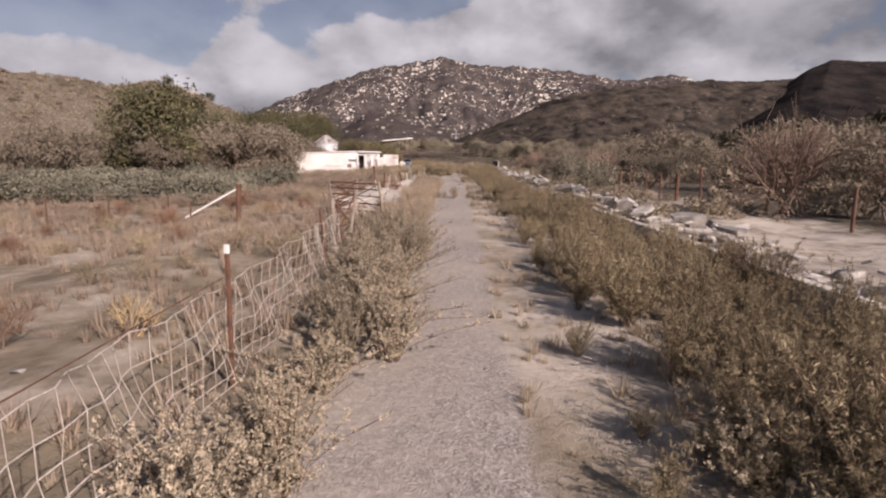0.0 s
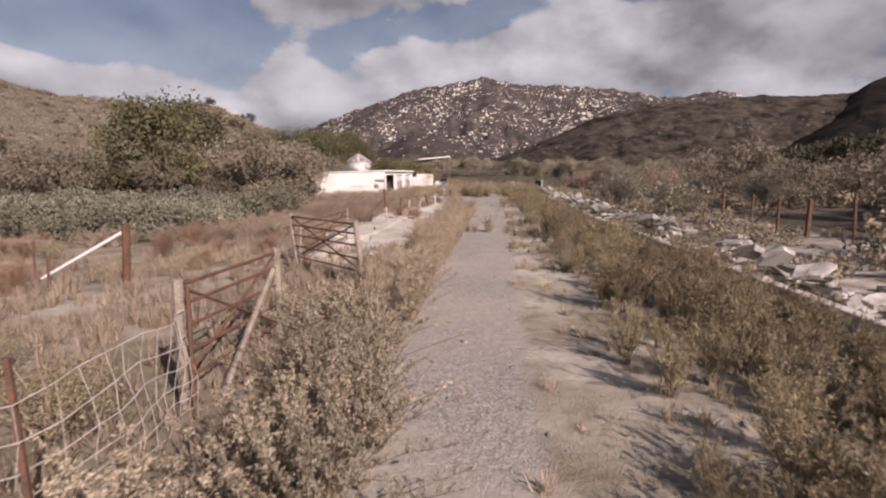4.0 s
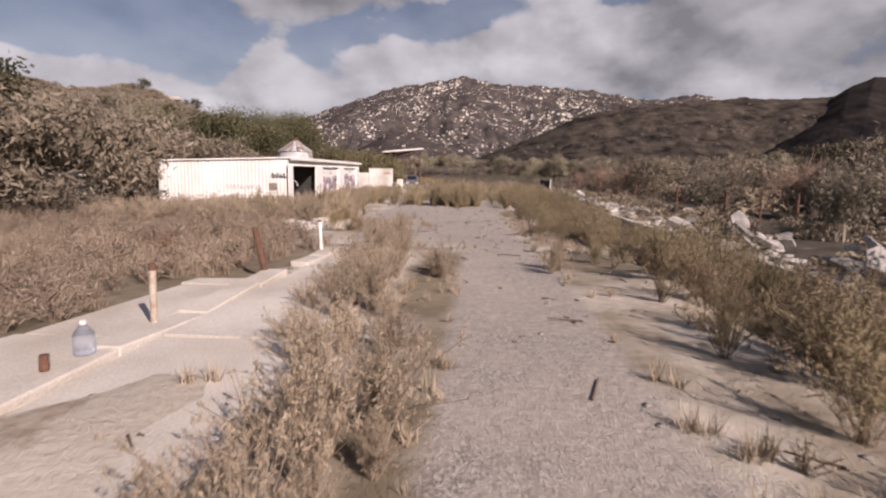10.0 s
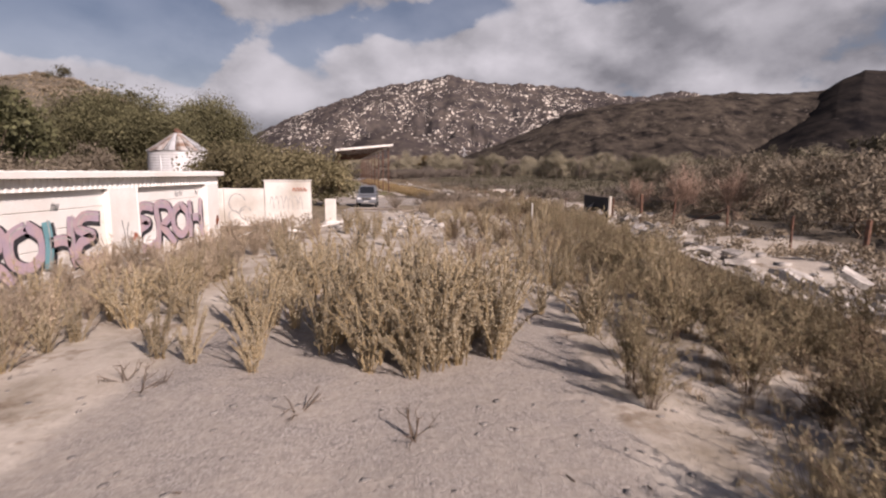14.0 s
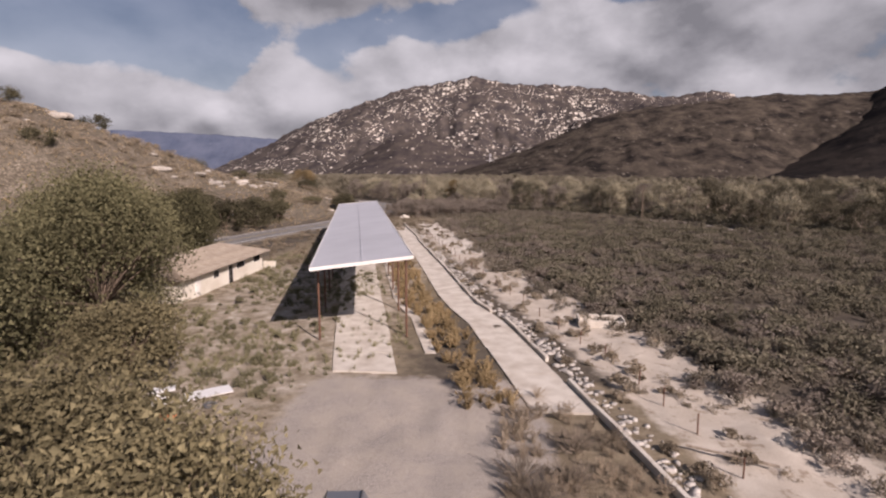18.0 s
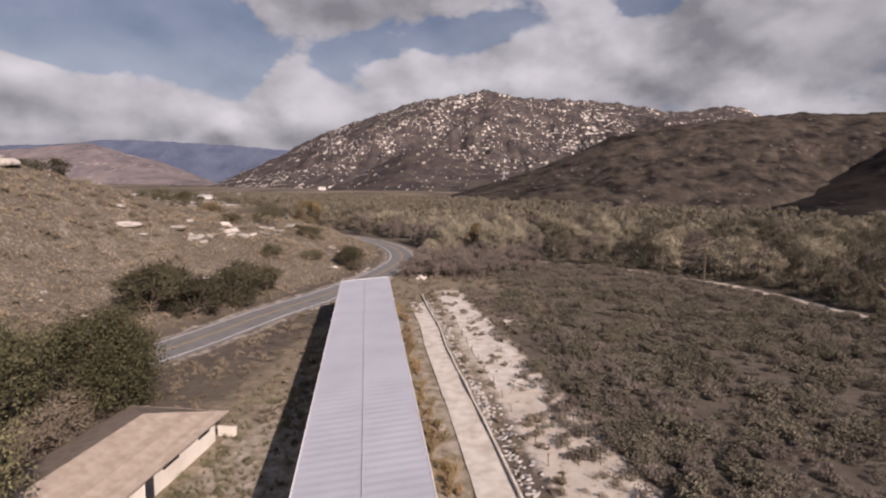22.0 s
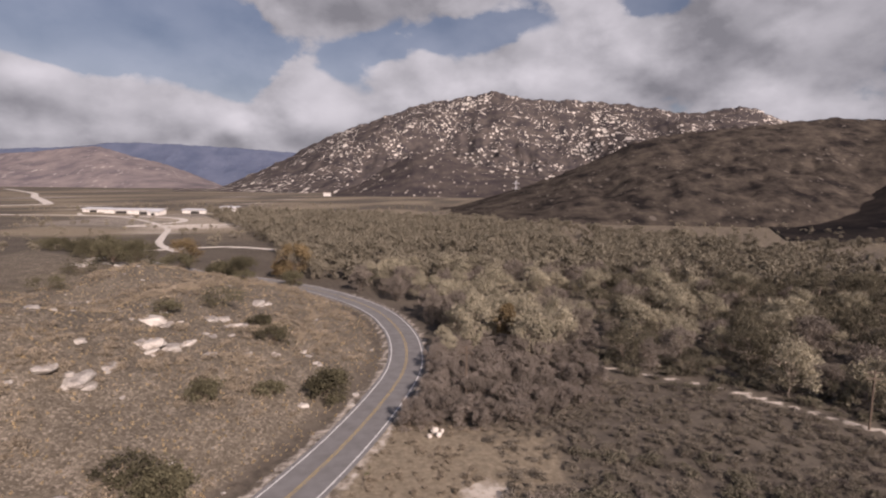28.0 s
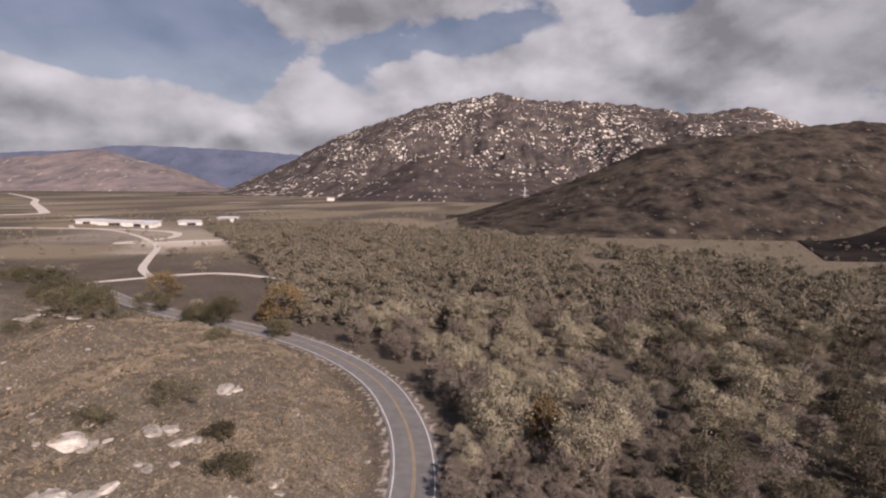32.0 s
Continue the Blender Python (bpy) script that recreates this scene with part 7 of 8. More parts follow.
# ---- silo ----
def silo():
    s = thing("grain_bin", (-17.3, 101.2, 0.0), "galvanised metal grain bin on legs with rusty cone roof", "grain bin")
    r = 2.15
    bm = bmesh.new()
    rings = []
    for k in range(17):
        z = 2.75 + k * 0.1
        q = r + (0.02 if k % 2 else 0)
        rings.append([bm.verts.new((math.cos(a) * q, math.sin(a) * q, z)) for a in np.linspace(0, 6.2832, 40, endpoint=False)])
    for a, b in zip(rings, rings[1:]):
        for i in range(40):
            bm.faces.new((a[i], a[(i + 1) % 40], b[(i + 1) % 40], b[i]))
    part("drum", bm, M_GALV, s)
    for k in range(16):
        a0, a1 = k * 0.3927 + 0.01, (k + 1) * 0.3927 - 0.01
        bm = bmesh.new()
        o = [bm.verts.new((math.cos(a) * (r + 0.12), math.sin(a) * (r + 0.12), 4.32)) for a in (a0, (a0 + a1) / 2, a1)]
        i = [bm.verts.new((math.cos(a) * 0.3, math.sin(a) * 0.3, 5.72)) for a in (a1, a0)]
        bm.faces.new(o + i)
        bmesh.ops.solidify(bm, geom=bm.faces[:], thickness=0.02)
        part("roof_sheet", bm, M_GALVRUST if k % 3 else M_GALV, s)
    part("hatch", rod((0, 0, 5.68), (0.1, 0.1, 5.9), 0.34, 12), M_RUST, s)
    part("hopper", rod((0, 0, 1.7), (0, 0, 2.78), 0.5, 20, r * 0.98), M_DARKMETAL, s)
    for k in range(6):
        a = k * 1.047 + 0.4
        x, y = math.cos(a) * r, math.sin(a) * r
        part("leg", rod((x, y, -0.2), (x, y, 3.9), 0.06, 6), M_GALV, s)
    part("brace", rod((math.cos(0.4) * r, math.sin(0.4) * r, 0.2), (math.cos(1.447) * r, math.sin(1.447) * r, 2.4), 0.03, 6), M_GALV, s)
    part("brace", rod((math.cos(3.54) * r, math.sin(3.54) * r, 0.2), (math.cos(4.588) * r, math.sin(4.588) * r, 2.4), 0.03, 6), M_GALV, s)


M_GALV = material("galvanised_sheet", (0.66, 0.66, 0.66), 0.5, 0.06, 1.2, 20, 0.05, metal=0.15, tint=(0.52, 0.51, 0.50))
M_GALVRUST = material("rust_stained_sheet", (0.62, 0.59, 0.55), 0.55, 0.1, 1.6, 20, 0.05, metal=0.15, tint=(0.27, 0.15, 0.09))
M_DARKMETAL = material("dark_steel", (0.10, 0.10, 0.10), 0.6, 0.2, 3, 30, 0.1)
silo()


# ---- house ----
def house():
    h = thing("house", (0, 0, 0), "low cream stucco house with tan shingled hip roof", "house")
    x0, x1, y0, y1 = -32.2, -25.4, 133.4, 150.6
    M = material("cream_stucco", (0.70, 0.66, 0.57), 0.9, 0.08, 0.6, 50, 0.15, tint=(0.58, 0.52, 0.43))
    MW = material("dusty_window_glass", (0.03, 0.03, 0.035), 0.15, 0.1, 3, 20, 0.0)
    front = part("wall_front", box(x1 - 0.2, y0, -0.2, x1, y1, 2.2), M, h)
    part("wall_rear", box(x0, y0, -0.2, x0 + 0.2, y1, 2.2), M, h)
    part("wall_end", box(x0 + 0.2, y0, -0.2, x1 - 0.2, y0 + 0.2, 2.2), M, h)
    part("wall_end", box(x0 + 0.2, y1 - 0.2, -0.2, x1 - 0.2, y1, 2.2), M, h)
    for y, w, z0, z1 in ((136.2, 0.9, 0.0, 2.0), (139.6, 1.0, 1.15, 1.8), (142.6, 0.85, 0.0, 2.0), (144.9, 1.8, 1.25, 1.95), (149.0, 1.6, 1.25, 1.95)):
        door = z0 == 0
        fr = part("door" if door else "window", box(x1 - 0.02, y - w / 2 - 0.06, z0 - 0.04, x1 + 0.03, y + w / 2 + 0.06, z1 + 0.06, 0.01), M_STUCCO, h)
        if door and y < 140:
            part("leaf", box(x1 + 0.03, y - w / 2, z0, x1 + 0.05, y + w / 2, z1), M_STUCCO, fr)
        else:
            part("pane", box(x1 + 0.03, y - w / 2, z0, x1 + 0.045, y + w / 2, z1), MW, fr)
    e, ze, zr = 0.75, 2.2, 3.55
    xm = (x0 + x1) / 2
    A, B, C, D = Vector((x0 - e, y0 - e, ze)), Vector((x1 + e, y0 - e, ze)), Vector((x1 + e, y1 + e, ze)), Vector((x0 - e, y1 + e, ze))
    R0, R1 = Vector((xm, y0 + 3.4, zr)), Vector((xm, y1 - 3.4, zr))
    for nm, q in (("roof_slope", [A, B, R0]), ("roof_slope", [B, C, R1, R0]), ("roof_slope", [C, D, R1]), ("roof_slope", [D, A, R0, R1])):
        bm = bmesh.new()
        bm.faces.new([bm.verts.new(v) for v in q])
        bmesh.ops.solidify(bm, geom=bm.faces[:], thickness=0.05)
        sl = part(nm, bm, M_SHINGLE, h)
        if q[0] is B:
            n = 14
            for k in range(n):
                s0, s1 = k / n, (k + 1) / n + 0.004
                a, b = B.lerp(R0, s0), C.lerp(R1, s0)
                c, d = C.lerp(R1, s1), B.lerp(R0, s1)
                up = Vector((0.012, 0, 0.035))
                part("shingle_course", quadslab([a + up * 1.6, b + up * 1.6, c + up, d + up], 0.025), M_SHINGLE, sl)
    for a, b in ((B, C), (A, B), (C, D)):
        part("fascia", rod(a - Vector((0, 0, 0.03)), b - Vector((0, 0, 0.03)), 0.06, 4), M_WOOD, h)
    part("soffit", box(x0 - e + 0.1, y0 - e + 0.1, 2.12, x1 + e - 0.1, y1 + e - 0.1, 2.16), M_WOOD, h)
    part("step_wall", box(x1 - 0.3, y1 + 0.9, -0.2, x1 + 1.2, y1 + 1.15, 0.8, 0.02), M, h)


house()


# ---- vehicle ----
def car():
    c = thing("car", (-2.75, 102.75, gz(-2.75, 102.75)), "silver-grey sport utility car parked on the gravel yard", "car", rz=7.0)
    c.scale = (0.89, 0.92, 0.95)
    P = material("silver_grey_paint", (0.27, 0.28, 0.30), 0.35, 0.04, 2, 30, 0.02, metal=0.6)
    GL = material("tinted_car_glass", (0.02, 0.022, 0.025), 0.08, 0.1, 2, 20, 0.0)
    TY = material("tyre_rubber", (0.025, 0.025, 0.025), 0.85, 0.2, 6, 40, 0.1)
    BL = material("black_plastic", (0.04, 0.04, 0.04), 0.6, 0.2, 6, 40, 0.05)
    CH = material("chrome_trim", (0.7, 0.7, 0.7), 0.2, 0.05, 3, 30, 0.0, metal=1.0)
    LM = material("headlamp_glass", (0.75, 0.75, 0.74), 0.1, 0.05, 3, 30, 0.0)

    def loft(secs, mat, nm, bevel=0.0):
        bm = bmesh.new()
        rings = []
        for y, w0, w1, z0, z1 in secs:
            rings.append([bm.verts.new(p) for p in ((-w0, y, z0), (-w0 * 1.0, y, z0 + (z1 - z0) * 0.55), (-w1, y, z1), (w1, y, z1), (w0, y, z0 + (z1 - z0) * 0.55), (w0, y, z0))])
        for a, b in zip(rings, rings[1:]):
            for i in range(6):
                bm.faces.new((a[i], a[(i + 1) % 6], b[(i + 1) % 6], b[i]))
        bm.faces.new(rings[0])
        bm.faces.new(rings[-1][::-1])
        bmesh.ops.recalc_face_normals(bm, faces=bm.faces[:])
        bmesh.ops.bevel(bm, geom=bm.edges[:], offset=0.03, segments=2, affect="EDGES")
        return part(nm, bm, mat, c)
    loft([(-2.25, 0.80, 0.72, 0.42, 0.86), (-2.05, 0.88, 0.80, 0.38, 0.98), (-0.95, 0.90, 0.84, 0.36, 1.06), (0.9, 0.90, 0.86, 0.36, 1.10), (2.1, 0.89, 0.84, 0.40, 1.10), (2.28, 0.84, 0.80, 0.46, 1.05)], P, "body")
    cab = loft([(-0.98, 0.80, 0.78, 1.04, 1.08), (-0.30, 0.80, 0.64, 1.06, 1.70), (0.9, 0.82, 0.66, 1.08, 1.76), (1.95, 0.81, 0.64, 1.08, 1.72), (2.2, 0.80, 0.70, 1.06, 1.20)], P, "cabin")
    part("windscreen", quadslab([(-0.66, -0.93, 1.14), (0.66, -0.93, 1.14), (0.58, -0.37, 1.67), (-0.58, -0.37, 1.67)], 0.02), GL, cab)
    part("rear_window", quadslab([(-0.6, 2.19, 1.30), (0.6, 2.19, 1.30), (0.56, 2.0, 1.64), (-0.56, 2.0, 1.64)], 0.02), GL, cab)
    for sx in (-1, 1):
        for a, b in ((-0.25, 0.55), (0.62, 1.25), (1.32, 1.9)):
            bm = bmesh.new()
            f = 0.25 if a == -0.25 else 0.0
            bm.faces.new([bm.verts.new(p) for p in ((sx * 0.835, a - f, 1.16), (sx * 0.835, b, 1.16), (sx * 0.70, b, 1.62), (sx * 0.70, a, 1.62))])
            bmesh.ops.solidify(bm, geom=bm.faces[:], thickness=0.012)
            part("side_window", bm, GL, cab)
        part("roof_rail", rod((sx * 0.6, -0.1, 1.8), (sx * 0.6, 1.8, 1.8), 0.022, 6), BL, cab)
        part("mirror", box(sx * 0.98 - 0.09, -0.72, 1.08, sx * 0.98 + 0.09, -0.58, 1.24, 0.03), CH, c, "bright door mirror")
        lamp = part("headlight", box(sx * 0.62 - 0.2, -2.275, 0.68, sx * 0.62 + 0.2, -2.16, 0.84, 0.03), LM, c, "clear headlight")
        part("tail_light", box(sx * 0.78 - 0.08, 2.2, 0.8, sx * 0.78 + 0.08, 2.3, 1.08, 0.02), G_RED, c, "red tail light")
        for y in (-1.4, 1.42):
            w = part("wheel", rod((sx * 0.70, y, 0.34), (sx * 0.91, y, 0.34), 0.35, 24), TY, c, "dark tyre")
            part("rim", rod((sx * 0.89, y, 0.34), (sx * 0.925, y, 0.34), 0.22, 16), CH, w)
            part("arch", rod((sx * 0.86, y, 0.38), (sx * 0.906, y, 0.38), 0.43, 24), BL, c)
    part("grille", box(-0.38, -2.29, 0.66, 0.38, -2.2, 0.84, 0.01), BL, c)
    for k in range(3):
        part("grille_bar", box(-0.37, -2.30, 0.69 + k * 0.05, 0.37, -2.285, 0.71 + k * 0.05), CH, c)
    part("bumper", box(-0.84, -2.36, 0.42, 0.84, -2.18, 0.62, 0.04), P, c)
    part("rear_bumper", box(-0.84, 2.2, 0.44, 0.84, 2.36, 0.64, 0.04), BL, c)
    part("plate", box(-0.16, -2.375, 0.47, 0.16, -2.36, 0.58), M_WHITEMETAL, c, "white plate with a plain dark bar")
    part("plate_bar", box(-0.12, -2.38, 0.505, 0.12, -2.374, 0.545), G_BLACK, c)


car()

# ---- litter and timber in the yard ----
M_CREAM = material("white_plastic", (0.75, 0.75, 0.74), 0.5, 0.05, 2, 20, 0.03)
M_ORANGE = material("orange_plastic", (0.55, 0.20, 0.08), 0.6, 0.12, 2, 20, 0.03)
board = thing("white_board", (-12.9, 114.7, gz(-12.9, 114.7) + 0.12), "white board lying tilted on the ground", "board", rz=38)
part("sheet", box(-1.1, -0.55, 0.0, 1.1, 0.55, 0.10, 0.02), M_CREAM, board)
part("edge", box(-1.12, -0.57, 0.02, 1.12, -0.55, 0.08, 0.005), M_WOOD, board)
tyre = thing("tyre", (-12.2, 113.45, gz(-12.2, 113.45) + 0.1), "old black tyre lying flat", "tyre")
bm = bmesh.new()
rings = []
for i in range(24):
    a = i * 6.2832 / 24
    rings.append([bm.verts.new((math.cos(a) * (0.26 + 0.09 * math.cos(b)), math.sin(a) * (0.26 + 0.09 * math.cos(b)), 0.08 * math.sin(b))) for b in np.linspace(0, 6.2832, 10, endpoint=False)])
for i in range(24):
    for k in range(10):
        bm.faces.new((rings[i][k], rings[(i + 1) % 24][k], rings[(i + 1) % 24][(k + 1) % 10], rings[i][(k + 1) % 10]))
part("tread", bm, M_DARKMETAL, tyre)
sink = thing("old_washer", (-14.7, 113.4, gz(-14.7, 113.4)), "dumped white appliance on its side", "appliance", rz=20)
part("case", box(-0.35, -0.35, 0, 0.35, 0.35, 0.75, 0.04), M_CREAM, sink)
part("drum", rod((-0.36, 0, 0.38), (-0.40, 0, 0.38), 0.24, 18), M_DARKMETAL, sink)
part("lid", box(0.3, -0.3, 0.72, 0.75, 0.3, 0.78, 0.01), M_CREAM, sink)
tub = thing("orange_tub", (-13.6, 112.2, gz(-13.6, 112.2)), "crushed orange plastic tub", "tub", rz=30)
part("shell", box(-0.4, -0.25, 0, 0.4, 0.25, 0.16, 0.05), M_ORANGE, tub)


def plank(a, b, w, mat, name, label, group):
    o = thing(name, (0, 0, 0), label, name.replace("_", " "), group)
    za, zb = gz(*a[:2]) + a[2], gz(*b[:2]) + b[2]
    part("length", rod((a[0], a[1], za), (b[0], b[1], zb), w, 6), mat, o)


for a, b in (((-4.2, 83.1, 0.1), (-1.9, 84.6, 0.35)), ((-2.2, 84.3, 0.1), (-0.9, 85.5, 0.3)), ((-0.9, 89.7, 0.15), (-2.1, 86.6, 0.1)), ((-3.4, 81.5, 0.05), (-3.0, 83.6, 0.15)), ((-2.6, 82.4, 0.3), (-2.1, 83.6, 0.05)), ((-3.2, 82.9, 0.35), (-2.0, 83.1, 0.1)), ((-3.4, 60.3, 0.05), (-2.2, 61.8, 0.06)), ((-4.1, 80.9, 0.1), (-3.5, 82.2, 0.5))):
    plank(a, b, 0.035, M_WHITEMETAL, "white_strip", "bent white metal trim strip lying in weeds", "white trim strips")
for a, b in (((0.6, 96.2, 0.1), (7.4, 99.5, 0.25)), ((1.6, 95.8, 0.08), (3.6, 97.0, 0.1)), ((9.6, 111, 0.2), (12.6, 109.6, 0.3)), ((-3.0, 99.0, 0.05), (0.6, 98.2, 0.08)), ((4.9, 29.5, 0.03), (5.0, 30.2, 0.03)), ((3.45, 24.0, 0.05), (3.85, 24.25, 0.06))):
    plank(a, b, 0.06, M_WOOD, "timber", "weathered timber lying on the ground", "loose timber")
plank((1.15, 31.4, 0.02), (2.32, 30.75, 1.3), 0.035, M_WOOD, "brace", "pale wooden brace leaning on the tall pipe post", "")


def branch_heap(x, y, seed):
    g = twig_shrub(np.random.RandomState(seed), h=1.5, limbs=30, fork=4, fine=4, r0=0.016, spread=2.4)
    put(to_mesh("dead_brush", g, [L_GREY]), x, y, 1.0, seed, "dead_brush", "tangle of cut grey deadwood on the gravel", "deadwood", "cut deadwood")


for k, (x, y) in enumerate([(1.6, 105.2), (3.2, 106.6), (4.3, 105.2), (-0.2, 100.4), (6.9, 96.4)]):
    branch_heap(x, y, 700 + k)

panel = thing("black_panel", (0, 0, 0), "black sheet panel standing at the end of the rubble", "panel")
part("sheet", quadslab([(12.25, 92.0, 1.45), (12.30, 92.03, 1.45), (12.93, 88.82, 1.4), (12.88, 88.8, 1.4)], 1.35), G_BLACK, panel)
part("post", rod((12.9, 88.75, 0), (12.92, 88.72, 1.5), 0.08, 8), M_CONCRETE, panel, "pale end post")
stake = thing("white_stake", (8.95, 90.3, gz(8.95, 90.3)), "thin white stake among shrubs", "stake")
part("rod", rod((0, 0, -0.2), (0.02, 0, 1.05), 0.03, 6), M_WHITEMETAL, stake)

tank = thing("concrete_trough", (9.9, 129.6, gz(9.9, 129.6)), "open pale concrete trough on the flat", "trough", rz=-4)
for nm, q in (("side", (-1.7, -1.0, 0, 1.7, -0.85, 0.55)), ("side", (-1.7, 0.85, 0, 1.7, 1.0, 0.55)), ("end", (-1.7, -0.85, 0, -1.55, 0.85, 0.55)), ("end", (1.55, -0.85, 0, 1.7, 0.85, 0.55)), ("floor", (-1.55, -0.85, 0, 1.55, 0.85, 0.06))):
    part(nm, box(*q, 0.01), M_CONCRETE, tank)
copy_thing(tank, pose(-0.9, 189.3, gz(-0.9, 189.3), 0, 0, 12))
marker = thing("pale_boulders", (-20, 225.2, gz(-20, 225.2)), "stack of pale boulders at the roadside", "boulder")
for dx, dy, s in ((0, 0, 0.55), (0.7, -1.0, 0.4), (-0.5, -1.6, 0.35), (1.0, 0.3, 0.3)):
    bm = bmesh.new()
    bmesh.ops.create_icosphere(bm, subdivisions=2, radius=s)
    for v in bm.verts:
        v.co *= 1 + 0.3 * noise.noise(v.co * 2 + Vector((dx * 9, dy * 5, 1)))
        v.co += Vector((dx, dy, s * 0.6))
    part("stone", bm, M_CONCRETE, marker)


def utility_pole(x, y, h, arms=True, lean=0.0):
    p = thing("utility_pole", (x, y, gz(x, y)), "dark weathered wooden utility pole", "pole", "utility poles")
    part("shaft", rod((0, 0, -0.5), (lean, 0, h), 0.16, 8, 0.11), M_BARK, p)
    if arms:
        for k, z in enumerate((h - 0.4, h - 1.3)):
            a = part("crossarm", box(-1.1 + lean, -0.06, z - 0.06, 1.1 + lean, 0.06, z + 0.06), M_BARK, p)
            for dx in (-0.95, -0.4, 0.4, 0.95):
                part("insulator", rod((dx + lean, 0, z + 0.06), (dx + lean, 0, z + 0.2), 0.05, 6), M_STEELPOST, a)


utility_pole(42.2, 236.3, 9.0)
utility_pole(-16.7, 239, 8.5)
utility_pole(-66, 96, 9.5)
utility_pole(86, 205, 9.0)


def lattice_tower(x, y, h):
    t = thing("lattice_tower", (x, y, gz(x, y)), "pale steel lattice power pylon across the valley", "pylon")
    for sx in (-1, 1):
        for sy in (-1, 1):
            part("leg", rod((sx * 3, sy * 3, 0), (sx * 0.6, sy * 0.6, h), 0.25, 4), M_GALV, t)
    for k in range(6):
        s0, s1 = k / 6, (k + 1) / 6
        w0, w1 = 3 - 2.4 * s0, 3 - 2.4 * s1
        part("lacing", rod((-w0, -w0, h * s0), (w1, -w1, h * s1), 0.15, 4), M_GALV, t)
        part("lacing", rod((w0, -w0, h * s0), (-w1, -w1, h * s1), 0.15, 4), M_GALV, t)
    for z in (0.72, 0.88):
        part("arm", rod((-6, 0, h * z), (6, 0, h * z), 0.2, 4), M_GALV, t)


lattice_tower(4, 940, 42)


def farm():
    rs = np.random.RandomState(3)
    MR = material("pale_shed_roof", (0.62, 0.62, 0.62), 0.6, 0.08, 0.3, 5, 0.0)
    for x, y, w, d, h in ((-390, 690, 34, 12, 5), (-425, 700, 40, 10, 4.5), (-352, 720, 30, 9, 4), (-470, 715, 26, 10, 4), (-372, 676, 12, 8, 4), (-340, 770, 22, 8, 5)):
        s = thing("farm_shed", (x, y, -0.3), "long pale farm shed on the valley floor", "shed", "farm sheds")
        part("wall", box(-w / 2, -d / 2, 0, w / 2, d / 2, h), M_STUCCO, s)
        part("roof", quadslab([(-w / 2 - 1, -d / 2 - 1, h + 0.6), (w / 2 + 1, -d / 2 - 1, h + 0.6), (w / 2 + 1, d / 2 + 1, h + 1.4), (-w / 2 - 1, d / 2 + 1, h + 1.4)], 0.5), MR, s)
        # dark sheet on the closed wall, painted shade of an opening
        part("doorway", box(-w / 6, -d / 2 - 0.1, 0, w / 6, -d / 2, h * 0.7), M_DARK, s)
    pts = spline([(-560, 640), (-430, 655), (-330, 640), (-290, 590), (-300, 540), (-240, 575), (-190, 590)], 8)
    tagged(ribbon("farm_track", pts, 0, 7, 0.12, M_CONCRETE), "pale dirt track to the farm", "track", kind="structure")
    pts = spline([(-470, 690), (-440, 660), (-383, 640), (-320, 590), (-262, 530), (-225, 470), (-200, 430), (-170, 400)], 8)
    tagged(ribbon("farm_drive", pts, 0, 4, 0.15, M_CONCRETE), "pale dirt drive to the farm yard", "track", kind="structure")
    pts = spline([(-2200, 2300), (-1400, 1600), (-1058, 1251), (-760, 960), (-690, 880), (-720, 830), (-820, 800)], 25)
    tagged(ribbon("far_road", pts, 0, 14, 0.3, M_CONCRETE), "pale road bending on the far valley side", "road", kind="structure")
    pts = spline([(-200, 392), (-170, 420), (-150, 425), (-120, 415)], 6)
    tagged(ribbon("farm_lane", pts, 0, 4, 0.12, M_CONCRETE), "pale dirt lane beyond the bend", "track", kind="structure")
    h = thing("white_house_far", (-500, 1600, 0), "small white house at the mountain foot", "house")
    part("wall", box(-9, -5, 0, 9, 5, 9), M_STUCCO, h)
    part("roof", quadslab([(-10, -6, 10), (10, -6, 10), (10, 6, 11), (-10, 6, 11)], 1.0), M_SHINGLE, h)


farm()


# ---- bare and silvery trees by the old fence ----
def sum_limbs(limbs, fork, fine):
    """Faces of the thick limbs in a bare bush; each stick has six."""
    one = 1 + fork * (1 + fine)
    return np.concatenate([np.arange(6) + 6 * one * i for i in range(limbs)])


def bare_tree(x, y, h, seed, mat, label, leaf=None):
    t = thing("bare_tree", (x, y, gz(x, y) - 0.05), label, "tree", "scrubby trees by the fence")
    g = twig_shrub(np.random.RandomState(seed), h=h, limbs=10, fork=7, fine=13, r0=0.010, spread=0.95)
    limb = np.zeros(len(g[1]), bool)
    limb[sum_limbs(10, 7, 13)] = True
    for nm, q in (("limb", g[1][limb]), ("twig_crown", g[1][~limb])):
        used, inv = np.unique(q, return_inverse=True)
        part(nm, fast_mesh(nm, g[0][used], inv.reshape(q.shape), mat), None, t)
    if leaf:
        rs = np.random.RandomState(seed)
        p = g[0][rs.randint(0, len(g[0]), 1500)] + rs.normal(0, 0.12, (1500, 3))
        p = p[p[:, 2] > 0.4]
        part("foliage", fast_mesh("foliage", *leaf_cards(p, 0.055, rs, 1.8), leaf), None, t)


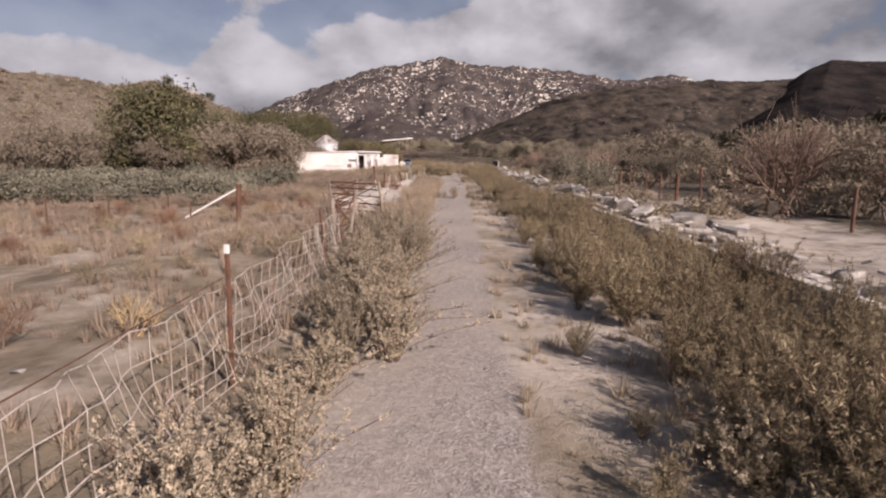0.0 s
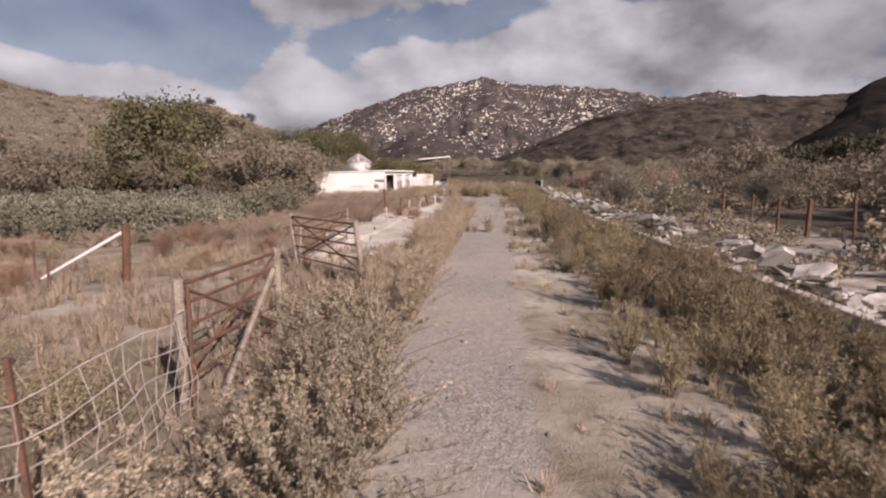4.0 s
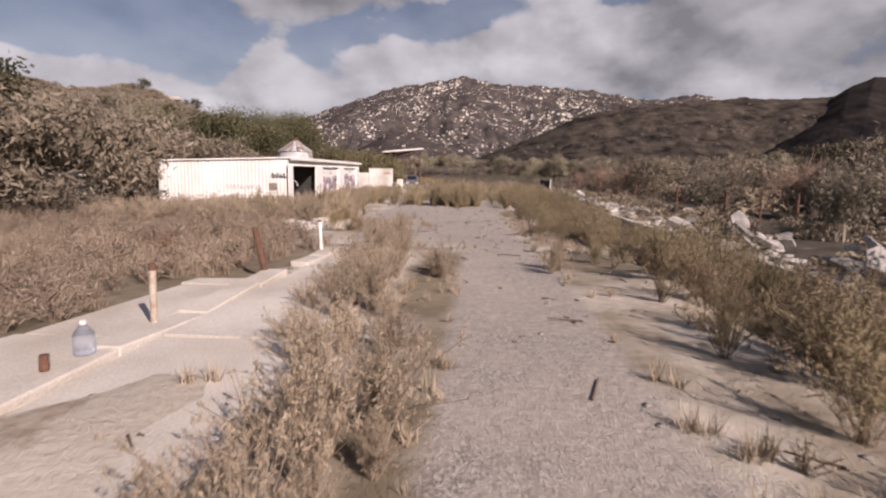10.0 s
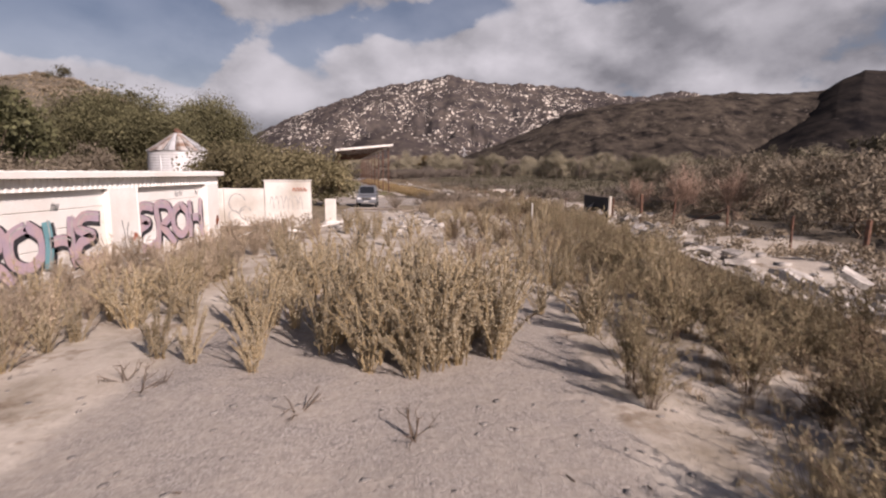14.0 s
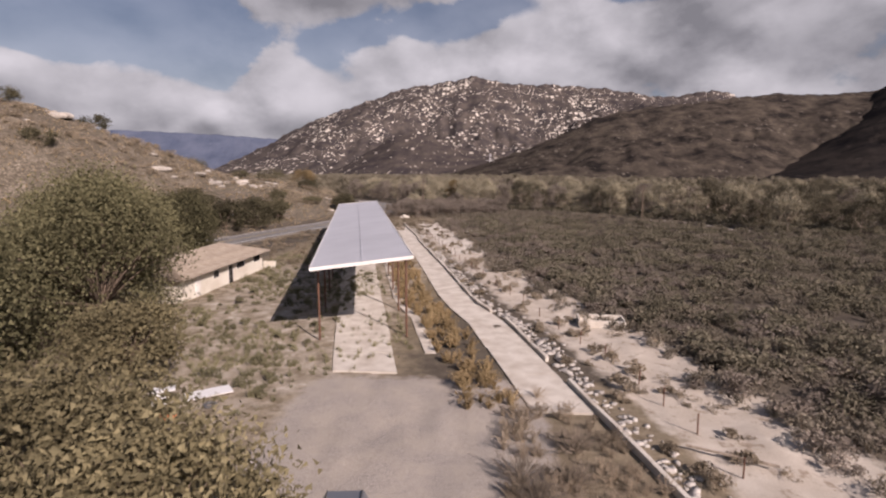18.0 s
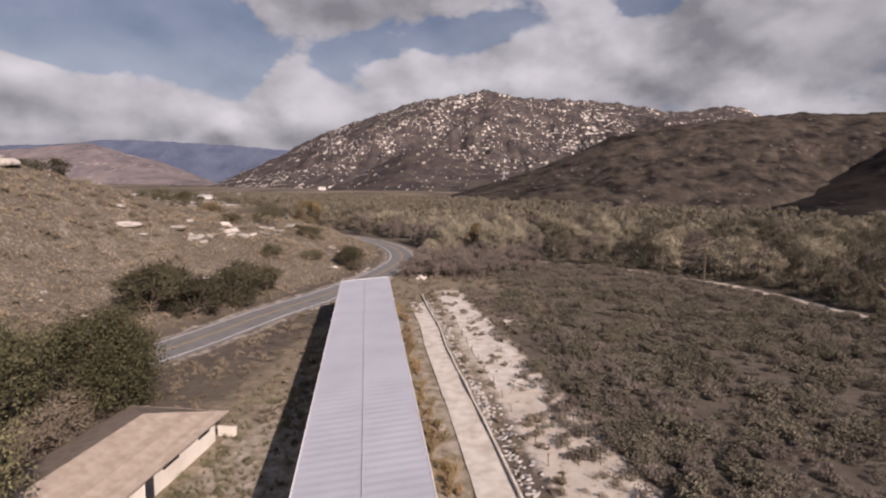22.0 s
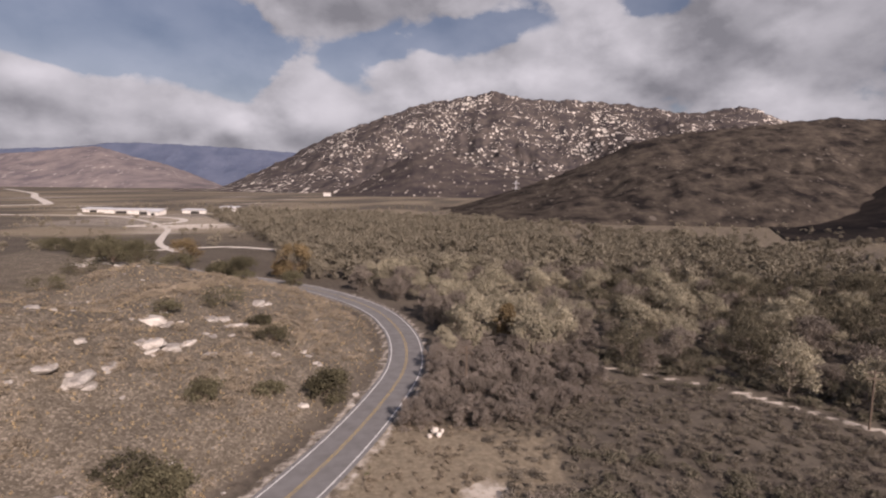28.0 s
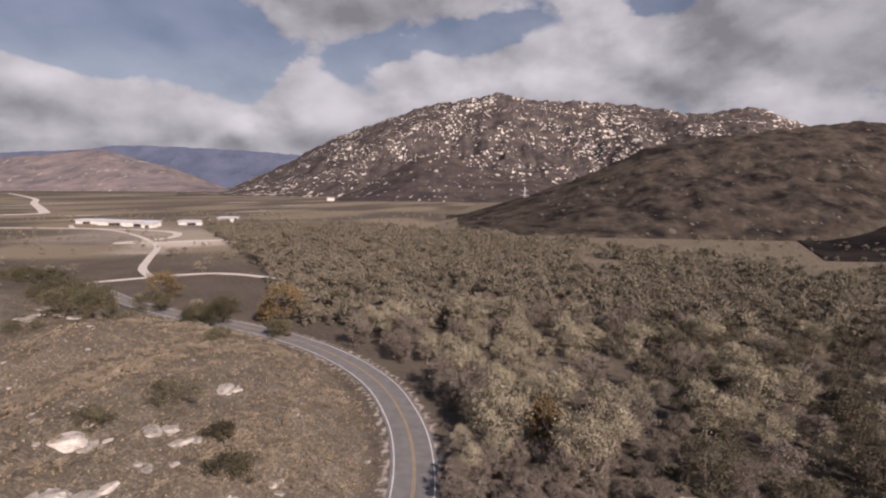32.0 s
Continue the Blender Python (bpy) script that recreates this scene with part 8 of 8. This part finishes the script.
L_PINK = leafy("dead_twigs", (0.17, 0.115, 0.085), (0.29, 0.21, 0.165))
for k, (x, y, h) in enumerate([(18.0, 21.7, 4.4), (21, 20.5, 3.2), (22.5, 30, 3.0), (20, 52, 3.4), (22, 62, 3.6), (18.8, 95, 3.6), (17.6, 99.5, 3.0), (21, 92, 3.4), (24, 104, 3.2), (26, 80, 3.6)]):
    bare_tree(x, y, h, 800 + k, L_PINK, "dead pinkish-tan bushy tree behind the fence")
for k, (x, y, h) in enumerate([(13.4, 31.6, 2.3), (14.6, 34.5, 2.2), (13.2, 40.5, 2.6), (14.5, 43, 2.4), (16, 50, 2.6), (20, 38, 3.0), (21, 70, 3.0), (18, 64, 2.6)]):
    bare_tree(x, y, h, 830 + k, L_GREY, "thin silvery-leaved tree among the rubble", L_SALT)


# ---- scattered dead wood and stones before the garage ----
for k, (x, y, s) in enumerate([(2.0, 49.6, 1.2), (1.5, 49.5, 1.4), (2.3, 49.3, 1.2), (-0.3, 53.0, 1.1), (3.7, 53.8, 0.6)]):
    put(variants(twig_shrub, 1, 940 + k, [L_STRAW, L_STRAW], "tumbleweed", h=0.55, limbs=40, fork=4, fine=7, r0=0.007, spread=2.0, split=True)[0], x, y, s, k, "tumbleweed", "straw-coloured dead tumbleweed on the sand", "weed", "tumbleweeds")
rs_heap = np.random.RandomState(41)
for k in range(9):
    x, y = 0.9 + rs_heap.normal(0, 0.9), 51.0 + rs_heap.normal(0, 0.7)
    ob = new("concrete_lump", CHUNKS[k % 12])
    s = rs_heap.uniform(0.3, 0.6)
    ob.matrix_basis = Matrix.Translation((x, y, gz(x, y) + 0.06)) @ Euler((rs_heap.normal(0, 0.3), rs_heap.normal(0, 0.3), rs_heap.uniform(0, 6))).to_matrix().to_4x4() @ Matrix.Diagonal((s, s, s * 1.4, 1))
    tagged(ob, "pale concrete lump dumped beside the track", "rubble", "dumped concrete")


def dumped_slab(x, y, w, d, t, rx, ry, rz, seed):
    """A broken slab with an uneven outline, lying tilted on the sand."""
    rs = np.random.RandomState(seed)
    n = 22
    bm = bmesh.new()
    edge = []
    for k in range(n):
        a = k * 6.2832 / n
        q = 1.0 / max(abs(math.cos(a)), abs(math.sin(a))) ** 0.75 * rs.uniform(0.88, 1.05)
        edge.append((math.cos(a) * q * w / 2, math.sin(a) * q * d / 2))
    top = [bm.verts.new((p[0], p[1], t + rs.normal(0, 0.012))) for p in edge]
    low = [bm.verts.new((p[0] * 1.04, p[1] * 1.04, -0.12)) for p in edge]
    mid = bm.verts.new((0, 0, t + 0.02))
    for k in range(n):
        m = (k + 1) % n
        bm.faces.new((top[k], top[m], mid))
        bm.faces.new((low[k], low[m], top[m], top[k]))
    bmesh.ops.bevel(bm, geom=[e for e in bm.edges if e.verts[0] in top and e.verts[1] in top], offset=0.03, segments=2, affect="EDGES")
    me = bpy.data.meshes.new("dumped_slab")
    bm.to_mesh(me)
    bm.free()
    me.materials.append(M_PLASTER)
    ob = new("dumped_slab", me)
    ob.matrix_basis = pose(x, y, gz(x, y), rx, ry, rz)
    tagged(ob, "pale broken plaster slab half buried in sand", "slab", "dumped slabs")


M_PLASTER = material("pale_plaster", (0.70, 0.66, 0.60), 0.9, 0.12, 1.4, 40, 0.4, tint=(0.50, 0.45, 0.39))
for q in ((-0.6, 51.4, 2.5, 1.7, 0.14, 5, -5, 14, 1), (1.0, 50.4, 1.0, 0.8, 0.24, -14, 12, 40, 2), (0.35, 49.7, 1.2, 0.8, 0.16, 8, 13, -20, 3), (1.5, 51.1, 0.7, 0.5, 0.2, 12, -10, 70, 4)):
    dumped_slab(*q)
rs_litter = np.random.RandomState(43)
n = 260
P = np.stack([rs_litter.uniform(2.4, 8.6, n), np.concatenate([rs_litter.uniform(28, 46, n // 2), rs_litter.uniform(45, 64, n - n // 2)]), np.zeros(n)], 1)
P[:, 2] = ground(P[:, 0], P[:, 1]) + 0.012
A = rs_litter.uniform(0, 6.283, n)
Q = P + np.stack([np.cos(A), np.sin(A), 0 * A + 0.03], 1) * (0.05 + 0.4 * rs_litter.uniform(0, 1, n) ** 4)[:, None]
tagged(new("wood_litter", fast_mesh("wood_litter", *sticks(P, Q, 0.013, 0.007), M_BARK)), "dark bits of dead wood strewn over the gravel", "litter", kind="stuff")


# ---- weeds and debris between yard, kerb and driveway ----
stuff("debris_weeds", [wand_shrub(np.random.RandomState(950 + i), stems=20, h=0.7, spread=0.7, per=16, leaf=0.03, twig=0.006) for i in range(5)],
      region(230, 2.0, 9.2, 95, 116, 951, lambda x, y, r: x < strip_x(y) - 0.4 and patchy(x, y, 4, 952) + r.uniform(-0.5, 0.5) > -0.15), [L_DRY, L_RED], 0.5, 1.2, 953, "dry weeds among debris at the edge of the yard", "weeds")
for k, (x, y) in enumerate([(2.6, 108.2), (4.6, 107.8), (5.6, 104.4), (3.0, 103.2), (5.0, 110.4)]):
    branch_heap(x, y, 960 + k)
stuff("flat_weeds", [clump_shrub(np.random.RandomState(970 + i), h=0.6, r=0.7, lobes=7, per=40, leaf=0.04, twigs=6) for i in range(4)],
      region(150, -20, 14, 100, 200, 971, lambda x, y, r: 2.2 < x - strip_x(y) < 9 and patchy(x, y, 6, 972) > -0.1), [L_FIELD, M_BARK], 0.4, 1.2, 973, "small tan weeds on the pale flat", "weeds")


# ---- dense broom in front of the low wall ----
scatter(BROOM, region(20, 9.0, 11.0, 0, 8, 980, lambda x, y, r: x < wall_x(y) - 0.35, 0.45) + region(70, 9.6, 11.2, 14, 78, 981, lambda x, y, r: 0.35 < wall_x(y) - x < 1.2, 0.6),
        "verge_shrub", "olive-brown twiggy shrub in front of the low wall", "shrub", "shrubs along the wall", 0.45, 0.85, 982)
scatter(BROOM, region(95, 8.3, 11.4, 56, 100, 984, lambda x, y, r: verge_x(min(y, 78)) + 0.3 < x < wall_x(y) - 0.25, 0.6) + region(22, 7.3, 9.2, 61.5, 74, 986, lambda x, y, r: patchy(x, y, 2, 987) > 0, 0.42), "verge_shrub", "tall olive-brown broom hiding the low wall", "shrub", "shrubs along the wall", 0.7, 1.25, 985)
